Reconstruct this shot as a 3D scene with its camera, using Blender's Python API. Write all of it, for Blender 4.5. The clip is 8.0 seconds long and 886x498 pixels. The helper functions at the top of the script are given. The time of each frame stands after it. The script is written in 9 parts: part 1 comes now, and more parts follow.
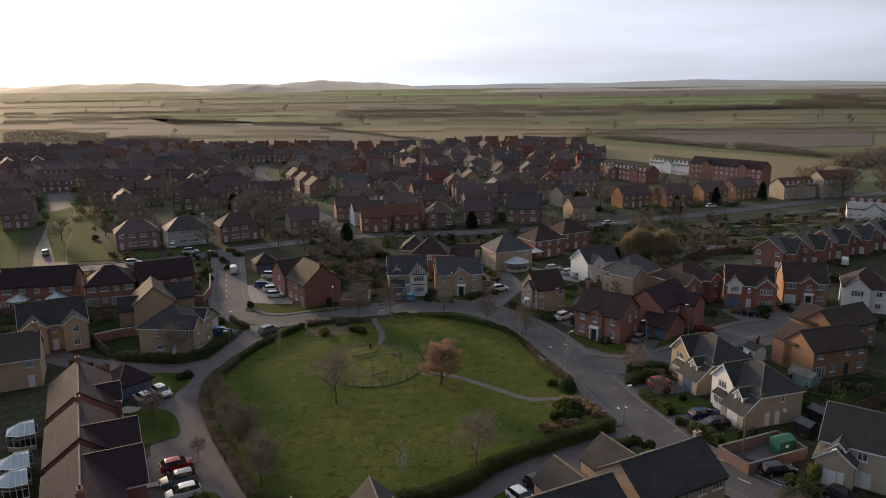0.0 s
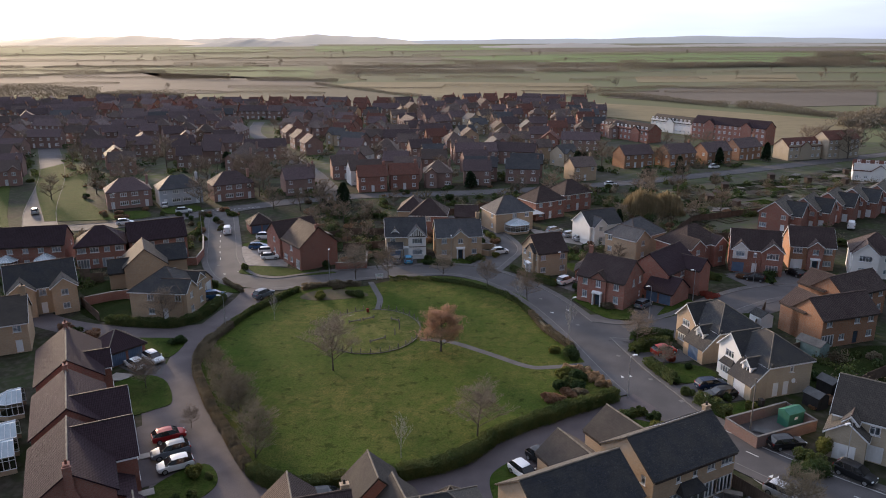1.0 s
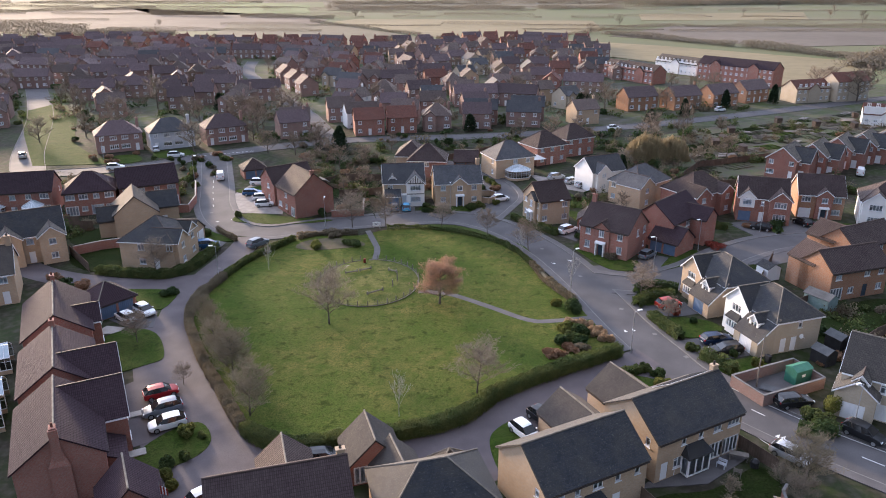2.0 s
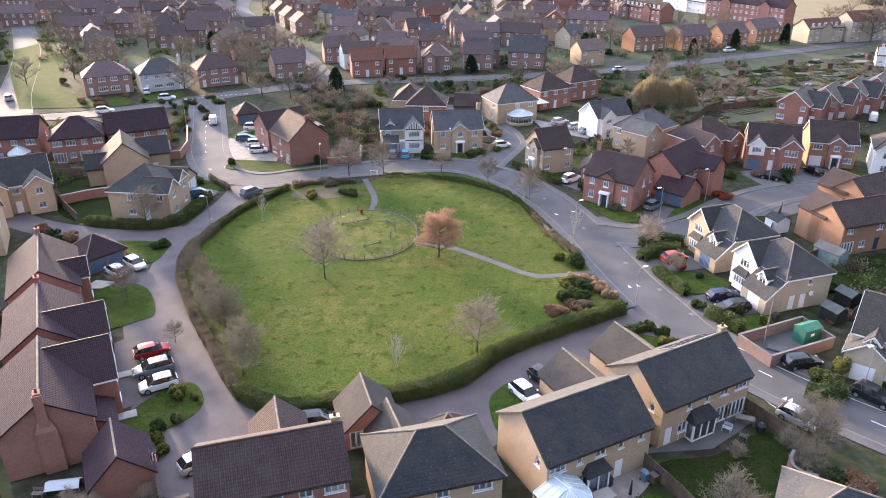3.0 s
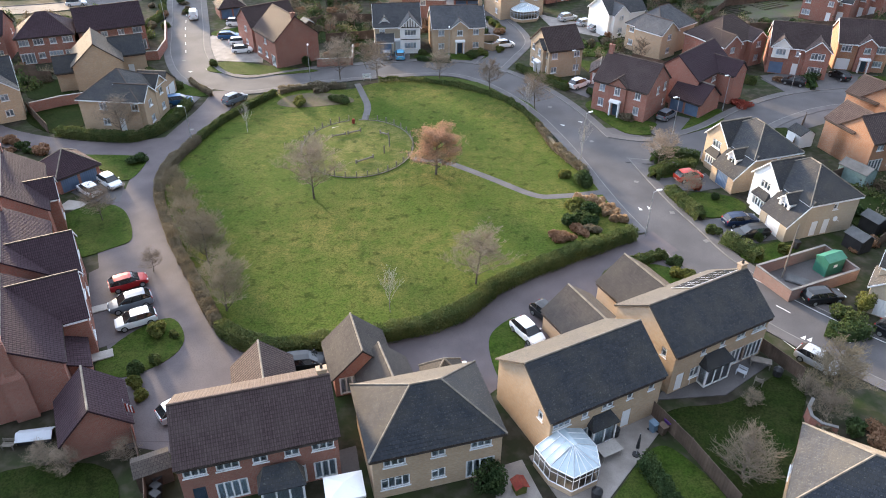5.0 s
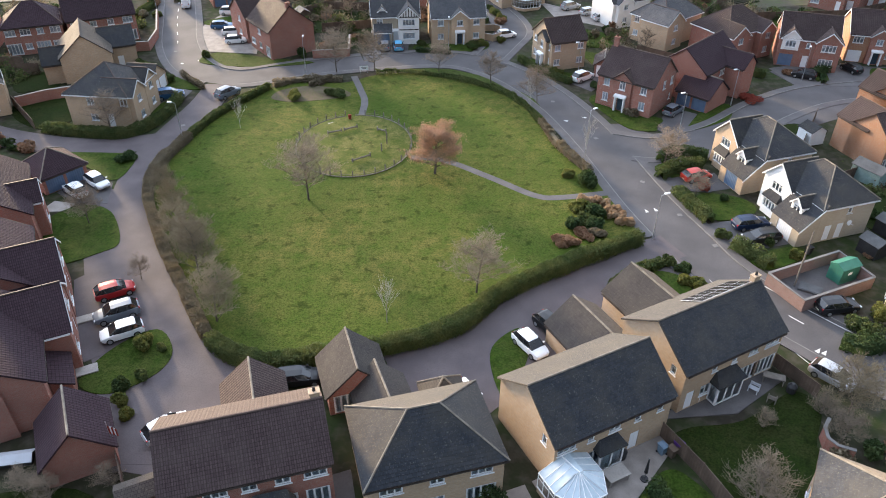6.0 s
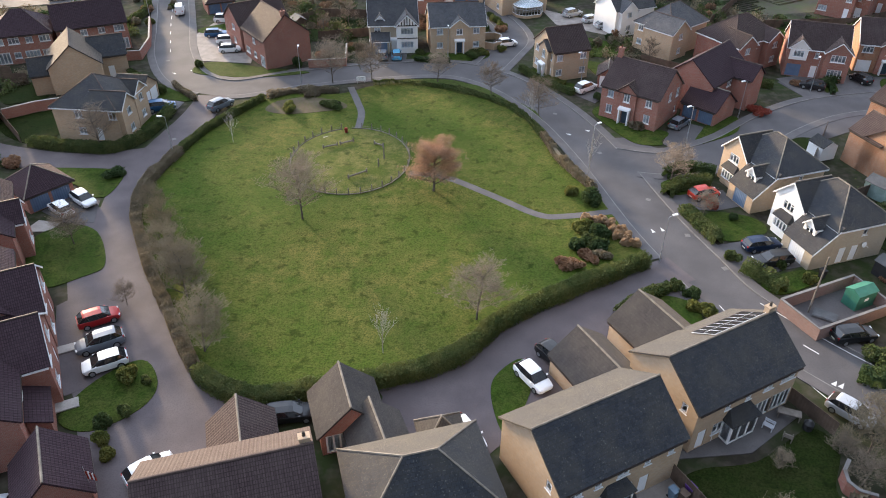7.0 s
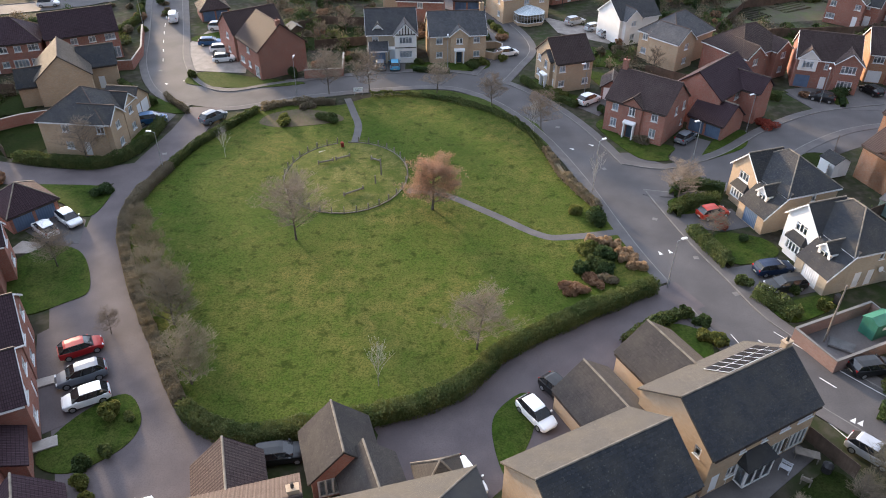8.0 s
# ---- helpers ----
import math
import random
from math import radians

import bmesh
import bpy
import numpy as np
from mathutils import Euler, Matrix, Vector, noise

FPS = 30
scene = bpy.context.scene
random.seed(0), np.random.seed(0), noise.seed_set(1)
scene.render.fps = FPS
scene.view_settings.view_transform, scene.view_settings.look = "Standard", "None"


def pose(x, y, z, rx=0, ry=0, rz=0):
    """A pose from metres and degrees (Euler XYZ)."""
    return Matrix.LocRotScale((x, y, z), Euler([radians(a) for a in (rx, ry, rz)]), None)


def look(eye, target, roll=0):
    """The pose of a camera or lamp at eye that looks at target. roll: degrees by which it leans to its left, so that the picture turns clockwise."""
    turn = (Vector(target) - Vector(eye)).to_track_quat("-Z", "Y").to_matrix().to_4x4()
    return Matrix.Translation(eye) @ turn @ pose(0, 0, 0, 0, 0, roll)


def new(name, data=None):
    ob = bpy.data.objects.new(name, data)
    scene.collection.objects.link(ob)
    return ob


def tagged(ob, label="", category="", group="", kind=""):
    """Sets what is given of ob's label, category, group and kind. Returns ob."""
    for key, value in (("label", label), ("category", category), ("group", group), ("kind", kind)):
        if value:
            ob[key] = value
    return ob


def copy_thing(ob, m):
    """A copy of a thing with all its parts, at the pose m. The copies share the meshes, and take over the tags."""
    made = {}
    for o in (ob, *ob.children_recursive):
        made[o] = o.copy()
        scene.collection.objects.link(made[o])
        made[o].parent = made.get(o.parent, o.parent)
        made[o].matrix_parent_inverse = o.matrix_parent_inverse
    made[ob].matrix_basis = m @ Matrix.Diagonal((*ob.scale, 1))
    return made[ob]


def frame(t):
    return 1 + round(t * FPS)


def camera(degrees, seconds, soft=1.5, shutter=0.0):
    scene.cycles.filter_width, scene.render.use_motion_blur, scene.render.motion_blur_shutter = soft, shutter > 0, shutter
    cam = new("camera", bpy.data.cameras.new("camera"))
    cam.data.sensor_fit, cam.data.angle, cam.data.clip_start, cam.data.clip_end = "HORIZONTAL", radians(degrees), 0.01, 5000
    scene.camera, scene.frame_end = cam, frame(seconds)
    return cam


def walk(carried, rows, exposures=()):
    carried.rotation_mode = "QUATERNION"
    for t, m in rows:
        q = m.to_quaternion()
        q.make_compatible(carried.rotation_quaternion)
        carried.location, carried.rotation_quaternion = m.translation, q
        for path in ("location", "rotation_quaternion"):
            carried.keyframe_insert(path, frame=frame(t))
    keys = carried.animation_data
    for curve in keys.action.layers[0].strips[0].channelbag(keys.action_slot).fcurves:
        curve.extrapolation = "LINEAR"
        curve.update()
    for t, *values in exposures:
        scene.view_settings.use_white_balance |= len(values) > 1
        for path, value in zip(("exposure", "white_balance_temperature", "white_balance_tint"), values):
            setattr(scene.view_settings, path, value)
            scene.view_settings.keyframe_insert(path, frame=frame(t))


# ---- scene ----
# ================= camera and its path =================
cam = camera(62.6, 8.0, 1.0)
PATH = [
    (0, (1.01, -14.46, 47.36), (0.874, 8.929, 41.959), -0.51),
    (0.5, (0.69, -12.45, 47.32), (0.614, 10.818, 41.431), -0.36),
    (1, (0.42, -10.40, 47.32), (0.394, 12.630, 40.574), -0.15),
    (1.5, (0.28, -8.37, 47.36), (0.293, 14.370, 39.697), -0.05),
    (3, (0.44, -2.43, 47.80), (0.466, 19.204, 37.417), 0.13),
    (3.5, (0.52, -0.48, 47.87), (0.557, 20.715, 36.620), 0.20),
    (4, (0.59, 1.43, 47.93), (0.635, 22.163, 35.845), 0.26),
    (4.5, (0.66, 3.35, 47.97), (0.709, 23.587, 35.075), 0.29),
    (6, (0.71, 9.34, 48.33), (0.786, 28.877, 34.393), 0.40),
    (6.5, (0.74, 11.37, 48.41), (0.825, 30.906, 34.479), 0.44),
    (7, (0.81, 13.44, 48.49), (0.897, 32.985, 34.558), 0.44),
    (7.5, (0.87, 15.52, 48.58), (0.958, 35.066, 34.646), 0.46),
    (8, (0.89, 17.59, 48.63), (0.986, 37.142, 34.714), 0.51),
]
walk(cam, [(t, look(eye, aim, roll)) for t, eye, aim, roll in PATH],
     [(0.0, -0.25, 6390, 10), (0.5, -0.05, 6240, 10), (1.0, 0.3, 5890, 14), (1.5, 0.72, 5740, 16), (3.0, 1.85, 5790, 16), (3.5, 1.93, 5890, 14), (4.5, 1.83, 5850, 9), (6.0, 1.5, 5930, 8), (8.0, 1.3, 5960, 10)])

# ================= world, sun =================
SUN_AZ, SUN_EL = radians(-35), radians(9.5)      # ahead and to one side of the walk, low winter sun
world = bpy.data.worlds.new("world")
scene.world = world
world.use_nodes = True
wn, wl = world.node_tree.nodes, world.node_tree.links
wn.clear()
w_out = wn.new("ShaderNodeOutputWorld")
w_bg = wn.new("ShaderNodeBackground")
w_sky = wn.new("ShaderNodeTexSky")
w_sky.sky_type = "NISHITA"
w_sky.sun_disc = False
w_sky.sun_elevation = SUN_EL
w_sky.sun_rotation = SUN_AZ
w_sky.air_density, w_sky.dust_density, w_sky.ozone_density = 1.0, 3.0, 1.5
w_co = wn.new("ShaderNodeTexCoord")
w_map = wn.new("ShaderNodeMapping")
w_map.inputs["Scale"].default_value = (1.2, 1.2, 9.0)
w_noise = wn.new("ShaderNodeTexNoise")
w_noise.inputs["Scale"].default_value = 1.6
w_noise.inputs["Detail"].default_value = 6
w_ramp = wn.new("ShaderNodeValToRGB")
w_ramp.color_ramp.elements[0].position, w_ramp.color_ramp.elements[1].position = 0.35, 0.7
w_cloud = wn.new("ShaderNodeMix")
w_cloud.data_type = "RGBA"
w_cloud.inputs["B"].default_value = (6.6, 7.1, 8.2, 1)
w_amt = wn.new("ShaderNodeMath")
w_amt.operation = "MULTIPLY_ADD"
w_amt.inputs[1].default_value, w_amt.inputs[2].default_value = 0.3, 0.62
wl.new(w_co.outputs["Generated"], w_map.inputs["Vector"])
wl.new(w_map.outputs["Vector"], w_noise.inputs["Vector"])
wl.new(w_noise.outputs["Fac"], w_ramp.inputs["Fac"])
wl.new(w_ramp.outputs["Color"], w_amt.inputs[0])
wl.new(w_amt.outputs["Value"], w_cloud.inputs["Factor"])
wl.new(w_sky.outputs["Color"], w_cloud.inputs["A"])
# cloud is brighter round the sun and duller behind the walk
w_dir = wn.new("ShaderNodeVectorMath")
w_dir.operation = "DOT_PRODUCT"
w_dir.inputs[1].default_value = (math.sin(SUN_AZ) * math.cos(SUN_EL), math.cos(SUN_AZ) * math.cos(SUN_EL), math.sin(SUN_EL))
w_half, w_pow, w_gain = (wn.new("ShaderNodeMath") for _ in range(3))
w_half.operation, w_pow.operation, w_gain.operation = "MULTIPLY_ADD", "POWER", "MULTIPLY_ADD"
w_half.inputs[1].default_value, w_half.inputs[2].default_value = 0.5, 0.5
w_pow.inputs[1].default_value = 2.0
w_gain.inputs[1].default_value, w_gain.inputs[2].default_value = 2.4, 0.31
w_scale = wn.new("ShaderNodeVectorMath")
w_scale.operation = "SCALE"
w_scale.inputs[0].default_value = (6.55, 7.0, 8.15)
wl.new(w_co.outputs["Generated"], w_dir.inputs[0])
wl.new(w_dir.outputs["Value"], w_half.inputs[0])
wl.new(w_half.outputs["Value"], w_pow.inputs[0])
wl.new(w_pow.outputs["Value"], w_gain.inputs[0])
wl.new(w_gain.outputs["Value"], w_scale.inputs["Scale"])
wl.new(w_scale.outputs["Vector"], w_cloud.inputs["B"])
wl.new(w_cloud.outputs["Result"], w_bg.inputs["Color"])
w_bg.inputs["Strength"].default_value = 0.09
wl.new(w_bg.outputs["Background"], w_out.inputs["Surface"])

sun_data = bpy.data.lights.new("sun", "SUN")
sun_data.energy, sun_data.angle, sun_data.color = 5.0, radians(7.0), (1.0, 0.72, 0.44)
sun = new("sun", sun_data)
sun.matrix_world = look((0, 0, 100), (-100 * math.sin(SUN_AZ), -100 * math.cos(SUN_AZ), 100 - 100 * math.tan(SUN_EL)))


# ================= materials =================
def node_mat(name):
    m = bpy.data.materials.new(name)
    m.use_nodes = True
    nt = m.node_tree
    return m, nt, nt.nodes["Principled BSDF"]


def surface(name, a, b, rough=0.85, scale=1.0, fine=14.0, bump=0.3, dist=0.02, spec=0.3, metal=0.0, c=None, third=0.35, vary=0.0, coat=0.0):
    """Two colours in patches, a finer grain over them, and relief."""
    m, nt, p = node_mat(name)
    N, L = nt.nodes, nt.links
    geo = N.new("ShaderNodeNewGeometry")
    n1, n2 = N.new("ShaderNodeTexNoise"), N.new("ShaderNodeTexNoise")
    n1.inputs["Scale"].default_value, n2.inputs["Scale"].default_value = scale, fine
    n1.inputs["Detail"].default_value, n2.inputs["Detail"].default_value = 5, 4
    for n in (n1, n2):
        L.new(geo.outputs["Position"], n.inputs["Vector"])
    r1 = N.new("ShaderNodeValToRGB")
    r1.color_ramp.elements[0].position, r1.color_ramp.elements[1].position = 0.36, 0.66
    r1.color_ramp.elements[0].color, r1.color_ramp.elements[1].color = (*a, 1), (*b, 1)
    L.new(n1.outputs["Fac"], r1.inputs["Fac"])
    col = r1.outputs["Color"]
    mix = N.new("ShaderNodeMix")
    mix.data_type, mix.blend_type = "RGBA", "MIX"
    mr = N.new("ShaderNodeMapRange")
    mr.inputs["From Min"].default_value, mr.inputs["From Max"].default_value = 0.45, 0.72
    mr.inputs["To Max"].default_value = third
    L.new(n2.outputs["Fac"], mr.inputs["Value"])
    L.new(mr.outputs["Result"], mix.inputs["Factor"])
    L.new(col, mix.inputs["A"])
    mix.inputs["B"].default_value = (*(c or tuple(v * 0.55 for v in a)), 1)
    col = mix.outputs["Result"]
    if vary:
        info, hsv, mv = N.new("ShaderNodeObjectInfo"), N.new("ShaderNodeHueSaturation"), N.new("ShaderNodeMapRange")
        mv.inputs["To Min"].default_value, mv.inputs["To Max"].default_value = 1 - vary, 1 + vary
        L.new(info.outputs["Random"], mv.inputs["Value"])
        L.new(mv.outputs["Result"], hsv.inputs["Value"])
        L.new(col, hsv.inputs["Color"])
        col = hsv.outputs["Color"]
    L.new(col, p.inputs["Base Color"])
    p.inputs["Roughness"].default_value, p.inputs["Metallic"].default_value = rough, metal
    p.inputs["Specular IOR Level"].default_value = spec
    p.inputs["Coat Weight"].default_value = coat
    if bump:
        bn = N.new("ShaderNodeBump")
        bn.inputs["Strength"].default_value, bn.inputs["Distance"].default_value = bump, dist
        L.new(n2.outputs["Fac"], bn.inputs["Height"])
        L.new(bn.outputs["Normal"], p.inputs["Normal"])
    return m


def coursed(name, a, b, joint, wide, high, gap, offset=0.5, rough=0.85, stain=(0.1, 0.1, 0.09), stain_amt=0.35, bump=0.5, fleck=None, vary=0.12, patch=0.5, sheen=0.0):
    """Courses of bricks or tiles laid out in metres by the mesh's UV map, with blotches over them."""
    m, nt, p = node_mat(name)
    N, L = nt.nodes, nt.links
    uv, geo = N.new("ShaderNodeUVMap"), N.new("ShaderNodeNewGeometry")
    br = N.new("ShaderNodeTexBrick")
    br.offset = offset
    br.inputs["Scale"].default_value = 1.0
    br.inputs["Brick Width"].default_value, br.inputs["Row Height"].default_value = wide, high
    br.inputs["Mortar Size"].default_value = gap
    br.inputs["Mortar Smooth"].default_value = 0.2
    br.inputs["Color1"].default_value, br.inputs["Color2"].default_value, br.inputs["Mortar"].default_value = (*a, 1), (*b, 1), (*joint, 1)
    L.new(uv.outputs["UV"], br.inputs["Vector"])
    n1, n2 = N.new("ShaderNodeTexNoise"), N.new("ShaderNodeTexNoise")
    n1.inputs["Scale"].default_value, n1.inputs["Detail"].default_value = patch, 6
    n2.inputs["Scale"].default_value, n2.inputs["Detail"].default_value = 7.5, 4
    for n in (n1, n2):
        L.new(geo.outputs["Position"], n.inputs["Vector"])
    mr = N.new("ShaderNodeMapRange")
    mr.inputs["From Min"].default_value, mr.inputs["From Max"].default_value, mr.inputs["To Max"].default_value = 0.4, 0.75, stain_amt
    L.new(n1.outputs["Fac"], mr.inputs["Value"])
    mix = N.new("ShaderNodeMix")
    mix.data_type = "RGBA"
    L.new(mr.outputs["Result"], mix.inputs["Factor"])
    L.new(br.outputs["Color"], mix.inputs["A"])
    mix.inputs["B"].default_value = (*stain, 1)
    col = mix.outputs["Result"]
    if fleck:
        m2, mr2 = N.new("ShaderNodeMix"), N.new("ShaderNodeMapRange")
        m2.data_type = "RGBA"
        mr2.inputs["From Min"].default_value, mr2.inputs["From Max"].default_value, mr2.inputs["To Max"].default_value = 0.62, 0.71, 0.55
        L.new(n2.outputs["Fac"], mr2.inputs["Value"])
        L.new(mr2.outputs["Result"], m2.inputs["Factor"])
        L.new(col, m2.inputs["A"])
        m2.inputs["B"].default_value = (*fleck, 1)
        col = m2.outputs["Result"]
    info, hsv, mv = N.new("ShaderNodeObjectInfo"), N.new("ShaderNodeHueSaturation"), N.new("ShaderNodeMapRange")
    mv.inputs["To Min"].default_value, mv.inputs["To Max"].default_value = 1 - vary, 1 + vary
    L.new(info.outputs["Random"], mv.inputs["Value"])
    L.new(mv.outputs["Result"], hsv.inputs["Value"])
    L.new(col, hsv.inputs["Color"])
    L.new(hsv.outputs["Color"], p.inputs["Base Color"])
    p.inputs["Roughness"].default_value = rough
    p.inputs["Specular IOR Level"].default_value = 0.1
    p.inputs["Sheen Weight"].default_value, p.inputs["Sheen Roughness"].default_value = sheen, 0.45
    p.inputs["Sheen Tint"].default_value = (1.0, 0.84, 0.62, 1)
    bn = N.new("ShaderNodeBump")
    bn.inputs["Strength"].default_value, bn.inputs["Distance"].default_value = bump, 0.02
    bn.invert = True
    L.new(br.outputs["Fac"], bn.inputs["Height"])
    normal = bn.outputs["Normal"]
    if offset == 0.0:
        # rolled tiles: each column of tiles swells and dips across the slope
        sep, k, sn, roll = N.new("ShaderNodeSeparateXYZ"), N.new("ShaderNodeMath"), N.new("ShaderNodeMath"), N.new("ShaderNodeBump")
        k.operation, sn.operation = "MULTIPLY", "SINE"
        k.inputs[1].default_value = 6.28318 / 0.30
        L.new(uv.outputs["UV"], sep.inputs["Vector"])
        L.new(sep.outputs["X"], k.inputs[0])
        L.new(k.outputs["Value"], sn.inputs[0])
        L.new(sn.outputs["Value"], roll.inputs["Height"])
        roll.inputs["Strength"].default_value, roll.inputs["Distance"].default_value = 0.7, 0.016
        L.new(normal, roll.inputs["Normal"])
        normal = roll.outputs["Normal"]
    L.new(normal, p.inputs["Normal"])
    return m


def glazing(name, tint=(0.75, 0.82, 0.85), see=0.75):
    m, nt, p = node_mat(name)
    N, L = nt.nodes, nt.links
    N.remove(p)
    out = N["Material Output"]
    tr, gl, fr, mx = N.new("ShaderNodeBsdfTransparent"), N.new("ShaderNodeBsdfGlossy"), N.new("ShaderNodeFresnel"), N.new("ShaderNodeMixShader")
    tr.inputs["Color"].default_value = (*[v * see for v in tint], 1)
    gl.inputs["Roughness"].default_value = 0.03
    fr.inputs["IOR"].default_value = 2.1
    L.new(fr.outputs["Fac"], mx.inputs["Fac"])
    L.new(tr.outputs["BSDF"], mx.inputs[1])
    L.new(gl.outputs["BSDF"], mx.inputs[2])
    L.new(mx.outputs["Shader"], out.inputs["Surface"])
    return m


RED = coursed("red_brick", (0.29, 0.118, 0.088), (0.355, 0.160, 0.122), (0.33, 0.27, 0.22), 0.225, 0.075, 0.008, stain=(0.18, 0.098, 0.08))
ORANGE = coursed("orange_brick", (0.34, 0.175, 0.10), (0.40, 0.22, 0.135), (0.36, 0.29, 0.22), 0.225, 0.075, 0.008, stain=(0.26, 0.12, 0.07))
# pale greyish brick: far-off haze is put into its colour
MUTED = coursed("muted_brick", (0.26, 0.165, 0.142), (0.32, 0.21, 0.18), (0.28, 0.24, 0.21), 0.225, 0.075, 0.008, stain=(0.14, 0.09, 0.078))
BUFF = coursed("buff_brick", (0.44, 0.315, 0.20), (0.53, 0.40, 0.275), (0.42, 0.36, 0.28), 0.225, 0.075, 0.008, stain=(0.36, 0.265, 0.185))
STONE = coursed("pale_stone_brick", (0.44, 0.37, 0.27), (0.50, 0.43, 0.33), (0.45, 0.40, 0.33), 0.225, 0.075, 0.008, stain=(0.33, 0.27, 0.19))
RENDER = surface("white_render", (0.74, 0.73, 0.70), (0.80, 0.79, 0.77), scale=0.6, fine=9, bump=0.1, third=0.1, c=(0.55, 0.54, 0.5))
GREYREND = surface("grey_render", (0.46, 0.48, 0.52), (0.54, 0.56, 0.60), scale=0.6, fine=9, bump=0.1, third=0.1, c=(0.4, 0.4, 0.42))
SLATE = coursed("dark_slate_tile", (0.020, 0.024, 0.031), (0.031, 0.035, 0.043), (0.014, 0.015, 0.017), 0.33, 0.30, 0.014, rough=0.7, stain=(0.062, 0.057, 0.046), stain_amt=0.45, fleck=(0.15, 0.15, 0.13), vary=0.2, sheen=0.32)
GREYTILE = coursed("grey_brown_tile", (0.040, 0.037, 0.037), (0.054, 0.049, 0.048), (0.022, 0.020, 0.020), 0.25, 0.28, 0.012, rough=0.8, stain=(0.075, 0.068, 0.058), stain_amt=0.5, fleck=(0.12, 0.115, 0.09), vary=0.1, sheen=0.1)
BROWN = coursed("brown_tile", (0.043, 0.029, 0.030), (0.062, 0.043, 0.043), (0.024, 0.017, 0.017), 0.18, 0.30, 0.026, offset=0.0, rough=0.75, stain=(0.075, 0.060, 0.055), vary=0.15, sheen=0.15)
PLUM = coursed("plum_tile", (0.038, 0.023, 0.029), (0.053, 0.033, 0.040), (0.020, 0.013, 0.015), 0.18, 0.30, 0.026, offset=0.0, rough=0.75, stain=(0.050, 0.036, 0.040), vary=0.15)
TAN = coursed("weathered_tan_tile", (0.066, 0.058, 0.052), (0.086, 0.075, 0.066), (0.034, 0.030, 0.027), 0.25, 0.28, 0.016, rough=0.8, stain=(0.040, 0.039, 0.036), stain_amt=0.5, fleck=(0.15, 0.14, 0.11), vary=0.1, sheen=0.1)
RUST = coursed("red_clay_tile", (0.13, 0.058, 0.042), (0.18, 0.082, 0.06), (0.07, 0.035, 0.03), 0.30, 0.30, 0.025, offset=0.0, rough=0.8, stain=(0.13, 0.08, 0.065), vary=0.15)
# paler copies for the distance: haze is put into tile and brick colour
HAZEPLUM = coursed("haze_pale_plum_tile", (0.100, 0.071, 0.077), (0.132, 0.096, 0.102), (0.05, 0.036, 0.038), 0.18, 0.30, 0.026, offset=0.0, rough=0.75, stain=(0.105, 0.084, 0.082), vary=0.3, sheen=0.2)
HAZEBROWN = coursed("haze_pale_brown_tile", (0.108, 0.080, 0.072), (0.142, 0.108, 0.098), (0.05, 0.038, 0.034), 0.18, 0.30, 0.026, offset=0.0, rough=0.75, stain=(0.125, 0.105, 0.092), vary=0.3, sheen=0.2)
HAZESLATE = coursed("haze_pale_slate_tile", (0.050, 0.053, 0.061), (0.070, 0.074, 0.083), (0.036, 0.038, 0.042), 0.33, 0.30, 0.014, rough=0.7, stain=(0.11, 0.108, 0.104), vary=0.25, sheen=0.2)
PALERED = coursed("haze_pale_red_brick", (0.31, 0.175, 0.145), (0.38, 0.225, 0.19), (0.36, 0.30, 0.26), 0.225, 0.075, 0.008, stain=(0.25, 0.15, 0.125))
CAP = surface("ridge_mortar", (0.15, 0.13, 0.105), (0.24, 0.212, 0.17), scale=1.5, fine=10)
CAPB = surface("brown_ridge_tile", (0.07, 0.05, 0.043), (0.11, 0.082, 0.07), scale=1.5, fine=10)
CURTAIN = surface("drawn_curtain", (0.56, 0.60, 0.65), (0.68, 0.71, 0.75), scale=1.2, fine=9, bump=0.1, third=0.4, c=(0.12, 0.13, 0.15), vary=0.5)
TRIM = surface("dark_brown_fascia", (0.045, 0.035, 0.03), (0.07, 0.055, 0.048), rough=0.6, bump=0.05)
WHITE = surface("white_upvc", (0.78, 0.79, 0.80), (0.82, 0.83, 0.84), rough=0.35, scale=0.8, fine=6, bump=0, third=0.12, c=(0.6, 0.6, 0.58), spec=0.5)
GREYDOOR = surface("grey_blue_paint", (0.10, 0.15, 0.24), (0.13, 0.19, 0.29), rough=0.45, scale=1.0, fine=6, bump=0.05, third=0.1)
DARKDOOR = surface("dark_door_paint", (0.03, 0.05, 0.07), (0.05, 0.07, 0.10), rough=0.4, bump=0.05)
PLASTIC = surface("black_plastic", (0.02, 0.02, 0.022), (0.035, 0.035, 0.037), rough=0.5, bump=0.05)
GLASS = glazing("window_glass", (0.85, 0.93, 1.0), see=0.95)
CLEAR = glazing("conservatory_glass", (0.85, 0.93, 0.98), see=0.9)
ASPHALT = surface("asphalt", (0.078, 0.073, 0.074), (0.108, 0.101, 0.101), rough=0.82, scale=0.22, fine=7, bump=0.25, third=0.5, c=(0.058, 0.055, 0.056), spec=0.2)
PAVIOUR = surface("paved_lane", (0.086, 0.072, 0.075), (0.116, 0.098, 0.099), rough=0.85, scale=0.3, fine=8, bump=0.3, third=0.5, c=(0.060, 0.050, 0.052))
PAVE = surface("footway_asphalt", (0.092, 0.085, 0.085), (0.122, 0.113, 0.111), rough=0.85, scale=0.5, fine=9, bump=0.15)
KERB = surface("concrete_kerb", (0.15, 0.142, 0.135), (0.20, 0.19, 0.18), scale=0.8, fine=12)
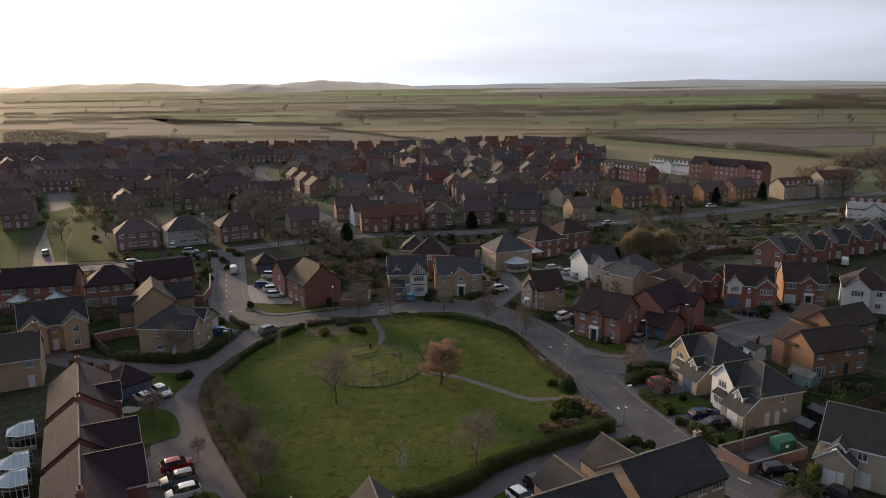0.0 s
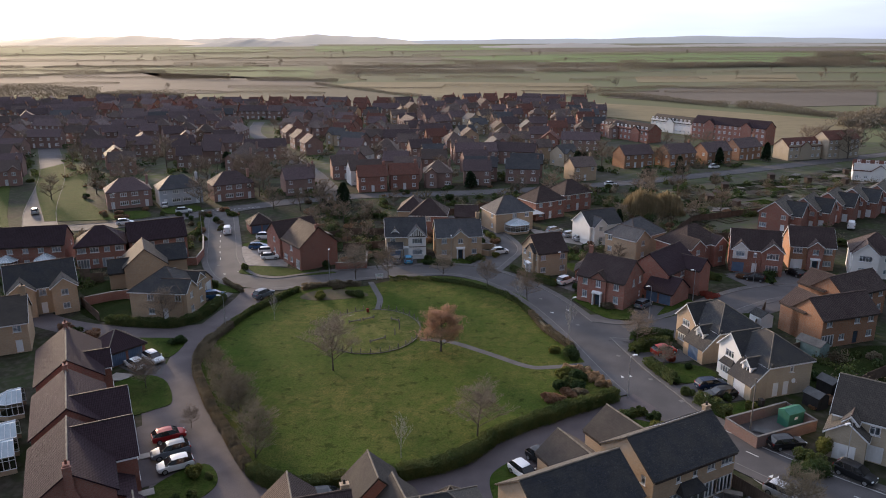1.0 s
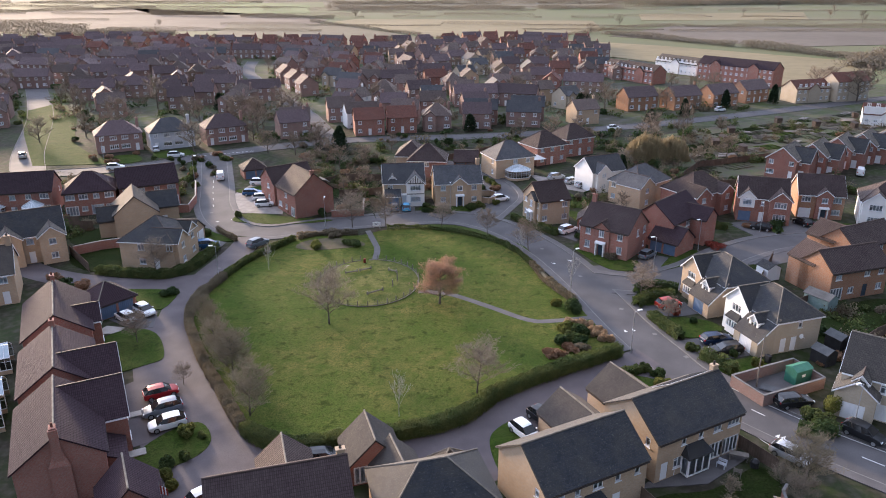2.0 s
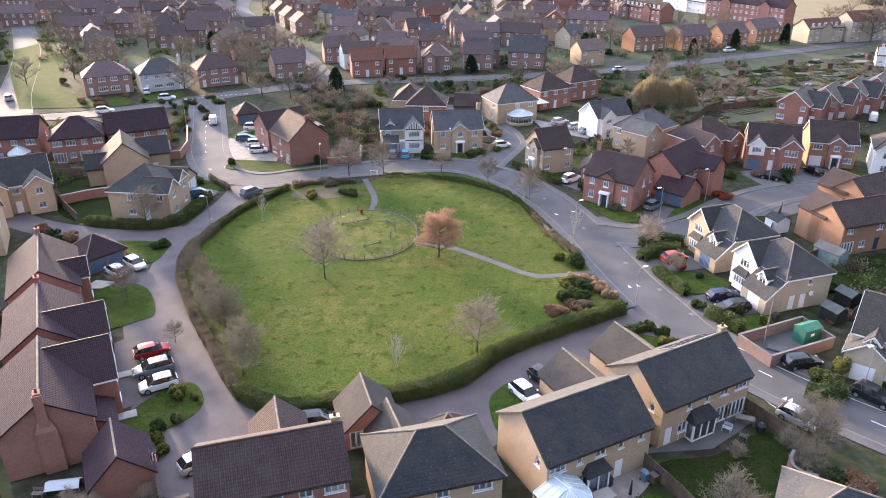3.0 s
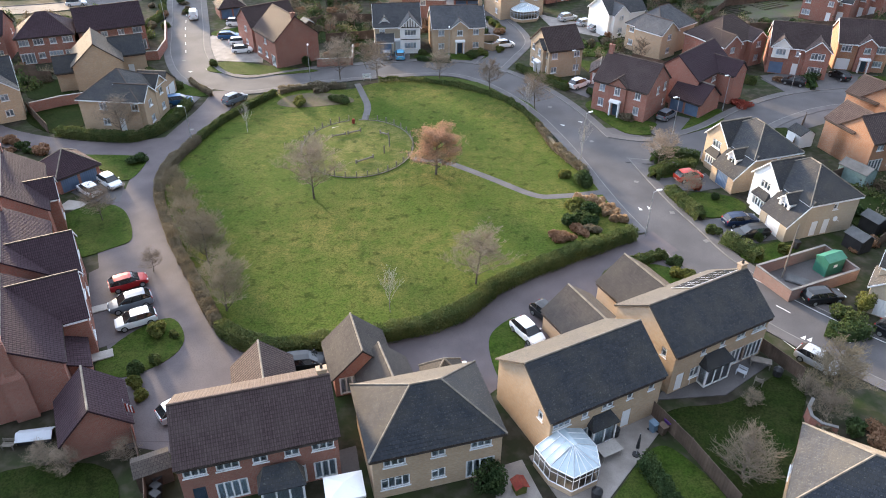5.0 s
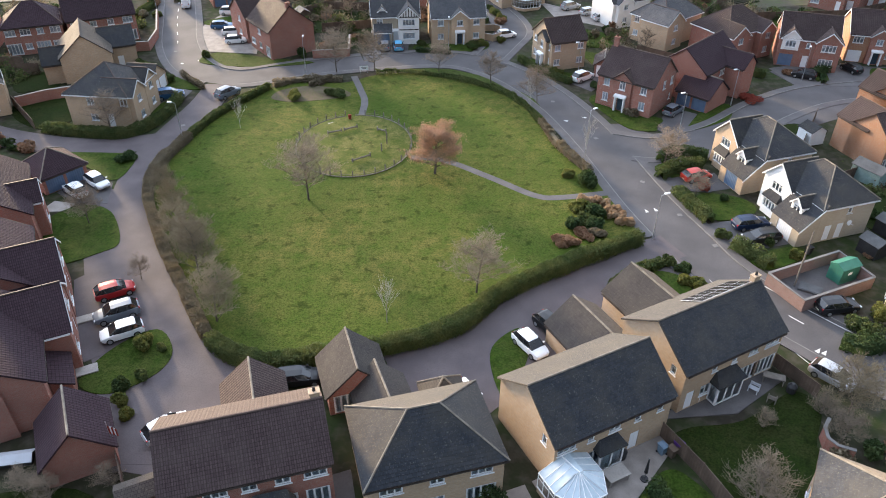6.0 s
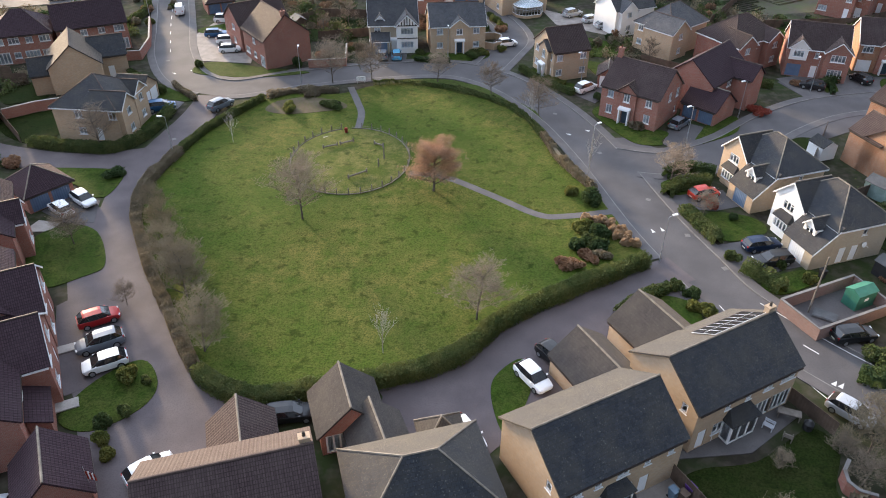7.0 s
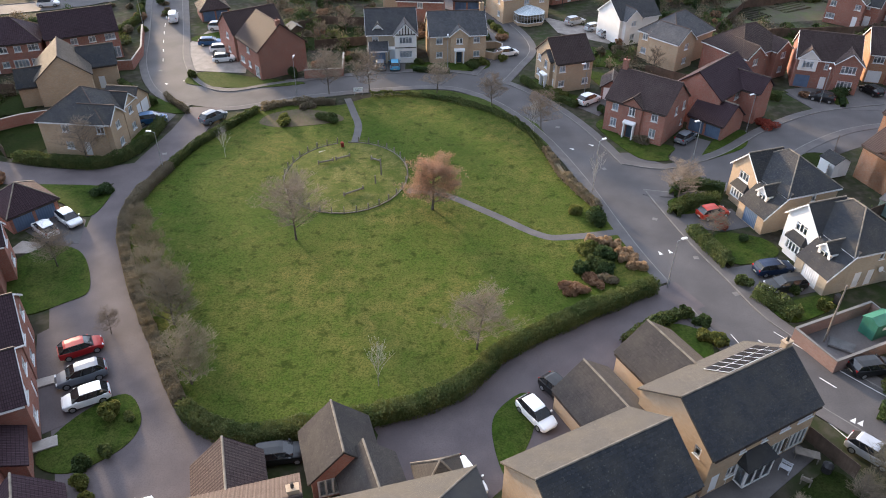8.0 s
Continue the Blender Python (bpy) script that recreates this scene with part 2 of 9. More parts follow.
SLAB = surface("patio_slab", (0.30, 0.275, 0.25), (0.38, 0.35, 0.32), scale=0.9, fine=7, c=(0.2, 0.19, 0.17))
GRAVEL = surface("gravel_drive", (0.21, 0.185, 0.165), (0.29, 0.26, 0.235), scale=0.7, fine=18, bump=0.5)
PAINT = surface("road_paint", (0.62, 0.62, 0.60), (0.72, 0.72, 0.70), rough=0.6, scale=2, fine=12, c=(0.3, 0.3, 0.3), third=0.5)


def turf(name, dark, mid, dry, patch, scale=1.0):
    """Grass in broad patches, mottled at a metre and again at a hand's width, with some dry straw colour in it."""
    m, nt, p = node_mat(name)
    N, L = nt.nodes, nt.links
    geo = N.new("ShaderNodeNewGeometry")

    def tex(s, detail, lo, hi):
        n, r = N.new("ShaderNodeTexNoise"), N.new("ShaderNodeMapRange")
        n.inputs["Scale"].default_value, n.inputs["Detail"].default_value = s * scale, detail
        n.inputs["Roughness"].default_value = 0.65
        r.inputs["From Min"].default_value, r.inputs["From Max"].default_value = lo, hi
        L.new(geo.outputs["Position"], n.inputs["Vector"])
        L.new(n.outputs["Fac"], r.inputs["Value"])
        return r.outputs["Result"], n.outputs["Fac"]

    def mix(fac, a, b_):
        x = N.new("ShaderNodeMix")
        x.data_type = "RGBA"
        L.new(fac, x.inputs["Factor"])
        for s, v in (("A", a), ("B", b_)):
            if isinstance(v, tuple):
                x.inputs[s].default_value = (*v, 1)
            else:
                L.new(v, x.inputs[s])
        return x.outputs["Result"]

    broad, _ = tex(patch, 4, 0.34, 0.60)
    metre, hm = tex(0.55, 5, 0.40, 0.68)
    fine, hf = tex(6.0, 6, 0.40, 0.64)
    straw, _ = tex(1.7, 6, 0.52, 0.74)
    tuft, _ = tex(0.62, 7, 0.55, 0.66)
    col = mix(broad, mid, dry)
    col = mix(metre, col, mid)
    dk = N.new("ShaderNodeMath")
    dk.operation = "MULTIPLY"
    dk.inputs[1].default_value = 0.85
    L.new(fine, dk.inputs[0])
    col = mix(dk.outputs["Value"], col, dark)
    st = N.new("ShaderNodeMath")
    st.operation = "MULTIPLY"
    st.inputs[1].default_value = 0.25
    L.new(straw, st.inputs[0])
    col = mix(st.outputs["Value"], col, tuple(v * 1.35 for v in dry))
    tf = N.new("ShaderNodeMath")
    tf.operation = "MULTIPLY"
    tf.inputs[1].default_value = 0.7
    L.new(tuft, tf.inputs[0])
    col = mix(tf.outputs["Value"], col, tuple(v * 0.72 for v in dark))
    L.new(col, p.inputs["Base Color"])
    p.inputs["Roughness"].default_value = 0.95
    p.inputs["Specular IOR Level"].default_value = 0.05
    bn = N.new("ShaderNodeBump")
    bn.inputs["Strength"].default_value, bn.inputs["Distance"].default_value = 0.9, 0.10
    L.new(hf, bn.inputs["Height"])
    L.new(bn.outputs["Normal"], p.inputs["Normal"])
    return m


GRASS = turf("green_turf", (0.026, 0.043, 0.007), (0.056, 0.090, 0.013), (0.138, 0.126, 0.034), 0.05)
LAWN = turf("garden_turf", (0.018, 0.034, 0.006), (0.040, 0.070, 0.010), (0.076, 0.084, 0.022), 0.25)
# darker copy of the lawn: shade of the houses put into its colour
SHADYLAWN = turf("shade_toned_garden_turf", (0.008, 0.014, 0.003), (0.018, 0.031, 0.006), (0.032, 0.036, 0.012), 0.25)
VERGE = turf("verge_turf", (0.028, 0.044, 0.010), (0.056, 0.080, 0.018), (0.082, 0.088, 0.028), 0.2)
SOIL = surface("garden_soil", (0.030, 0.026, 0.019), (0.030, 0.044, 0.014), rough=0.95, scale=0.16, fine=0.8, bump=0.7, dist=0.15, c=(0.072, 0.062, 0.048), third=0.8, spec=0.1)
FENCE = surface("weathered_fence_wood", (0.085, 0.060, 0.045), (0.13, 0.095, 0.07), scale=0.8, fine=9, bump=0.3, vary=0.2)
TIMBER = surface("grey_timber", (0.16, 0.14, 0.12), (0.22, 0.195, 0.165), scale=2, fine=14)
BARK = surface("winter_bark", (0.10, 0.082, 0.065), (0.15, 0.125, 0.10), scale=3, fine=20, vary=0.2)
TWIG = surface("winter_twigs", (0.19, 0.15, 0.11), (0.26, 0.205, 0.15), scale=0.8, fine=4, bump=0, vary=0.2)
TANTWIG = surface("tan_winter_twigs", (0.19, 0.155, 0.10), (0.26, 0.215, 0.14), scale=0.8, fine=4, bump=0, vary=0.15)
PALEBARK = surface("pale_birch_bark", (0.38, 0.35, 0.31), (0.5, 0.47, 0.42), scale=3, fine=20)
STEEL = surface("galvanised_steel", (0.36, 0.37, 0.38), (0.45, 0.46, 0.47), rough=0.45, scale=3, fine=12, metal=0.6, bump=0.05)
FELT = surface("roofing_felt", (0.075, 0.078, 0.08), (0.11, 0.112, 0.115), scale=1, fine=9)
GREENBOX = surface("green_steel_paint", (0.030, 0.13, 0.09), (0.045, 0.17, 0.12), rough=0.5, scale=1.2, fine=6, c=(0.06, 0.10, 0.07))


def leafy(name, a, b, c):
    """Leaves and thin twigs: light also passes through them."""
    m = surface(name, a, b, rough=0.8, scale=0.7, fine=5, bump=0, c=c, third=0.7, spec=0.2)
    N, L = m.node_tree.nodes, m.node_tree.links
    p, out = N["Principled BSDF"], N["Material Output"]
    tr, mx = N.new("ShaderNodeBsdfTranslucent"), N.new("ShaderNodeMixShader")
    L.new(p.inputs["Base Color"].links[0].from_socket, tr.inputs["Color"])
    mx.inputs["Fac"].default_value = 0.35
    L.new(p.outputs["BSDF"], mx.inputs[1])
    L.new(tr.outputs["BSDF"], mx.inputs[2])
    L.new(mx.outputs["Shader"], out.inputs["Surface"])
    return m


HEDGE = leafy("hedge_leaves", (0.060, 0.090, 0.026), (0.125, 0.14, 0.048), (0.045, 0.058, 0.022))
DRYHEDGE = leafy("bare_brown_hedge", (0.165, 0.135, 0.095), (0.23, 0.19, 0.13), (0.13, 0.125, 0.065))
SHRUB = leafy("evergreen_leaves", (0.034, 0.062, 0.022), (0.075, 0.105, 0.035), (0.026, 0.042, 0.016))
LIGHTSHRUB = leafy("yellow_green_leaves", (0.10, 0.12, 0.03), (0.17, 0.17, 0.045), (0.08, 0.09, 0.03))
RUSTSHRUB = leafy("rusty_winter_shrub", (0.22, 0.13, 0.078), (0.29, 0.18, 0.11), (0.16, 0.09, 0.055))
TANSHRUB = leafy("dry_grass_clump", (0.36, 0.25, 0.15), (0.44, 0.32, 0.20), (0.28, 0.19, 0.12))
RUSSET = leafy("russet_leaves", (0.40, 0.23, 0.15), (0.48, 0.30, 0.20), (0.31, 0.17, 0.11))
REDSHRUB = leafy("red_stem_shrub", (0.26, 0.05, 0.035), (0.33, 0.09, 0.06), (0.16, 0.05, 0.04))
WILLOW = leafy("golden_willow_twigs", (0.27, 0.215, 0.12), (0.34, 0.275, 0.155), (0.19, 0.15, 0.085))
CONIFER = leafy("dark_conifer", (0.016, 0.032, 0.015), (0.03, 0.05, 0.022), (0.012, 0.02, 0.01))


# ================= geometry helpers =================
def mesh_from(name, verts, faces, mat, uvs=None, smooth=False):
    me = bpy.data.meshes.new(name)
    me.from_pydata(verts, [], faces)
    if uvs is not None:
        layer = me.uv_layers.new(name="UVMap")
        layer.data.foreach_set("uv", np.asarray(uvs, dtype=np.float32).ravel())
    me.materials.append(mat)
    if smooth:
        me.polygons.foreach_set("use_smooth", [True] * len(me.polygons))
    me.update()
    return me


class Geo:
    """Collects quads and triangles with UVs in metres, then makes one mesh of them."""

    def __init__(self):
        self.v, self.f, self.uv = [], [], []

    def face(self, pts, uv=None):
        i = len(self.v)
        self.v += [tuple(p) for p in pts]
        self.f.append(tuple(range(i, i + len(pts))))
        if uv is None:
            a, b, c = Vector(pts[0]), Vector(pts[1]), Vector(pts[-1])
            u = (b - a).normalized()
            n = u.cross(c - a)
            if n.length < 1e-9:
                n = Vector((0, 0, 1))
            w = n.normalized().cross(u)
            uv = [((Vector(p) - a).dot(u), (Vector(p) - a).dot(w)) for p in pts]
        self.uv += uv

    def box(self, x0, y0, z0, x1, y1, z1):
        p = [(x, y, z) for z in (z0, z1) for y in (y0, y1) for x in (x0, x1)]
        for q in ((0, 2, 3, 1), (4, 5, 7, 6), (0, 1, 5, 4), (1, 3, 7, 5), (3, 2, 6, 7), (2, 0, 4, 6)):
            self.face([p[k] for k in q])

    def bar(self, a, b, r, sides=5, r2=None):
        a, b = Vector(a), Vector(b)
        d = b - a
        if d.length < 1e-6:
            return
        d.normalize()
        s = d.cross(Vector((0, 0, 1)) if abs(d.z) < 0.9 else Vector((1, 0, 0))).normalized()
        t = d.cross(s)
        r2 = r if r2 is None else r2
        ring = [(math.cos(6.28318 * k / sides) * s + math.sin(6.28318 * k / sides) * t) for k in range(sides)]
        for k in range(sides):
            j = (k + 1) % sides
            self.face([a + ring[j] * r, a + ring[k] * r, b + ring[k] * r2, b + ring[j] * r2])
        self.face([a + q * r for q in ring])
        if r2 > 1e-4:
            self.face([b + q * r2 for q in reversed(ring)])

    def prism(self, pts, z0, z1):
        """A flat polygon with thickness, counter-clockwise from above."""
        self.face([(x, y, z1) for x, y in pts], [(x, y) for x, y in pts])
        n = len(pts)
        for i in range(n):
            (x0, y0), (x1, y1) = pts[i], pts[(i + 1) % n]
            self.face([(x0, y0, z0), (x1, y1, z0), (x1, y1, z1), (x0, y0, z1)])

    def mesh(self, name, mat, smooth=False):
        return mesh_from(name, self.v, self.f, mat, self.uv, smooth)


def part(name, geo, mat, parent, label="", m=None, smooth=False):
    """Links a mesh (a Geo, or a ready mesh) as one object under parent."""
    me = geo.mesh(name, mat, smooth) if isinstance(geo, Geo) else geo
    ob = new(name, me)
    ob.parent = parent
    if m is not None:
        ob.matrix_basis = m
    return tagged(ob, label)


def root(name, m, label, category, group="", kind=""):
    ob = new(name)
    ob.empty_display_size = 0.2
    ob.matrix_basis = m
    return tagged(ob, label, category, group, kind)


def single(name, geo, mat, label, category, group="", kind="", m=None, smooth=False):
    me = geo.mesh(name, mat, smooth) if isinstance(geo, Geo) else geo
    ob = new(name, me)
    if m is not None:
        ob.matrix_basis = m
    return tagged(ob, label, category, group, kind)


def ribbon(points, width, z, closed=False):
    """A strip of ground along a line of points; returns its two edges."""
    pts = [Vector(p) for p in smooth_line(points)]
    left, right = [], []
    for i, p in enumerate(pts):
        a, b = pts[max(i - 1, 0)], pts[min(i + 1, len(pts) - 1)]
        d = (b - a).normalized()
        n = Vector((-d.y, d.x))
        left.append(p + n * width / 2)
        right.append(p - n * width / 2)
    return left, right


def smooth_line(points, steps=5, closed=False):
    """Catmull-Rom line through the points."""
    P = [Vector(p) for p in points]
    n = len(P)
    out = []
    for i in range(n if closed else n - 1):
        if closed:
            a, b, c, d = P[(i - 1) % n], P[i], P[(i + 1) % n], P[(i + 2) % n]
        else:
            a, b, c, d = P[max(i - 1, 0)], P[i], P[i + 1], P[min(i + 2, n - 1)]
        for k in range(steps):
            t = k / steps
            out.append(0.5 * ((2 * b) + (c - a) * t + (2 * a - 5 * b + 4 * c - d) * t * t + (3 * b - a - 3 * c + d) * t ** 3))
    if not closed:
        out.append(P[-1])
    return out


def strip_geo(left, right, z, g=None, drop=0.12):
    g = g or Geo()
    for i in range(len(left) - 1):
        a, b, c, d = right[i], right[i + 1], left[i + 1], left[i]
        g.face([(*a, z), (*b, z), (*c, z), (*d, z)], [tuple(q) for q in (a, b, c, d)])
    return g


def sheet(name, pts, z, mat, label, category, closed_smooth=False, kind="structure", z0=None):
    """A flat patch of ground from its outline."""
    pts = smooth_line(pts, 5, True) if closed_smooth else [Vector(p) for p in pts]
    area = sum(pts[i].x * pts[(i + 1) % len(pts)].y - pts[(i + 1) % len(pts)].x * pts[i].y for i in range(len(pts)))
    if area < 0:
        pts.reverse()
    bm = bmesh.new()
    top = [bm.verts.new((p.x, p.y, z)) for p in pts]
    f = bm.faces.new(top)
    low = z - 0.1 if z0 is None else z0
    bot = [bm.verts.new((p.x, p.y, low)) for p in pts]
    for i in range(len(pts)):
        j = (i + 1) % len(pts)
        bm.faces.new((bot[i], bot[j], top[j], top[i]))
    bmesh.ops.triangulate(bm, faces=[f])
    me = bpy.data.meshes.new(name)
    bm.to_mesh(me)
    bm.free()
    me.materials.append(mat)
    return tagged(new(name, me), label, category, "", kind)


# ================= houses =================
WINDOW_MESHES = {}
PLAIN = [False]      # far houses: frame and pane of a window in one mesh


def window_meshes(w, h, cols, kind):
    """Frame (with sill) and pane of one size, made once and shared. Outside is -y."""
    key = (round(w, 2), round(h, 2), cols, kind, PLAIN[0])
    if key not in WINDOW_MESHES:
        f, p = Geo(), Geo()
        b, t = (0.10, 0.07) if kind == "w" else (0.15, 0.1)
        if PLAIN[0]:
            b, t = 0.15, 0.1
        f.box(-w / 2, -0.03, 0, w / 2, 0.05, b)
        f.box(-w / 2, -0.03, h - b, w / 2, 0.05, h)
        for i in range(cols + 1):
            x = -w / 2 + (w - b) * i / cols
            f.box(x, -0.03, b, x + b, 0.05, h - b)
        if kind == "w" and h > 0.9:
            for i in range(cols):
                if i % 2 == 0 or cols == 1:
                    x0 = -w / 2 + (w - b) * i / cols
                    f.box(x0 + b, -0.02, h * 0.68, x0 + (w - b) / cols, 0.04, h * 0.68 + t)
        if kind == "w":
            f.box(-w / 2 - 0.08, -0.16, -0.07, w / 2 + 0.08, 0.02, 0.0)
        if PLAIN[0]:
            f.face([(-w / 2 + 0.05, 0.01, 0.05), (w / 2 - 0.05, 0.01, 0.05), (w / 2 - 0.05, 0.01, h - 0.05), (-w / 2 + 0.05, 0.01, h - 0.05)])
        p.face([(-w / 2 + 0.02, 0.02, 0.02), (w / 2 - 0.02, 0.02, 0.02), (w / 2 - 0.02, 0.02, h - 0.02), (-w / 2 + 0.02, 0.02, h - 0.02)])
        if not PLAIN[0]:
            # net curtain behind the pane, hung in shallow folds
            m_ = max(4, int(w / 0.16))
            for k in range(m_):
                xa, xb = -w / 2 + w * k / m_, -w / 2 + w * (k + 1) / m_
                ya, yb = (0.13, 0.17) if k % 2 else (0.17, 0.13)
                p.face([(xa, ya, 0.0), (xb, yb, 0.0), (xb, yb, h), (xa, ya, h)])
        WINDOW_MESHES[key] = (f.mesh("window", WHITE), p.mesh("pane", GLASS))
        if not PLAIN[0]:
            WINDOW_MESHES[key][1].materials.append(CURTAIN)
            for q in WINDOW_MESHES[key][1].polygons[1:]:
                q.material_index = 1
        if PLAIN[0]:
            WINDOW_MESHES[key][0].materials.append(GLASS)
            WINDOW_MESHES[key][0].polygons[-1].material_index = 1
    return WINDOW_MESHES[key]


def door_mesh(w, h, mat, ribs, name):
    key = (round(w, 2), round(h, 2), mat.name, ribs)
    if key not in WINDOW_MESHES:
        g = Geo()
        g.box(-w / 2, 0, 0, w / 2, 0.05, h)
        if ribs == 0:      # panelled front door with a frame
            for x0, x1, z0, z1 in ((-0.34, -0.04, 0.15, 0.9), (0.04, 0.34, 0.15, 0.9), (-0.34, -0.04, 1.05, 1.75), (0.04, 0.34, 1.05, 1.75)):
                g.box(x0, -0.02, z0, x1, 0, z1)
        else:
            g = Geo()
            xs = [-w / 2 + w * k / (2 * ribs) for k in range(2 * ribs + 1)]
            for k in range(2 * ribs):
                ya, yb = (0.0, -0.03) if k % 2 == 0 else (-0.03, 0.0)
                g.face([(xs[k], ya, 0), (xs[k + 1], yb, 0), (xs[k + 1], yb, h), (xs[k], ya, h)])
            g.face([(w / 2, 0.05, 0), (-w / 2, 0.05, 0), (-w / 2, 0.05, h), (w / 2, 0.05, h)])
        WINDOW_MESHES[key] = g.mesh(name, mat)
    return WINDOW_MESHES[key]


# sizes: width, height, height of the bottom edge (None: floor-based), columns of panes
OPENINGS = {"s": (0.65, 1.0, 1), "w": (1.15, 1.1, 2), "b": (1.75, 1.15, 3), "B": (2.3, 1.25, 4), "t": (1.0, 1.35, 2)}


def facade(parent, g, o, u, w, z0, z1, ops, wallmat, trim=WHITE):
    """One outer wall with its openings cut through, and the windows and doors that sit in them.
    ops: (kind, distance along the wall, height of the bottom edge)."""
    n = Vector((u.y, -u.x))
    rect = []
    rot = Matrix.Rotation(math.atan2(u.y, u.x), 4, "Z")
    for kind, x, z in ops:
        if kind in OPENINGS:
            ow, oh, cols = OPENINGS[kind]
        else:
            ow, oh, cols = {"d": (0.95, 2.05, 1), "D": (0.95, 2.05, 1), "p": (1.8, 2.05, 3), "P": (2.4, 2.05, 4), "g": (2.3, 2.05, 8), "G": (2.3, 2.05, 8)}[kind]
        x = min(max(x, ow / 2 + 0.1), w - ow / 2 - 0.1)
        rect.append((x - ow / 2, x + ow / 2, z0 + z, z0 + z + oh))
        at = o + u * x
        m = Matrix.Translation((at.x - n.x * 0.07, at.y - n.y * 0.07, z0 + z)) @ rot
        if kind in OPENINGS or kind in "pP":
            fm, pm = window_meshes(ow, oh, cols, "w" if kind in OPENINGS else "p")
            win = part("window" if kind in OPENINGS else "patio_door", fm, None, parent, "", m)
            if not PLAIN[0]:
                part("pane", pm, None, win)
        elif kind in "dD":
            part("door", door_mesh(ow, oh, WHITE if kind == "d" else DARKDOOR, 0, "door"), None, parent, "", m)
        else:
            part("garage_door", door_mesh(ow, oh, WHITE if kind == "g" else GREYDOOR, cols, "garage_door"), None, parent, "", m)
    xs = sorted({0.0, w, *[r[0] for r in rect], *[r[1] for r in rect]})
    zs = sorted({z0, z1, *[r[2] for r in rect], *[min(r[3], z1) for r in rect]})

    def pt(x, z, back=0.0):
        q = o + u * x - n * back
        return (q.x, q.y, z)

    for i in range(len(xs) - 1):
        for j in range(len(zs) - 1):
            cx, cz = (xs[i] + xs[i + 1]) / 2, (zs[j] + zs[j + 1]) / 2
            if not any(r[0] < cx < r[1] and r[2] < cz < r[3] for r in rect):
                g.face([pt(xs[i], zs[j]), pt(xs[i + 1], zs[j]), pt(xs[i + 1], zs[j + 1]), pt(xs[i], zs[j + 1])],
                       [(xs[i], zs[j]), (xs[i + 1], zs[j]), (xs[i + 1], zs[j + 1]), (xs[i], zs[j + 1])])
    for x0, x1, a, b in rect:
        b = min(b, z1)
        g.face([pt(x0, a), pt(x1, a), pt(x1, a, 0.2), pt(x0, a, 0.2)])
        g.face([pt(x1, b), pt(x0, b), pt(x0, b, 0.2), pt(x1, b, 0.2)])
        g.face([pt(x0, b), pt(x0, a), pt(x0, a, 0.2), pt(x0, b, 0.2)])
        g.face([pt(x1, a), pt(x1, b), pt(x1, b, 0.2), pt(x1, a, 0.2)])


def slope(g, el, er, rr, rl, gauge=0.32, thick=0.14):
    """One roof slope, eaves left/right and ridge right/left seen from outside, laid in stepped courses."""
    el, er, rr, rl = Vector(el), Vector(er), Vector(rr), Vector(rl)
    n = (er - el).cross(((rl + rr) / 2 - (el + er) / 2)).normalized()
    u = (er - el).normalized()
    run = ((rl + rr) / 2 - (el + er) / 2)
    w = n.cross(u)
    length = run.length
    rows = max(2, int(length / gauge))

    def uv(p):
        return ((p - el).dot(u), (p - el).dot(w))

    lip = n * 0.011
    for i in range(rows):
        a, b = i / rows, (i + 1) / rows
        p0, p1 = el.lerp(rl, a), er.lerp(rr, a)
        q0, q1 = el.lerp(rl, b), er.lerp(rr, b)
        if (q1 - q0).length < 0.02:
            g.face([p0 + lip, p1 + lip, q1], [uv(p0), uv(p1), uv(q1)])
        else:
            g.face([p0 + lip, p1 + lip, q1, q0], [uv(p0), uv(p1), uv(q1), uv(q0)])
        g.face([p0, p1, p1 + lip, p0 + lip], [uv(p0), uv(p1), uv(p1), uv(p0)])
    d = -n * thick
    if (rr - rl).length > 0.02:
        g.face([el + d, rl + d, rr + d, er + d])
        g.face([el, el + d, er + d, er])
        g.face([er, er + d, rr + d, rr])
        g.face([rl, rl + d, el + d, el])
    else:
        g.face([el + d, rl + d, er + d])
        g.face([el, el + d, er + d, er])


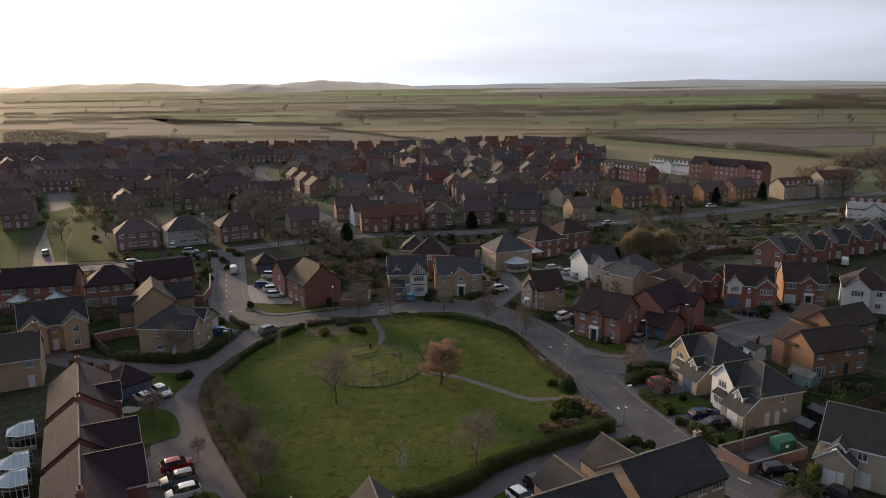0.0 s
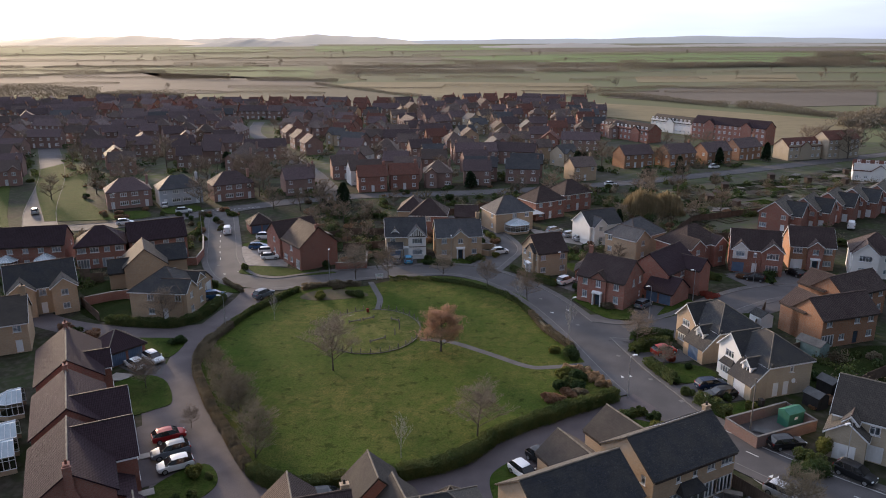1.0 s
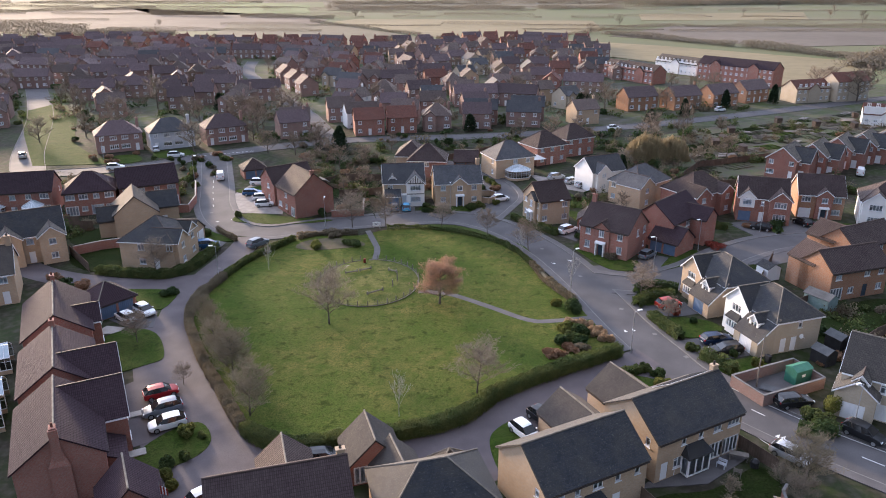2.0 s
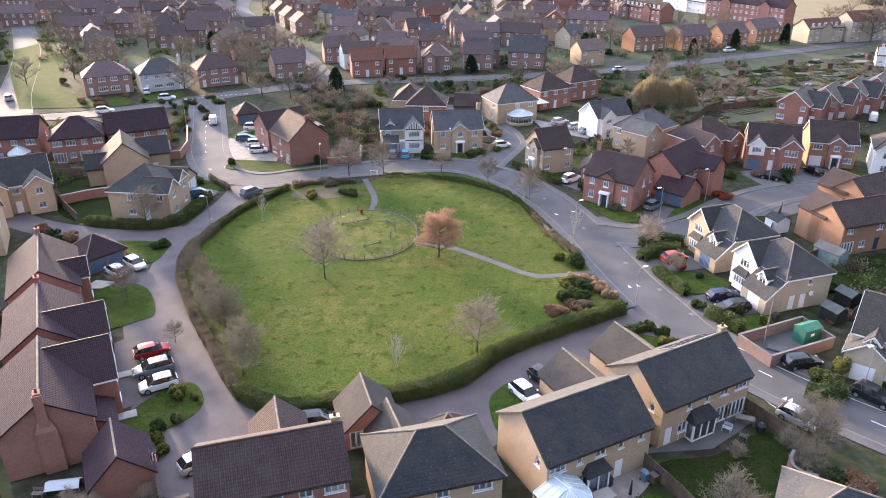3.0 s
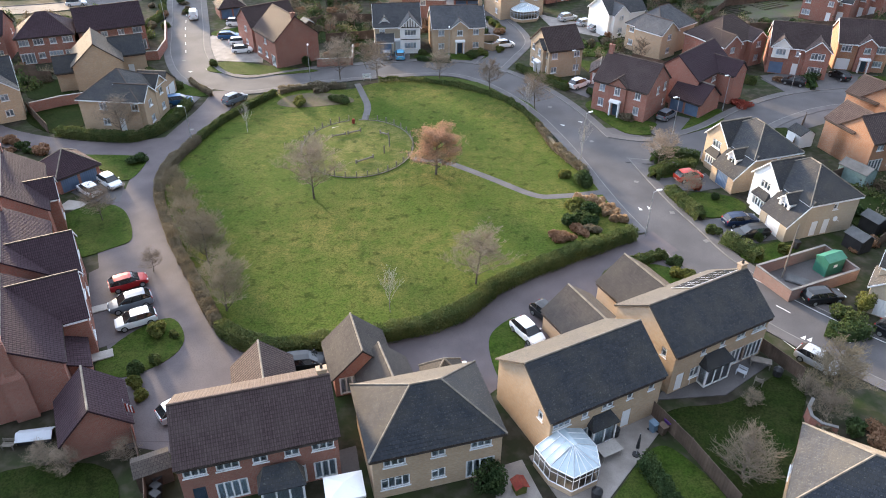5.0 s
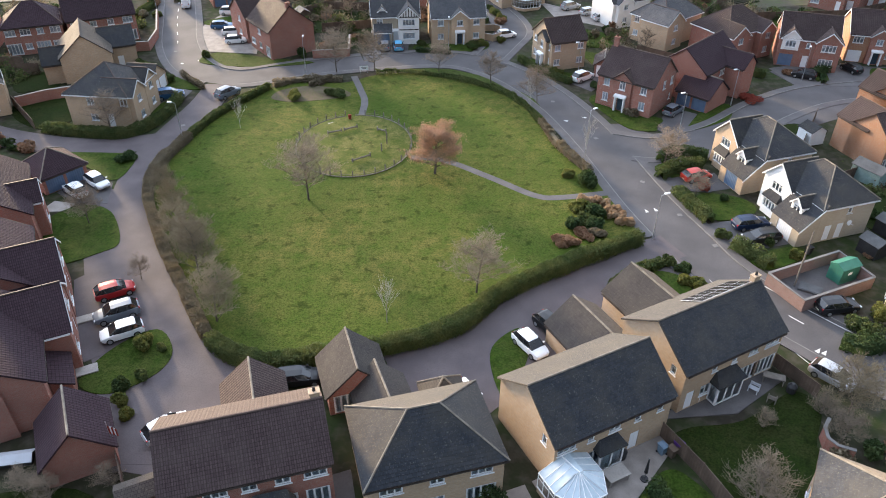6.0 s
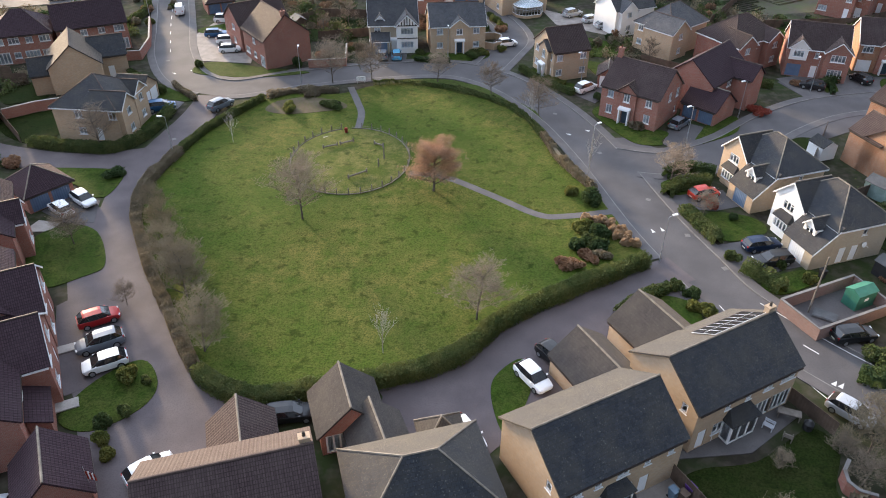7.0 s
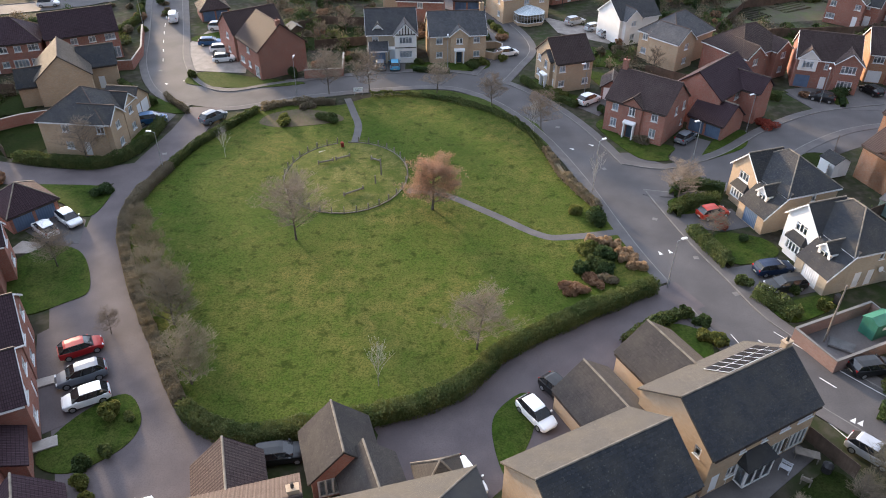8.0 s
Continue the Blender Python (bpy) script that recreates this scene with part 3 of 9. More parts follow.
def block(house, ox, oy, rot, w, d, eave, kind, wall, tile, ops=None, pitch=0.78, base=0.0, over=0.3, verge=0.22, cap=CAPB, boards=True, edge=None):
    """A rectangular part of a house with its own roof: kind 'gable' (ridge along x), 'cross' (ridge along y), 'hip' or 'pyramid'.
    ops: openings for front (-y), right, back, left."""
    edge = edge or WHITE
    ops = ops or {}
    T = Matrix.Translation((ox, oy, 0)) @ Matrix.Rotation(radians(rot), 4, "Z")
    hold = new("storey_block")
    hold.parent = house
    hold.matrix_basis = T
    walls, roof, caps, trims = Geo(), Geo(), Geo(), []
    X, Y = w / 2, d / 2
    holder = hold
    sides = {"front": (Vector((-X, -Y)), Vector((1, 0)), w), "right": (Vector((X, -Y)), Vector((0, 1)), d),
             "back": (Vector((X, Y)), Vector((-1, 0)), w), "left": (Vector((-X, Y)), Vector((0, -1)), d)}
    for s, (o, u, ln) in sides.items():
        facade(holder, walls, o, u, ln, base, eave, ops.get(s, ()), wall)
    half = Y if kind == "gable" else X if kind == "cross" else min(X, Y)
    top = eave + half * pitch
    ex = eave - over * pitch      # eaves' edge drops below the wall top
    lift = 0.12
    if kind == "gable":
        for sx in (-1, 1):
            p = [(sx * X, -sx * -1 * 0 - Y, eave), (sx * X, Y, eave), (sx * X, 0, top)]
            walls.face(p if sx > 0 else [p[1], p[0], p[2]], [(0, eave), (d, eave), (Y, top)])
        V = X + verge
        slope(roof, (-V, -Y - over, ex + lift), (V, -Y - over, ex + lift), (V, 0, top + lift), (-V, 0, top + lift))
        slope(roof, (V, Y + over, ex + lift), (-V, Y + over, ex + lift), (-V, 0, top + lift), (V, 0, top + lift))
        caps.bar((-V, 0, top + lift), (V, 0, top + lift), 0.10, 6)
        for sx in (-1, 1):
            for sy in (-1, 1):
                a, b = Vector((sx * (V + 0.02), sy * (Y + over), ex + lift - 0.08)), Vector((sx * (V + 0.02), 0, top + lift - 0.08))
                if boards:
                    trims.append(("bargeboard", board(Geo(), a, b, (sx, 0, 0))))
        for sy in (-1, 1):
            trims.append(("fascia", Geo()))
            trims[-1][1].box(-X, sy * (Y + over - 0.02) - 0.05, ex - 0.14, X, sy * (Y + over - 0.02) + 0.05, ex + 0.02)
    elif kind == "cross":
        for sy in (-1, 1):
            p = [(-X, sy * Y, eave), (X, sy * Y, eave), (0, sy * Y, top)]
            walls.face(p if sy < 0 else [p[1], p[0], p[2]], [(0, eave), (w, eave), (X, top)])
        V = Y + verge
        slope(roof, (X + over, -V, ex + lift), (X + over, V, ex + lift), (0, V, top + lift), (0, -V, top + lift))
        slope(roof, (-X - over, V, ex + lift), (-X - over, -V, ex + lift), (0, -V, top + lift), (0, V, top + lift))
        caps.bar((0, -V, top + lift), (0, V, top + lift), 0.10, 6)
        for sy in (-1, 1):
            for sx in (-1, 1):
                a, b = Vector((sx * (X + over), sy * (V + 0.02), ex + lift - 0.08)), Vector((0, sy * (V + 0.02), top + lift - 0.08))
                if boards:
                    trims.append(("bargeboard", board(Geo(), a, b, (0, sy, 0))))
        for sx in (-1, 1):
            trims.append(("fascia", Geo()))
            trims[-1][1].box(sx * (X + over - 0.02) - 0.05, -Y, ex - 0.14, sx * (X + over - 0.02) + 0.05, Y, ex + 0.02)
    else:
        r = max(0.0, X - Y) if kind == "hip" else 0.0
        ry = max(0.0, Y - X) if kind == "hip" else 0.0
        A, B = Vector((-r, -ry, top + lift)), Vector((r, ry, top + lift))
        x, y, z = X + over, Y + over, ex + lift
        c = [Vector((-x, -y, z)), Vector((x, -y, z)), Vector((x, y, z)), Vector((-x, y, z))]
        if ry == 0:
            slope(roof, c[0], c[1], B, A)
            slope(roof, c[1], c[2], B, B)
            slope(roof, c[2], c[3], A, B)
            slope(roof, c[3], c[0], A, A)
            lines = ((c[0], A), (c[3], A), (c[1], B), (c[2], B), (A, B))
        else:
            slope(roof, c[0], c[1], A, A)
            slope(roof, c[1], c[2], B, A)
            slope(roof, c[2], c[3], B, B)
            slope(roof, c[3], c[0], A, B)
            lines = ((c[0], A), (c[1], A), (c[2], B), (c[3], B), (A, B))
        for a, b in lines:
            caps.bar(a, b, 0.085, 5)
        for sy in (-1, 1):
            trims.append(("fascia", Geo()))
            trims[-1][1].box(-x, sy * (y - 0.03) - 0.04, ex - 0.14, x, sy * (y - 0.03) + 0.04, ex + 0.03)
        for sx in (-1, 1):
            trims.append(("fascia", Geo()))
            trims[-1][1].box(sx * (x - 0.03) - 0.04, -y + 0.08, ex - 0.14, sx * (x - 0.03) + 0.04, y - 0.08, ex + 0.03)
    # the parts go straight under the house
    part("wall", walls, wall, hold)
    rf = part("roof", roof, tile, hold)
    if not PLAIN[0]:
        part("ridge_tile", caps, cap, rf)
        for word, gg in trims:
            part(word, gg, edge, hold)
    adopt(hold, house)
    return top


def adopt(hold, house):
    """Hands the children of a working frame over to the house and removes the frame."""
    T = hold.matrix_basis.copy()
    for ch in list(hold.children):
        m = T @ ch.matrix_basis
        ch.parent = house
        ch.matrix_basis = m
    bpy.data.objects.remove(hold)


def board(g, a, b, n):
    """A bargeboard along a verge."""
    n = Vector(n) * 0.03
    h = Vector((0, 0, 0.2))
    g.face([a - n - h, b - n - h, b - n, a - n])
    g.face([a + n - h, a + n, b + n, b + n - h])
    g.face([a - n, b - n, b + n, a + n])
    g.face([a - n - h, a + n - h, b + n - h, b - n - h])
    return g


def chimney(house, x, y, z, mat, top=1.3, wx=0.75, wy=0.5):
    g = Geo()
    g.box(x - wx / 2, y - wy / 2, z - 1.6, x + wx / 2, y + wy / 2, z + top)
    g.box(x - wx / 2 - 0.06, y - wy / 2 - 0.06, z + top, x + wx / 2 + 0.06, y + wy / 2 + 0.06, z + top + 0.14)
    if PLAIN[0]:
        g.bar((x, y, z + top + 0.14), (x, y, z + top + 0.5), 0.13, 6, 0.1)
    st = part("chimney", g, mat, house)
    if PLAIN[0]:
        return
    pot = Geo()
    pot.bar((x, y, z + top + 0.14), (x, y, z + top + 0.55), 0.13, 8, 0.1)
    part("chimney_pot", pot, RUST if mat is RED else TAN, st)


def row_of(w, kinds, z):
    """Openings at even steps along a wall."""
    n = len(kinds)
    return [(k, w * (i + 0.5) / n, z) for i, k in enumerate(kinds) if k != "-"]


def two(w, up, down):
    """Upper and ground floor rows: letters for openings, '-' for blank wall."""
    out = row_of(w, up, 3.45)
    for k, x, _ in row_of(w, down, 0):
        out.append((k, x, 0.1 if k in "dDpPgG" else 0.95))
    return out


def porch(house, x, y, mat=WHITE, tile=BROWN, w=1.6, rot=0):
    g = Geo()
    g.box(x - w / 2, y - 1.0, 2.35, x + w / 2, y, 2.47)
    g.face([(x - w / 2, y - 1.0, 2.47), (x + w / 2, y - 1.0, 2.47), (x + w / 2, y, 2.95), (x - w / 2, y, 2.95)])
    part("porch_roof", g, tile, house)
    for sx in (-1, 1):
        p = Geo()
        p.box(x + sx * (w / 2 - 0.12) - 0.06, y - 0.95, 0, x + sx * (w / 2 - 0.12) + 0.06, y - 0.83, 2.35)
        part("porch_post", p, mat, house)


def surround(house, x, y, rot=0.0, w=1.7, door=True, mat=None):
    """White door surround with side posts, a lintel and a small pitched canopy, facing -y before it is turned."""
    T = pose(x, y, 0, 0, 0, rot)
    for sx in (-1, 1):
        p = Geo()
        p.box(sx * (w / 2 - 0.12) - 0.1, -0.55, 0, sx * (w / 2 - 0.12) + 0.1, 0, 2.3)
        part("porch_post", p, WHITE, house, "", T)
    c = Geo()
    c.box(-w / 2 - 0.1, -0.65, 2.3, w / 2 + 0.1, 0, 2.55)
    c.face([(-w / 2 - 0.1, -0.65, 2.55), (w / 2 + 0.1, -0.65, 2.55), (w / 2 + 0.1, 0, 2.72), (-w / 2 - 0.1, 0, 2.72)])
    part("porch_canopy", c, WHITE, house, "", T)


def dormer(house, x, y, rot, w, d, z, eave, wall, tile, kind="w"):
    """A small gabled dormer with its window, facing -y before it is turned; y is its front."""
    T = Matrix.Translation((x, y, 0)) @ Matrix.Rotation(radians(rot), 4, "Z")
    c = T @ Vector((0, d / 2, 0))
    block(house, c.x, c.y, rot, w, d, eave, "cross", wall, tile, {"front": [(kind, w / 2, 0.22)]}, pitch=1.0, cap=CAP, base=z, over=0.14, verge=0.2)


# ================= ground, roads, the green =================
ground = Geo()
for ix in range(-8, 8):
    for iy in range(-2, 14):
        x0, y0, s = ix * 600.0, iy * 600.0 - 600, 600.0
        ground.face([(x0, y0, -0.06), (x0 + s, y0, -0.06), (x0 + s, y0 + s, -0.06), (x0, y0 + s, -0.06)])
FIELD = surface("far_farmland", (0.11, 0.125, 0.055), (0.155, 0.142, 0.082), rough=0.95, scale=0.004, fine=0.02, bump=0, c=(0.125, 0.105, 0.07), third=0.5, spec=0.12)
single("ground", ground, FIELD, "flat winter farmland reaching to the horizon", "ground", kind="structure")
town, village = Geo(), Geo()
for i in range(20):
    for j in range(20):
        x0, y0 = -440 + i * 36.0, -80 + j * 31.0
        if x0 < 110 - max(0, y0 - 330) * 0.12 or y0 < 300:
            (village if y0 > 225 else town).face([(x0, y0, -0.03), (x0 + 36, y0, -0.03), (x0 + 36, y0 + 31, -0.03), (x0, y0 + 31, -0.03)])
VILLAGE = surface("village_yards", (0.060, 0.058, 0.040), (0.062, 0.082, 0.026), rough=0.95, scale=0.06, fine=0.25, bump=0.3, c=(0.105, 0.096, 0.088), third=0.8, spec=0.1)
single("village_ground", village, VILLAGE, "yards, drives and gardens among the village houses", "ground", kind="structure")
single("town_ground", town, SOIL, "rough garden ground of the housing estate", "ground", kind="structure")

GREEN = [(-21.8, 61.7), (-17.7, 58.8), (-14.6, 58.0), (-11.2, 58.8), (-3.7, 60.6), (-0.1, 62.0), (4.2, 65.1), (6.5, 68.0), (10.8, 71.1), (16.7, 74.9),
         (24.4, 79.1), (22.2, 89.3), (21.2, 93.4), (17.9, 101.2), (15.8, 110.1), (13.9, 116.2), (9.9, 122.0), (2.7, 126.8), (-4.8, 129.3), (-10.9, 128.0),
         (-15.7, 124.9), (-23.1, 124.8), (-27.2, 122.5), (-29.8, 117.7), (-33.3, 111.2), (-35.4, 104.1), (-36.7, 98.0), (-36.8, 92.7), (-35.5, 87.4), (-33.4, 82.6),
         (-29.9, 75.7), (-25.7, 68.8), (-22.8, 63.9)]
sheet("village_green", GREEN, 0.06, GRASS, "open mown grass of the green, patchy in winter", "lawn", True)


ROADS = []


def road(name, pts, width, mat, label, z=0.0, kerbs=True):
    ROADS.append((name, pts, width, mat, label, z, kerbs))


def on_other_road(p, skip):
    for name, pts, width, *_ in ROADS:
        if name != skip:
            line = smooth_line(pts, 4)
            for a, b in zip(line, line[1:]):
                t = max(0.0, min(1.0, (p - a).dot(b - a) / (b - a).length_squared))
                if (a + (b - a) * t - p).length < width / 2 + 0.05:
                    return True
    return False


road("road_east", [(-13, 134.2), (-3, 136.0), (4.5, 135.3), (11, 130.5), (16, 123.3), (20, 114.5), (23.4, 103), (25.8, 92), (27.2, 86), (29.2, 79.4), (31.9, 71.5), (39, 62), (48, 53), (60, 42), (90, 16)], 6.2, ASPHALT, "grey asphalt estate road curving round the green", 0.004)
road("road_north", [(-13, 134.2), (-24, 131), (-34, 127), (-42, 131), (-48, 142), (-52.5, 157), (-57, 172), (-63, 192)], 6.2, ASPHALT, "grey asphalt estate road running up to the main road", 0.008)
road("lane_west", [(-36, 124), (-36.5, 116), (-38.4, 106), (-39.4, 97), (-38.2, 88), (-34.8, 80.5), (-30.8, 72.4), (-26.4, 65.2), (-22.6, 59.5), (-22.5, 53), (-27, 48)], 5.2, PAVIOUR, "narrow brown-grey paved lane beside the green", 0.012, False)
road("lane_branch", [(-38.5, 104), (-48, 101.5), (-58, 103), (-68, 107), (-80, 116)], 5.0, PAVIOUR, "brown-grey paved side lane between gardens", 0.016, False)
road("lane_south", [(27.5, 78), (22, 75.2), (16.8, 72.0), (10, 67.4), (5.2, 63.6), (0.5, 59.9), (-3.6, 57.5)], 4.6, PAVIOUR, "paved access lane below the long hedge", 0.012, False)
road("road_close", [(23.5, 104), (32, 102), (42, 106.5), (52, 115), (62, 121), (74, 124)], 6.0, ASPHALT, "asphalt cul-de-sac among brick houses", 0.012)
road("road_mid", [(8, 134), (12, 143), (15, 152), (12, 165), (6, 176), (-4, 182)], 5.0, ASPHALT, "short asphalt close between houses", 0.014)
road("main_road", [(-190, 150), (-130, 163), (-83, 175), (-60, 192), (-30, 208), (10, 214), (48, 224), (97, 245), (186, 290), (300, 345)], 7.0, ASPHALT, "main road crossing the village", 0.004)
road("road_northwest", [(-104, 172), (-115, 193), (-136, 240), (-157, 280), (-185, 330)], 8.0, ASPHALT, "wide road leading out north-west", 0.012)
road("road_far", [(-32, 207), (-46, 247), (-70, 303), (-95, 360), (-105, 410)], 6.0, ASPHALT, "village street running away between houses", 0.012)
for name, pts, width, mat, label, z, kerbs in ROADS:
    l, r = ribbon(pts, width, z)
    single(name, strip_geo(l, r, z), mat, label, "road", kind="structure")
    kl, kr = ribbon(pts, width + 0.26, 0)
    for edge, outer in ((l, kl), (r, kr)) if kerbs else ():
        g = Geo()
        for i in range(len(edge) - 1):
            a, b, c, d = edge[i], edge[i + 1], outer[i + 1], outer[i]
            if on_other_road((a + b) / 2, name):
                continue
            g.face([(*a, z + 0.1), (*b, z + 0.1), (*c, z + 0.1), (*d, z + 0.1)])
            g.face([(*a, z - 0.05), (*b, z - 0.05), (*b, z + 0.1), (*a, z + 0.1)])
        if name in ("road_east", "road_close", "road_mid", "road_north"):
            # footway behind the kerb
            fg = Geo()
            far_l, far_r = ribbon(pts, width + 2.7, 0)
            far_edge = far_l if edge is l else far_r
            for i in range(len(edge) - 1):
                a, b, c, d = outer[i], outer[i + 1], far_edge[i + 1], far_edge[i]
                if on_other_road((a + b) / 2, name) or on_other_road((c + d) / 2, name):
                    continue
                fg.face([(*a, z + 0.096), (*b, z + 0.096), (*c, z + 0.06), (*d, z + 0.06)])
                fg.face([(*d, z + 0.06), (*c, z + 0.06), (*c, -0.05), (*d, -0.05)])
            if fg.f:
                single("footway", fg, PAVE, "narrow asphalt footway behind the kerb", "footway", kind="structure")
        if g.f:
            single("kerb", g, KERB, "concrete kerb along the road", "kerb", kind="structure")

sheet("forecourt", [(-4, 60.4), (4.5, 64.2), (10, 68.5), (18, 73.5), (26, 78), (28.5, 74), (24, 66.5), (19.5, 60.5), (14, 55.5), (10, 55.5), (6, 53.5), (2.5, 50), (-3, 50), (-5, 54)], 0.008, PAVIOUR, "paved forecourt between the lane and the houses", "driveway")
sheet("forecourt", [(-21.5, 62), (-26.5, 69.5), (-31, 77), (-37.5, 90), (-42.5, 90), (-43.5, 86), (-40.5, 78), (-37, 70), (-34.6, 64), (-31, 57), (-28, 51), (-25.5, 46.5), (-20, 45.5), (-18, 52), (-17, 57.5)], 0.006, PAVIOUR, "paved forecourt between the lane and the houses", "driveway")
sheet("junction", [(21.5, 97), (30, 96), (35, 98.6), (34, 104.8), (27.5, 109.8), (21, 109)], 0.002, ASPHALT, "asphalt mouth of the cul-de-sac", "road")
# court in front of the south houses, driveways, lawns
sheet("court_south", [(-3.4, 59.5), (-1.5, 61.0), (5.5, 61.5), (4.6, 58.4), (2.5, 55.2), (1.0, 50.5), (-3, 50.5), (-4.5, 54.5)], 0.02, PAVIOUR, "paved court beside the garages", "driveway")
sheet("court_west", [(-24.5, 59), (-19, 57.5), (-18.2, 53), (-19, 47), (-27.5, 47), (-27.5, 51)], 0.022, PAVIOUR, "paved parking court", "driveway")
sheet("parking_bay", [(-38.6, 71.0), (-35.6, 74.6), (-33.4, 75.4), (-30.4, 71.0), (-27.0, 65.0), (-26.4, 62.4), (-28.2, 61.6), (-32.6, 58.6), (-35.8, 64.0)], 0.024, PAVIOUR, "asphalt parking bay for three cars", "driveway")
sheet("lawn_bend", [(-42.5, 74.0), (-37.5, 76.2), (-36.4, 78.5), (-39.6, 84.5), (-43.5, 86), (-46.5, 82.5)], 0.07, LAWN, "small front lawn at the bend of the lane", "lawn", True)
sheet("lawn_round", [(-30.5, 60.5), (-27.2, 63.2), (-24.8, 60.3), (-25.3, 57.2), (-28.8, 54.6), (-32, 56)], 0.07, LAWN, "rounded front lawn with clipped shrubs", "lawn", True)
sheet("lawn_garage", [(-55.0, 99.6), (-48, 99.8), (-42.8, 99.4), (-41.2, 98.0), (-41.6, 92.6), (-44.4, 93.0), (-46.4, 95.2), (-51.5, 97.6)], 0.07, LAWN, "small lawn beside the double garage", "lawn", True)
sheet("lawn_strip", [(5.4, 58.6), (6.0, 61.4), (8.6, 63.6), (9.2, 60.5), (8.0, 57.0), (6.3, 54.5)], 0.07, LAWN, "strip of lawn beside the drive", "lawn", True)
sheet("lawn_east", [(33.0, 87.8), (34.6, 89.6), (38.6, 88.6), (40.0, 86.4), (38.6, 84.4), (34.0, 83.4)], 0.07, LAWN, "front lawn of the white-gabled house", "lawn", True)
sheet("front_lawn", [(21.6, 70.4), (22.6, 71.7), (24.5, 73.1), (27.1, 71.9), (27.4, 69.4), (26.4, 67.2), (24.6, 67.0), (23.5, 69)], 0.078, LAWN, "little front lawn behind the brick garage", "lawn", True)
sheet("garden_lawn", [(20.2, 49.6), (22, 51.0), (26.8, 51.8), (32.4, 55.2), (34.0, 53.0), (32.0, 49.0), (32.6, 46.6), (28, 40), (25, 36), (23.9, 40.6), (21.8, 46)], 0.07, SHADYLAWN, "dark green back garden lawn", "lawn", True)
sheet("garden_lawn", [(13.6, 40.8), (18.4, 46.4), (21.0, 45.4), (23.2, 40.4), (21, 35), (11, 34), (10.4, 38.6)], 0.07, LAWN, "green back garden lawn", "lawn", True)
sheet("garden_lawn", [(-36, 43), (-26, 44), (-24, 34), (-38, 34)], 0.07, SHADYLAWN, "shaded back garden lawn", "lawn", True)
sheet("verge", [(-42, 133.5), (-32, 131.6), (-22, 133.8), (-30, 135.8), (-40, 138.5)], 0.08, VERGE, "rounded grass verge beside the road", "verge", True)
sheet("verge", [(-6, 130.8), (-1.3, 131.4), (2.4, 130.9), (7.6, 128.2), (12.2, 123.6), (15.6, 118.6), (17.0, 112.8), (15.9, 110.3), (13.9, 116.3), (9.9, 122.1), (2.7, 127.0), (-4.8, 129.4)], 0.07, VERGE, "grass verge between hedge and footway", "verge")
sheet("green_verge", [(-150, 255), (-128, 215), (-106, 178), (-88, 180), (-108, 205), (-128, 250), (-146, 275)], 0.05, VERGE, "broad grass verge beside the main road", "verge")
sheet("green_verge", [(-175, 290), (-142, 225), (-120, 185), (-112, 172), (-135, 172), (-160, 215), (-185, 270)], 0.045, VERGE, "broad grass verge beside the main road", "verge")
sheet("front_lawn", [(24.4, 118.4), (26.4, 112.6), (28.9, 108.0), (32.4, 107.4), (33.0, 109.0), (34.4, 111.6), (29.4, 114.4), (26.6, 120.4)], 0.07, LAWN, "front lawn of the brick house", "lawn", True)
sheet("front_lawn", [(37.2, 107.7), (39.9, 112.5), (42.7, 115.6), (46.4, 117.0), (45.0, 112.0), (39.9, 108.6)], 0.07, LAWN, "front lawn by the double garage", "lawn", True)

# footpaths over the green
for pts, w in (([(-14.2, 127.6), (-12.6, 122), (-11.5, 117.5), (-11.5, 112.2)], 1.1), ([(-3.4, 98.8), (1.4, 97.8), (7.4, 93.2), (12.7, 88.8), (16.1, 88.4), (23.2, 89.8)], 1.15)):
    l, r = ribbon(pts, w, 0)
    single("footpath", strip_geo(l, r, 0.075), PAVE, "narrow asphalt footpath across the green", "path", kind="structure")

# ================= the houses round the green =================
SPOTS = []


def house(name, cx, cy, ang, label, group="houses round the green"):
    SPOTS.append((cx, cy, 7.6))
    return root(name, pose(cx, cy, 0, 0, 0, ang), label, "house", group)


# south row, seen from their gardens
h = house("house", -14.0, 45.6, 16.0, "two-storey red brick house with a brown tiled gable roof")
block(h, 0, 0, 0, 11.9, 7.5, 4.85, "gable", RED, BROWN, {"front": two(11.9, "bbwwb", "DP-pp"), "right": [("s", 3.8, 3.5)], "back": two(11.9, "bwwb", "bdwg")}, pitch=0.70, boards=False, edge=TRIM)
chimney(h, 5.6, 0.4, 7.3, BUFF, 0.6)
h = house("house", -0.5, 46.4, 15.5, "buff brick house with a dark hipped roof")
block(h, 0, 0, 0, 10.3, 7.8, 4.85, "hip", BUFF, SLATE, {"front": two(10.3, "bwb", "BwP"), "right": two(7.8, "-s", "--"), "back": two(10.3, "bwb", "b-b")}, pitch=0.70, cap=CAP, boards=False, edge=TRIM)
h = house("house", 12.65, 51.2, 27.4, "buff brick house with a dark slate gable roof and a conservatory")
block(h, 0, 0, 0, 11.5, 7.9, 4.85, "gable", BUFF, SLATE, {"front": two(11.5, "bswss", "-PBd-"), "left": [("s", 6.5, 3.6)], "back": two(11.5, "bwwb", "bdbb")}, pitch=0.70, cap=CAP, boards=False, edge=TRIM)
h = house("house", 24.5, 58.85, 28.3, "buff brick house with a slate gable roof and solar panels")
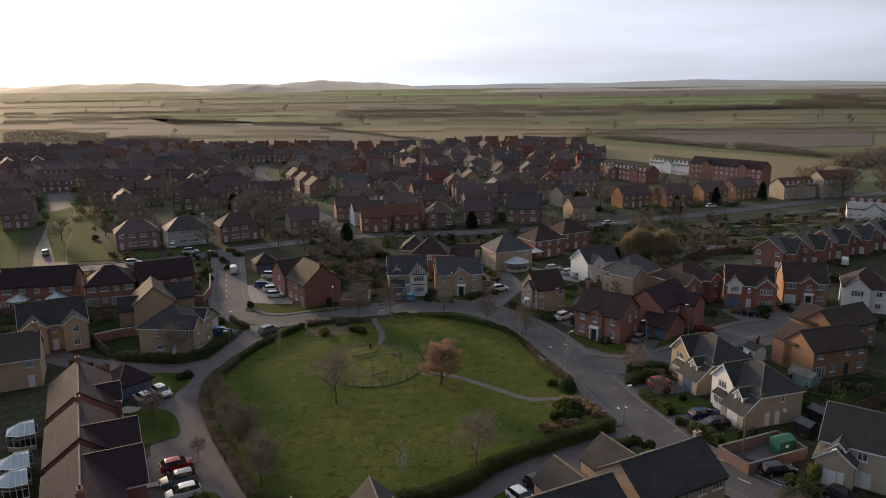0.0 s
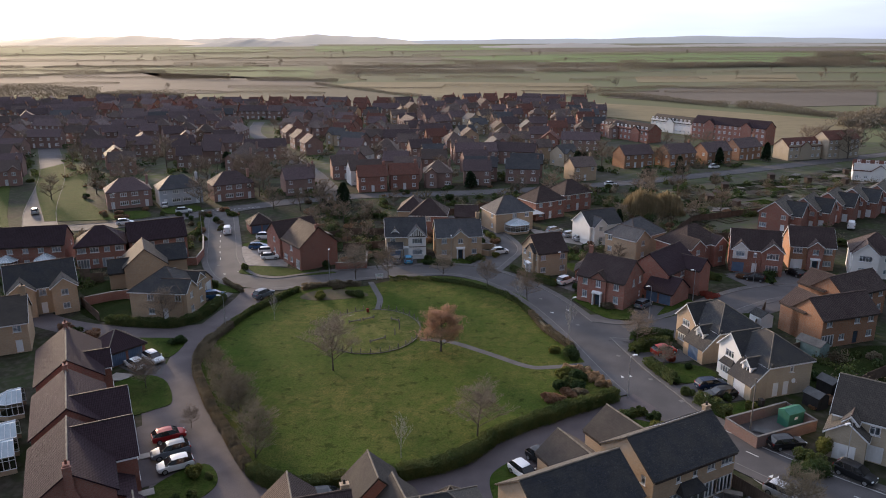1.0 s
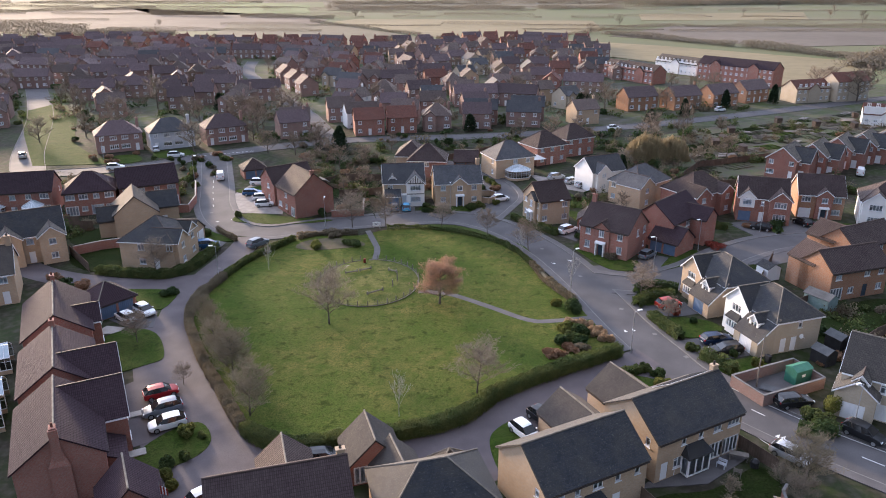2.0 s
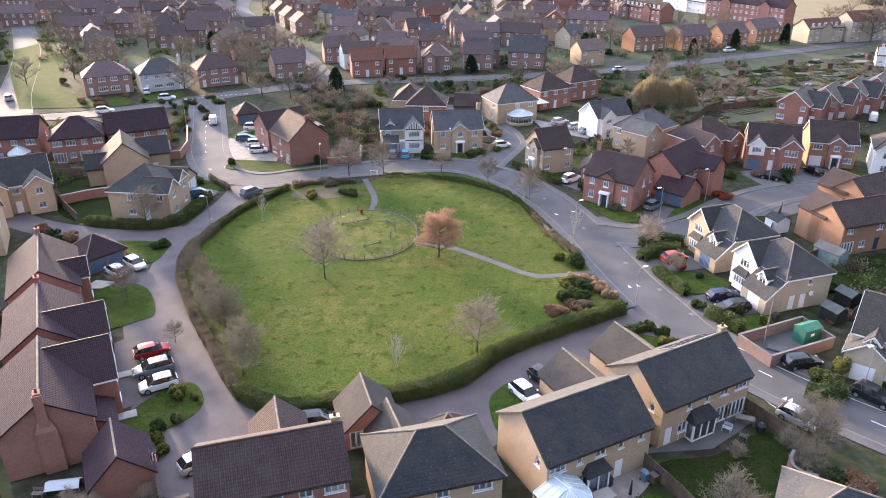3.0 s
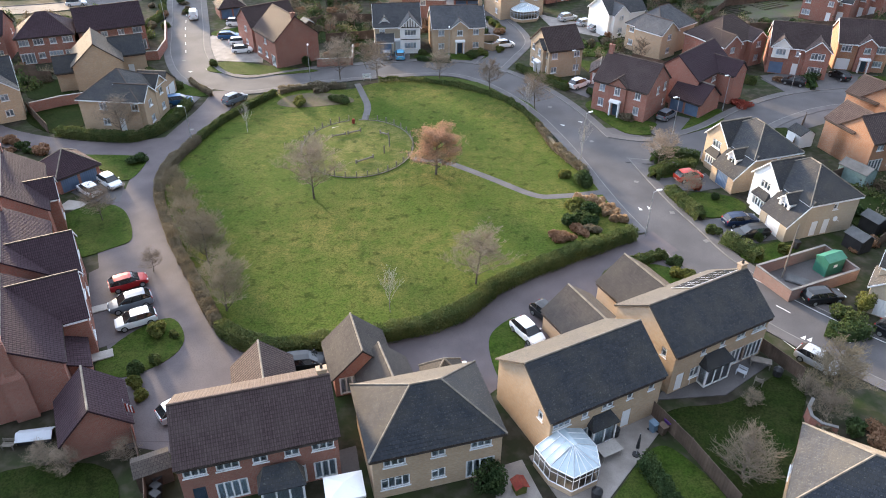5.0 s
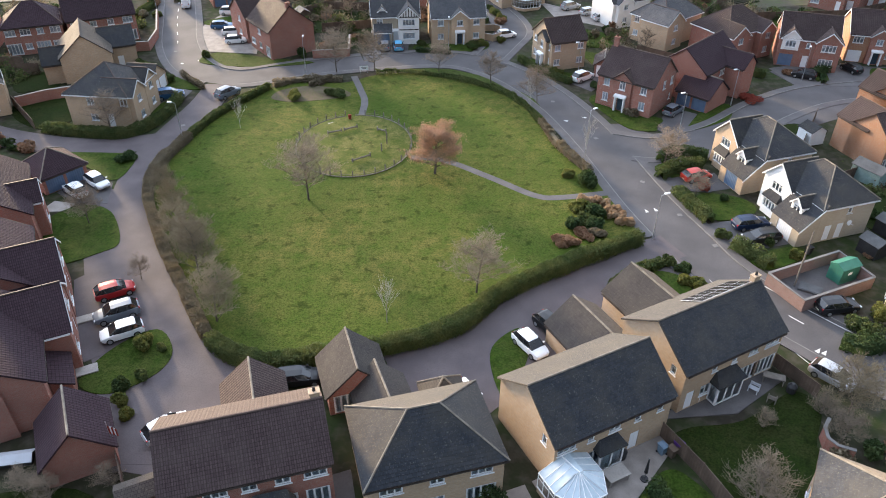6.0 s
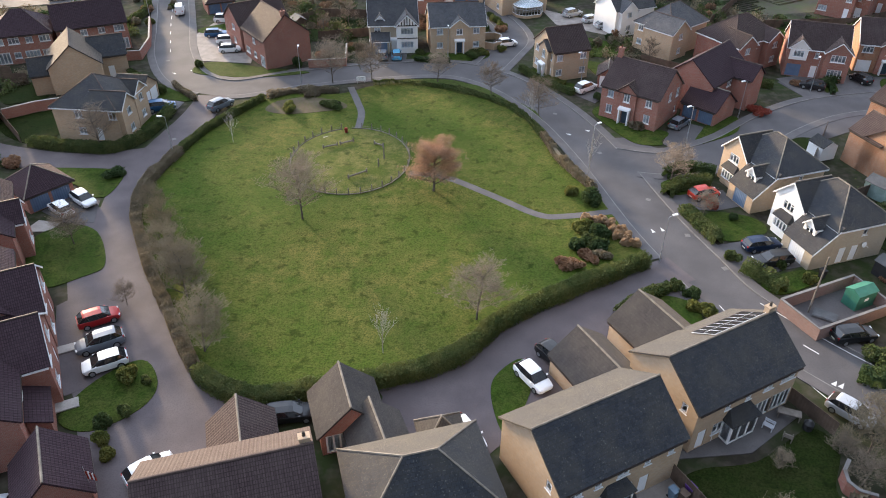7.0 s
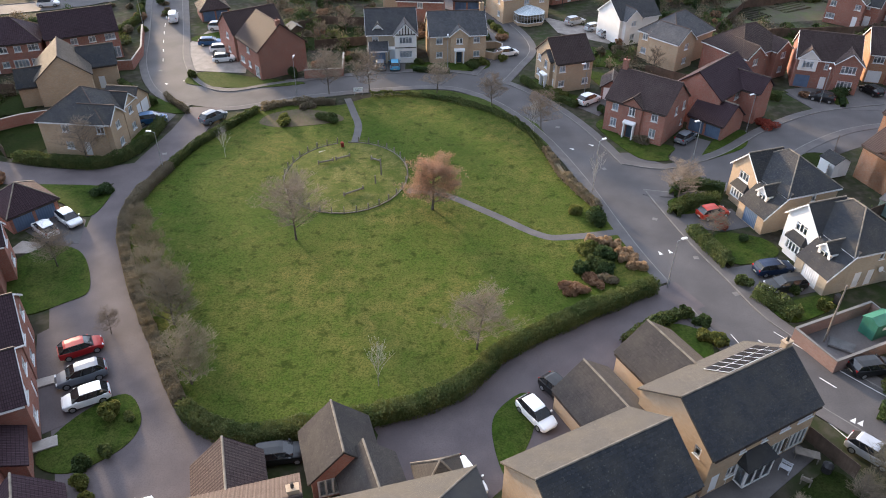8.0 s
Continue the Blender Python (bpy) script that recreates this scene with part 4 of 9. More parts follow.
block(h, 0, 0, 0, 11.7, 7.9, 4.85, "gable", BUFF, SLATE, {"front": two(11.7, "-sswb", "dB-PP"), "left": [("s", 3.5, 3.6), ("s", 6.5, 3.6)], "back": two(11.7, "bwwb", "bdbb")}, pitch=0.70, cap=CAP, boards=False, edge=TRIM)
chimney(h, 5.5, 0.2, 7.5, BUFF, 0.7)
h = house("house", 31.6, 38.2, -30, "buff brick house with a mossy hipped slate roof")
block(h, 0, 0, 0, 10.5, 8.2, 5.1, "hip", BUFF, SLATE, {"front": two(10.5, "Bww", "bPb"), "left": two(8.2, "B-w", "b-b")}, cap=CAP, boards=False, edge=TRIM)

# garages behind them
def garage(cx, cy, ang, w, d, kind, wall, tile, label, ops=None, eave=2.4, pitch=0.75, cap=CAP, edge=TRIM):
    g = root("garage", pose(cx, cy, 0, 0, 0, ang), label, "garage", "garages")
    SPOTS.append((cx, cy, 5.0))
    block(g, 0, 0, 0, w, d, eave, kind, wall, tile, ops or {}, pitch=pitch, cap=cap, boards=False, edge=edge)
    return g


garage(-14.85, 51.9, 17, 5.0, 5.0, "cross", RED, BROWN, "brick garage with a brown gable roof", {"back": [("g", 2.5, 0.05)]}, pitch=0.9)
garage(-6.95, 55.4, 17.5, 5.3, 5.0, "cross", RED, GREYTILE, "brick double garage with a weathered gable roof", {"front": [("p", 1.3, 0.1)], "back": [("g", 2.6, 0.05)]}, pitch=0.95)
garage(-3.9, 51.6, 20, 4.4, 5.4, "cross", BUFF, GREYTILE, "brick garage with a weathered gable roof", {}, pitch=1.0)
garage(1.0, 52.9, 14, 3.3, 2.8, "pyramid", BUFF, TAN, "small outbuilding with a weathered pyramid roof", {}, pitch=1.15)
garage(14.9, 60.1, 27, 5.6, 6.6, "cross", BUFF, GREYTILE, "buff brick garage with a weathered tiled gable roof", {"back": [("g", 2.8, 0.05)], "left": [("d", 4.5, 0.05)]})
garage(21.4, 64.8, 27, 6.2, 6.6, "cross", BUFF, GREYTILE, "buff brick garage with a weathered tiled gable roof", {"back": [("g", 3.0, 0.05)], "left": [("d", 4.5, 0.05)]}, eave=2.6)
garage(-28.5, 48.2, 27.5, 5.2, 5.3, "cross", RED, PLUM, "small red brick garage with a plum-brown gable roof", {}, pitch=1.0, cap=CAP)
garage(-49.6, 92.4, 51, 5.8, 5.8, "pyramid", RED, PLUM, "brick double garage with blue doors and a pyramid roof", {"front": [("G", 1.55, 0.05), ("G", 4.2, 0.05)]})

# west row along the lane, stepping up
for (x, y, w, wing, off, out), n in zip(((-37.9, 55.0, 11.7, 7.3, 3.7, 6.3), (-44.05, 67.23, 11.2, 7.3, -2.2, 6.3), (-50.6, 80.4, 12.4, 4.2, -1.2, 5.0)), range(3)):
    h = house("terraced_house", x, y, 116.8, "red brick house with a plum-brown roof and a gabled front wing", "houses along the lane")
    block(h, 0, 0, 0, w, 7.8, 4.85, "gable", RED, PLUM, {"front": two(w, "-ww-", "-dw-"), "back": two(w, "bwwb", "bPPb")}, pitch=0.72, cap=CAP, boards=False, edge=TRIM)
    block(h, off, -out / 2, 0, wing, out, 4.7, "cross", RED, PLUM, {"front": two(wing, "bb", "bd") if n < 2 else two(wing, "b", "b")}, pitch=0.74, cap=TRIM, edge=WHITE)
    chimney(h, (-w / 2 + 0.3) if n == 0 else (w / 2 - 0.4), 0, 7.6, RED, 0.8)
    if n == 0:
        g, r_ = Geo(), Geo()
        for a, b in (((-4.2, -3.95), (-4.2, -5.6)), ((-4.2, -5.6), (0.02, -5.6))):
            g.face([(*a, 0), (*b, 0), (*b, 2.3 if b[1] < -5 else 3.1), (*a, 2.3 if a[1] < -5 else 3.1)])
        part("porch_wall", g, RED, h)
        slope(r_, (-4.4, -5.85, 2.25), (0.03, -5.85, 2.25), (0.03, -3.92, 3.2), (-4.4, -3.92, 3.2))
        part("porch_roof", r_, PLUM, h)
        g = Geo()
        g.box(-w / 2 - 0.45, -0.9, 0, -w / 2 + 0.02, 0.9, 4.6)
        g.face([(-w / 2 - 0.45, -0.9, 4.6), (-w / 2 - 0.45, 0.9, 4.6), (-w / 2 - 0.02, 0.4, 5.9), (-w / 2 - 0.02, -0.4, 5.9)])
        g.box(-w / 2 - 0.3, -0.4, 4.6, -w / 2 + 0.02, 0.4, 8.4)
        part("chimney_breast", g, RED, h)

# houses north of the lane
h = house("house", -48.6, 112.5, -6, "buff brick house with a dark hipped roof and a gabled front")
block(h, -0.3, 0, 0, 9.4, 9.2, 5.1, "hip", BUFF, SLATE, {"front": two(10.0, "-w-w", "-wd-"), "right": two(9.4, "w-w", "w-w")}, pitch=0.66, cap=CAPB)
block(h, 2.7, -2.4, 90, 4.0, 5.0, 5.1, "cross", BUFF, SLATE, {"front": two(4.0, "w", "w")}, pitch=0.8)
block(h, 2.3, 2.4, 90, 3.6, 4.8, 5.1, "cross", BUFF, SLATE, {"front": two(3.6, "w", "w")}, pitch=0.8)
h = house("house", -59.6, 129.3, 24, "buff brick house with a weathered tan gable roof")
block(h, 0, 0, 0, 7.8, 9.0, 4.4, "cross", BUFF, TAN, {"left": two(9, "-w", "-w"), "back": two(7.8, "ww", "wd")}, pitch=0.84, boards=False, edge=TRIM)
block(h, -4.6, -1.2, 0, 4.2, 5.0, 3.4, "gable", BUFF, SLATE, {"left": [("w", 2.5, 1.0)]}, boards=False, edge=TRIM)
block(h, 5.2, 2.6, 0, 5.4, 6.0, 4.0, "gable", BUFF, SLATE, {"front": two(5.4, "-", "d")}, boards=False, edge=TRIM)
h = house("house", -72.5, 114.5, 30, "buff brick house with two gables and a slate roof")
block(h, 0, 0, 0, 11.0, 8.5, 5.1, "gable", BUFF, SLATE, {"front": two(11, "www", "bdb")})
block(h, -3.2, -3.4, 0, 4.0, 4.2, 5.1, "cross", BUFF, SLATE, {"front": two(4.0, "w", "w")})
block(h, 3.4, -3.6, 0, 4.0, 4.6, 5.1, "cross", BUFF, SLATE, {"front": two(4.0, "w", "w")})
h = house("house", -70.0, 96.5, 25, "buff brick house with a tan gable roof and chimney")
block(h, 0, 0, 0, 9.0, 8.0, 5.0, "gable", BUFF, TAN, {"front": two(9, "w-w", "b-d"), "right": two(8, "-", "-")})
chimney(h, 4.2, 0, 8.2, BUFF)
for cx, cy, ang, w, kind, up, down in ((-88.5, 140.4, 13, 15, "gable", "bwwwb", "P-wPb"), (-73.7, 141.4, 21, 9.8, "hip", "bbwb", "PwPb"), (-63.6, 146.2, 27, 11.8, "gable", "bwwb", "bw-P")):
    h = house("house", cx, cy, ang, "red brick house with white patio doors and a plum-brown roof", "brick houses beyond the lane")
    block(h, 0, 0, 0, w, 8.0, 5.1, kind, RED, PLUM, {"front": two(w, up, down), "back": two(w, "bwwb", "bdwb"), "right": two(8, "-s", "--")}, boards=False, edge=TRIM)

# houses along the north side of the green
h = house("house", -28.6, 141.0, 36, "tall red brick house with a brown roof and end chimney")
block(h, 0, 0, 0, 8.6, 9.0, 5.2, "cross", RED, BROWN, {"front": two(8.6, "--", "--"), "left": two(9, "-w-", "bwp")}, pitch=0.85, boards=False, edge=TRIM)
block(h, 0.5, 9.5, 0, 9.5, 7.0, 5.0, "gable", RED, BROWN, {"front": two(12, "w--w", "w--w"), "left": two(8, "w", "w")}, boards=False, edge=TRIM)
chimney(h, -0.2, -4.3, 8.3, RED, 1.1)
h = house("house", -8.3, 148.2, 6, "house with a half-timbered white gable and slate roof")
block(h, 0, 0, 0, 8.8, 8.0, 5.1, "gable", STONE, HAZESLATE, {"front": two(8.8, "w-w", "Gd-"), "left": two(8, "-w-", "-w-")})
block(h, 2.4, -3.0, 0, 3.8, 4.0, 5.2, "cross", RENDER, HAZESLATE, {"front": two(3.8, "B", "B")}, pitch=0.95)
block(h, -2.4, -3.6, 0, 3.0, 3.0, 2.6, "gable", STONE, HAZESLATE, {"front": [("G", 1.5, 0.05)]}, pitch=0.9)
dormer(h, -2.4, -3.3, 0, 1.7, 3.0, 4.2, 5.7, RENDER, SLATE)
surround(h, -0.2, -4.0)
for k in range(7):
    x = 2.4 - 1.5 + k * 0.5
    g = Geo()
    g.box(x - 0.08, -5.06, 5.0, x + 0.08, -5.0, 5.2 + (1.9 - abs(x - 2.4)) * 0.9)
    part("timber_stud", g, TRIM, h, "dark timber stud")
for z in (2.7, 5.0):
    g = Geo()
    g.box(0.55, -5.07, z, 4.25, -5.01, z + 0.16)
    part("timber_rail", g, TRIM, h, "dark timber rail")
h = house("house", 3.4, 147.6, 7, "buff brick house with a dark gable roof and central gablet")
block(h, 0, 0, 0, 10.0, 7.5, 5.1, "gable", BUFF, HAZESLATE, {"front": two(10, "w-w", "w-w"), "left": [("s", 4, 3.5)]})
block(h, 0.2, -2.4, 0, 3.2, 3.4, 5.1, "cross", BUFF, HAZESLATE, {"front": two(3.2, "w", "D")})
surround(h, 0.2, -4.1)
chimney(h, 4.6, 0, 8.0, BUFF)
h = house("house", 21.4, 135.0, 20, "buff brick house with a brown roof and white porch")
block(h, 0, 0, 0, 6.6, 7.4, 5.1, "gable", BUFF, BROWN, {"left": two(7.4, "w-w", "w-d"), "front": two(6.6, "w-w", "w-w")}, boards=False, edge=TRIM)
block(h, -1.8, -1.0, -90, 3.0, 4.2, 5.2, "cross", BUFF, HAZESLATE, {"front": two(3.0, "t", "D")}, boards=False, edge=TRIM)
surround(h, -3.9, -1.0, -90)
h = house("house", -5.0, 170.0, -4, "red brick house with a low hipped brown roof", "houses behind the green")
block(h, 2, -2, 0, 9, 8, 5.0, "hip", RED, BROWN, {"front": two(9, "-w-", "w-w"), "left": two(8, "w", "w")})
block(h, -2.5, 3, 90, 9, 7, 5.0, "hip", BUFF, BROWN, {"left": two(7, "w", "w")})
garage(6.5, 176, -4, 6, 6, "gable", RED, BROWN, "brick double garage with two blue doors", {"front": [("G", 1.6, 0.05), ("G", 4.3, 0.05)]})
h = house("house", 16.6, 171.0, 22, "buff brick house with a grey hipped roof and a conservatory", "houses behind the green")
block(h, 0, 0, 0, 10.4, 8.4, 5.0, "hip", BUFF, HAZESLATE, {"front": two(10.4, "-ww", "---"), "left": two(8.4, "-w", "-w")})
for cx, cy, ang in ((27, 183.5, 30), (36.0, 193, 30)):
    h = house("house", cx, cy, ang, "red brick house with a brown hipped roof", "houses behind the green")
    block(h, 0, 0, 0, 9.6, 8.0, 5.0, "hip", RED, BROWN, {"front": two(9.6, "www", "wdw"), "right": two(8, "w-w", "w-w")})

# east side
def east_house(cx, cy, ang, gable_mat, wall, door, label):
    h = house("house", cx, cy, ang, label)
    block(h, 0, 0, 0, 7.4, 9.2, 4.8, "hip", wall, SLATE, {"front": [("s", 4.0, 3.35), ("d", 1.6, 0.1), ("d", 3.3, 0.1)], "right": two(9.4, "w-w", "w-w")}, pitch=0.74, cap=CAP)
    block(h, -2.0, 2.3, 0, 4.6, 4.7, 4.7, "gable", gable_mat, SLATE, {"left": [("b", 2.35, 3.2)]}, pitch=0.98, cap=CAP)
    # garage under a long slope that runs down from the main eaves
    w_, r_ = Geo(), Geo()
    facade(h, w_, Vector((-6.3, -0.1)), Vector((0, -1)), 4.6, 0, 2.45, [(door, 2.3, 0.05)], wall)
    facade(h, w_, Vector((-6.3, -4.7)), Vector((1, 0)), 2.6, 0, 2.45, [], wall)
    w_.face([(-6.3, -4.7, 2.45), (-3.7, -4.7, 2.45), (-3.7, -4.7, 4.75)], [(0, 2.45), (2.6, 2.45), (2.6, 4.75)])
    part("garage_wall", w_, wall, h)
    slope(r_, (-6.6, -0.1, 2.28), (-6.6, -4.95, 2.28), (-3.3, -4.95, 5.2), (-3.3, -0.1, 5.2))
    part("garage_roof", r_, SLATE, h)
    for ya in (-4.98,):
        part("bargeboard", board(Geo(), Vector((-6.62, ya, 2.24)), Vector((-3.7, ya, 4.8)), (0, -1, 0)), WHITE, h)
    dormer(h, -5.3, -2.35, -90, 1.75, 3.2, 2.85, 4.3, RENDER, SLATE)
    bay = Geo()
    bay.prism([(-4.3, 0.7), (-4.3, 3.9), (-4.85, 3.4), (-4.85, 1.2)], 0, 0.8)
    bay.prism([(-4.3, 0.7), (-4.3, 3.9), (-4.85, 3.4), (-4.85, 1.2)], 2.05, 2.2)
    part("bay_base", bay, gable_mat, h)
    rf = Geo()
    rf.face([(-5.05, 1.0, 2.2), (-4.3, 1.3, 3.1), (-4.3, 3.3, 3.1), (-5.05, 3.6, 2.2)][::-1])
    rf.face([(-4.3, 0.5, 2.2), (-4.3, 1.3, 3.1), (-5.05, 1.0, 2.2)])
    rf.face([(-5.05, 3.6, 2.2), (-4.3, 3.3, 3.1), (-4.3, 4.1, 2.2)])
    part("bay_roof", rf, SLATE, h)
    fm, pm = window_meshes(2.2, 1.25, 4, "p")
    q = part("bay_window", fm, None, h, "", pose(-4.8, 2.3, 0.8, 0, 0, -90))
    part("pane", pm, None, q)
    return h


east_house(45.9, 84.1, 18, RENDER, STONE, "g", "stone and white-gabled house with a slate roof and dormer")
east_house(43.4, 95.7, 18.5, BUFF, BUFF, "G", "buff brick gabled house with a slate roof and dormer")
for cx, cy, ang, w in ((63.5, 99.6, 18, 11.0), (71.6, 110.6, 26, 11.0)):
    h = house("house", cx, cy, ang, "orange brick house with a brown gable roof", "orange brick houses")
    block(h, 0, 0, 0, w, 6.4, 4.85, "gable", ORANGE, BROWN, {"front": two(w, "w-ww", "PwDw"), "back": two(w, "www", "wdw")}, boards=False, edge=TRIM)
    block(h, -2.55, 3.1, 0, 5.9, 5.4, 4.8, "cross", ORANGE, BROWN, {}, pitch=0.7, boards=False, edge=TRIM)
h = house("house", 31.3, 117.7, -38, "red brick house with a brown gable roof and central gablet")
block(h, 0, 0, 0, 9.2, 8.2, 5.1, "gable", RED, BROWN, {"front": two(9.2, "t-t", "t-t"), "right": two(8.2, "-tt", "--s")}, boards=False, edge=TRIM)
block(h, -0.3, -3.0, 0, 3.0, 2.8, 5.1, "cross", RED, BROWN, {"front": two(3.0, "t", "D")}, boards=False, edge=TRIM)
surround(h, -0.3, -4.4)
chimney(h, -4.2, 0, 8.3, RED)
h = house("house", 42.8, 123.6, 46, "red brick house with a long plum-brown roof")
block(h, 0, 0, 0, 11.5, 8.0, 5.1, "gable", RED, PLUM, {"front": two(11.5, "-bw", "-bw"), "right": two(8, "bb", "bb")}, boards=False, edge=TRIM)
block(h, 3.0, -4.5, 0, 4.4, 5.0, 5.0, "cross", RED, PLUM, {"right": two(5, "w", "w")}, boards=False, edge=TRIM)
garage(41.9, 117.6, -46, 5.6, 6.0, "gable", RED, PLUM, "brick double garage with dark blue doors", {"front": [("G", 1.45, 0.05), ("G", 4.1, 0.05)]})
garage(28.7, 130.0, -14, 3.0, 4.6, "cross", RED, BROWN, "small garage with a white door and brown roof", {"front": [("g", 1.5, 0.05)]}, eave=2.2)
h = house("house", 43.5, 148.0, 40, "buff brick house with gables and a dark roof", "houses behind the green")
block(h, 0, 0, 0, 11.0, 8.0, 5.0, "hip", BUFF, HAZESLATE, {"front": two(11, "w--", "w--"), "left": two(8, "w-w", "w-w")})
block(h, -4.0, -2.0, 0, 5.0, 6.0, 5.0, "cross", BUFF, HAZESLATE, {"front": two(5, "w", "w")})
h = house("house", 53.5, 141.0, 30, "red brick house with two gables and a brown hipped roof", "houses behind the green")
block(h, 0, 0, 0, 11.0, 8.5, 5.0, "hip", RED, BROWN, {"front": two(11, "wsw", "w-w")})
block(h, -3.5, -3.0, 0, 4.2, 5.0, 5.0, "cross", RED, BROWN, {"front": two(4.2, "w", "w")})
block(h, 3.4, -3.0, 0, 3.6, 5.0, 5.0, "cross", RED, BROWN, {"front": two(3.6, "w", "w")})
h = house("house", 65.6, 136.6, -18, "red brick house with white gables and a blue garage door", "brick houses in the close")
block(h, 0, 0, 0, 9.4, 8.0, 5.1, "gable", RED, BROWN, {"front": two(9.4, "wsb", "Gdb")})
block(h, -2.9, -2.7, 0, 2.8, 3.2, 5.3, "cross", RENDER, BROWN, {"front": [("b", 1.4, 0.5)]}, base=3.0, pitch=0.9)
block(h, 3.2, -2.8, 0, 4.0, 4.4, 5.1, "cross", RED, BROWN, {"front": two(4, "B", "B")}, pitch=0.85)
h = house("house", 78.2, 138.9, -14, "red brick house with a brown gable roof and white porch", "brick houses in the close")
block(h, 0, 0, 0, 8.6, 8.0, 5.1, "gable", ORANGE, BROWN, {"front": two(8.6, "b-b", "g-b")})
block(h, 0.5, -2.8, 0, 3.0, 3.6, 5.1, "cross", RED, BROWN, {"front": two(3, "w", "D")})
surround(h, 0.5, -4.6)
h = house("house", 89.0, 133.5, -25, "white rendered gabled house with a brown roof", "brick houses in the close")
block(h, 0, 0, 0, 8.8, 8.5, 5.1, "hip", RENDER, BROWN, {"front": two(8.8, "ww", "ww")})
block(h, -1.8, -3.2, 0, 4.6, 4.6, 5.1, "cross", RENDER, BROWN, {"front": two(4.6, "B", "B")}, pitch=0.9)
h = house("house", 37.0, 158.5, 25, "small white rendered house with a grey roof", "houses behind the green")
block(h, 0, 0, 0, 9.0, 7.0, 4.8, "gable", RENDER, HAZESLATE, {"front": two(9, "ww-", "www")})
block(h, -2.0, -2.6, 0, 3.6, 3.6, 4.8, "cross", RENDER, HAZESLATE, {"front": two(3.6, "w", "w")}, pitch=0.95)


# ================= plants =================
def tubes(segs, sides=3):
    """Verts and faces of tapered tubes from (a, b, ra, rb)."""
    V, F = [], []
    for a, b, ra, rb in segs:
        d = (b - a).normalized()
        s = d.orthogonal().normalized()
        t = d.cross(s)
        i = len(V)
        for p, r in ((a, ra), (b, rb)):
            for k in range(sides):
                w = 6.28318 * k / sides
                V.append(p + (math.cos(w) * s + math.sin(w) * t) * r)
        for k in range(sides):
            j = (k + 1) % sides
            F.append((i + k, i + j, i + sides + j, i + sides + k))
    return [tuple(v) for v in V], F


def grow(seed, height, kids=(7, 5, 5, 4), spread=0.8, trunk=0.18, up=0.35, clear=0.25, twig=0.012):
    """Limbs and twigs of a bare tree: two lists of tubes."""
    rnd = random.Random(seed)
    wood, fine = [], []

    def limb(p, d, length, r, level):
        n = 4 if level < 2 else 2
        pts = [p]
        for i in range(n):
            d = (d + Vector((rnd.uniform(-1, 1), rnd.uniform(-1, 1), rnd.uniform(-0.4, 0.9) * (1 if level else 0.3))) * (0.10 if level == 0 else 0.22)).normalized()
            q = p + d * length / n
            r2 = max(r * (0.78 if level < 2 else 0.6), twig * 0.7)
            (wood if level < 2 else fine).append((p, q, r, r2))
            p, r = q, r2
            pts.append(q)
        if level >= len(kids):
            return
        for k in range(kids[level]):
            f = (clear + (1 - clear) * (k + 0.6) / kids[level]) if level == 0 else rnd.uniform(0.25, 1.0)
            i = min(int(f * n), n - 1)
            at = pts[i].lerp(pts[i + 1], f * n - i)
            az = k * 2.4 + rnd.uniform(-0.5, 0.5)
            side = Vector((math.cos(az), math.sin(az), 0))
            nd = (d * (0.6 if level else 0.25) + side * spread * rnd.uniform(0.7, 1.2) + Vector((0, 0, up * rnd.uniform(0.4, 1.3)))).normalized()
            sc = (0.62 - 0.28 * f) if level == 0 else rnd.uniform(0.42, 0.62)
            limb(at, nd, length * sc, max(r * (1.2 if level == 0 else 0.8), twig), level + 1)

    limb(Vector((0, 0, -0.1)), Vector((0, 0, 1)), height * 0.85, trunk, 0)
    return wood, fine


def bare_tree(name, seed, height, label, bark=None, twigs=None, group="bare trees", leaves=0, leafmat=None, **kw):
    wood, fine = grow(seed, height, **kw)
    t = root(name, pose(0, 0, 0), label, "tree", group)
    part("trunk", mesh_from("trunk", *tubes(wood, 5), bark or BARK), None, t)
    part("crown", mesh_from("crown", *tubes(fine, 3), twigs or TWIG), None, t)
    if leaves:
        rnd = np.random.RandomState(seed)
        tips = np.array([tuple(s[1]) for s in fine])
        c = tips[rnd.randint(0, len(tips), leaves)] + rnd.normal(0, 0.16, (leaves, 3))
        part("foliage", leaf_mesh("foliage", c, 0.06, leafmat, rnd), None, t)
    return t


def leaf_mesh(name, centres, size, mat, rnd):
    """Small four-sided leaves, each turned its own way."""
    n = len(centres)
    a = rnd.normal(0, 1, (n, 3))
    a /= np.linalg.norm(a, axis=1)[:, None]
    b = np.cross(a, rnd.normal(0, 1, (n, 3)))
    b /= np.linalg.norm(b, axis=1)[:, None] + 1e-9
    s = size * rnd.uniform(0.6, 1.4, (n, 1))
    a, b = a * s, b * s * 0.75
    v = np.stack([centres - a, centres - b, centres + a, centres + b], 1).reshape(-1, 3)
    f = np.arange(4 * n).reshape(-1, 4)
    return mesh_from(name, v.tolist(), f.tolist(), mat)


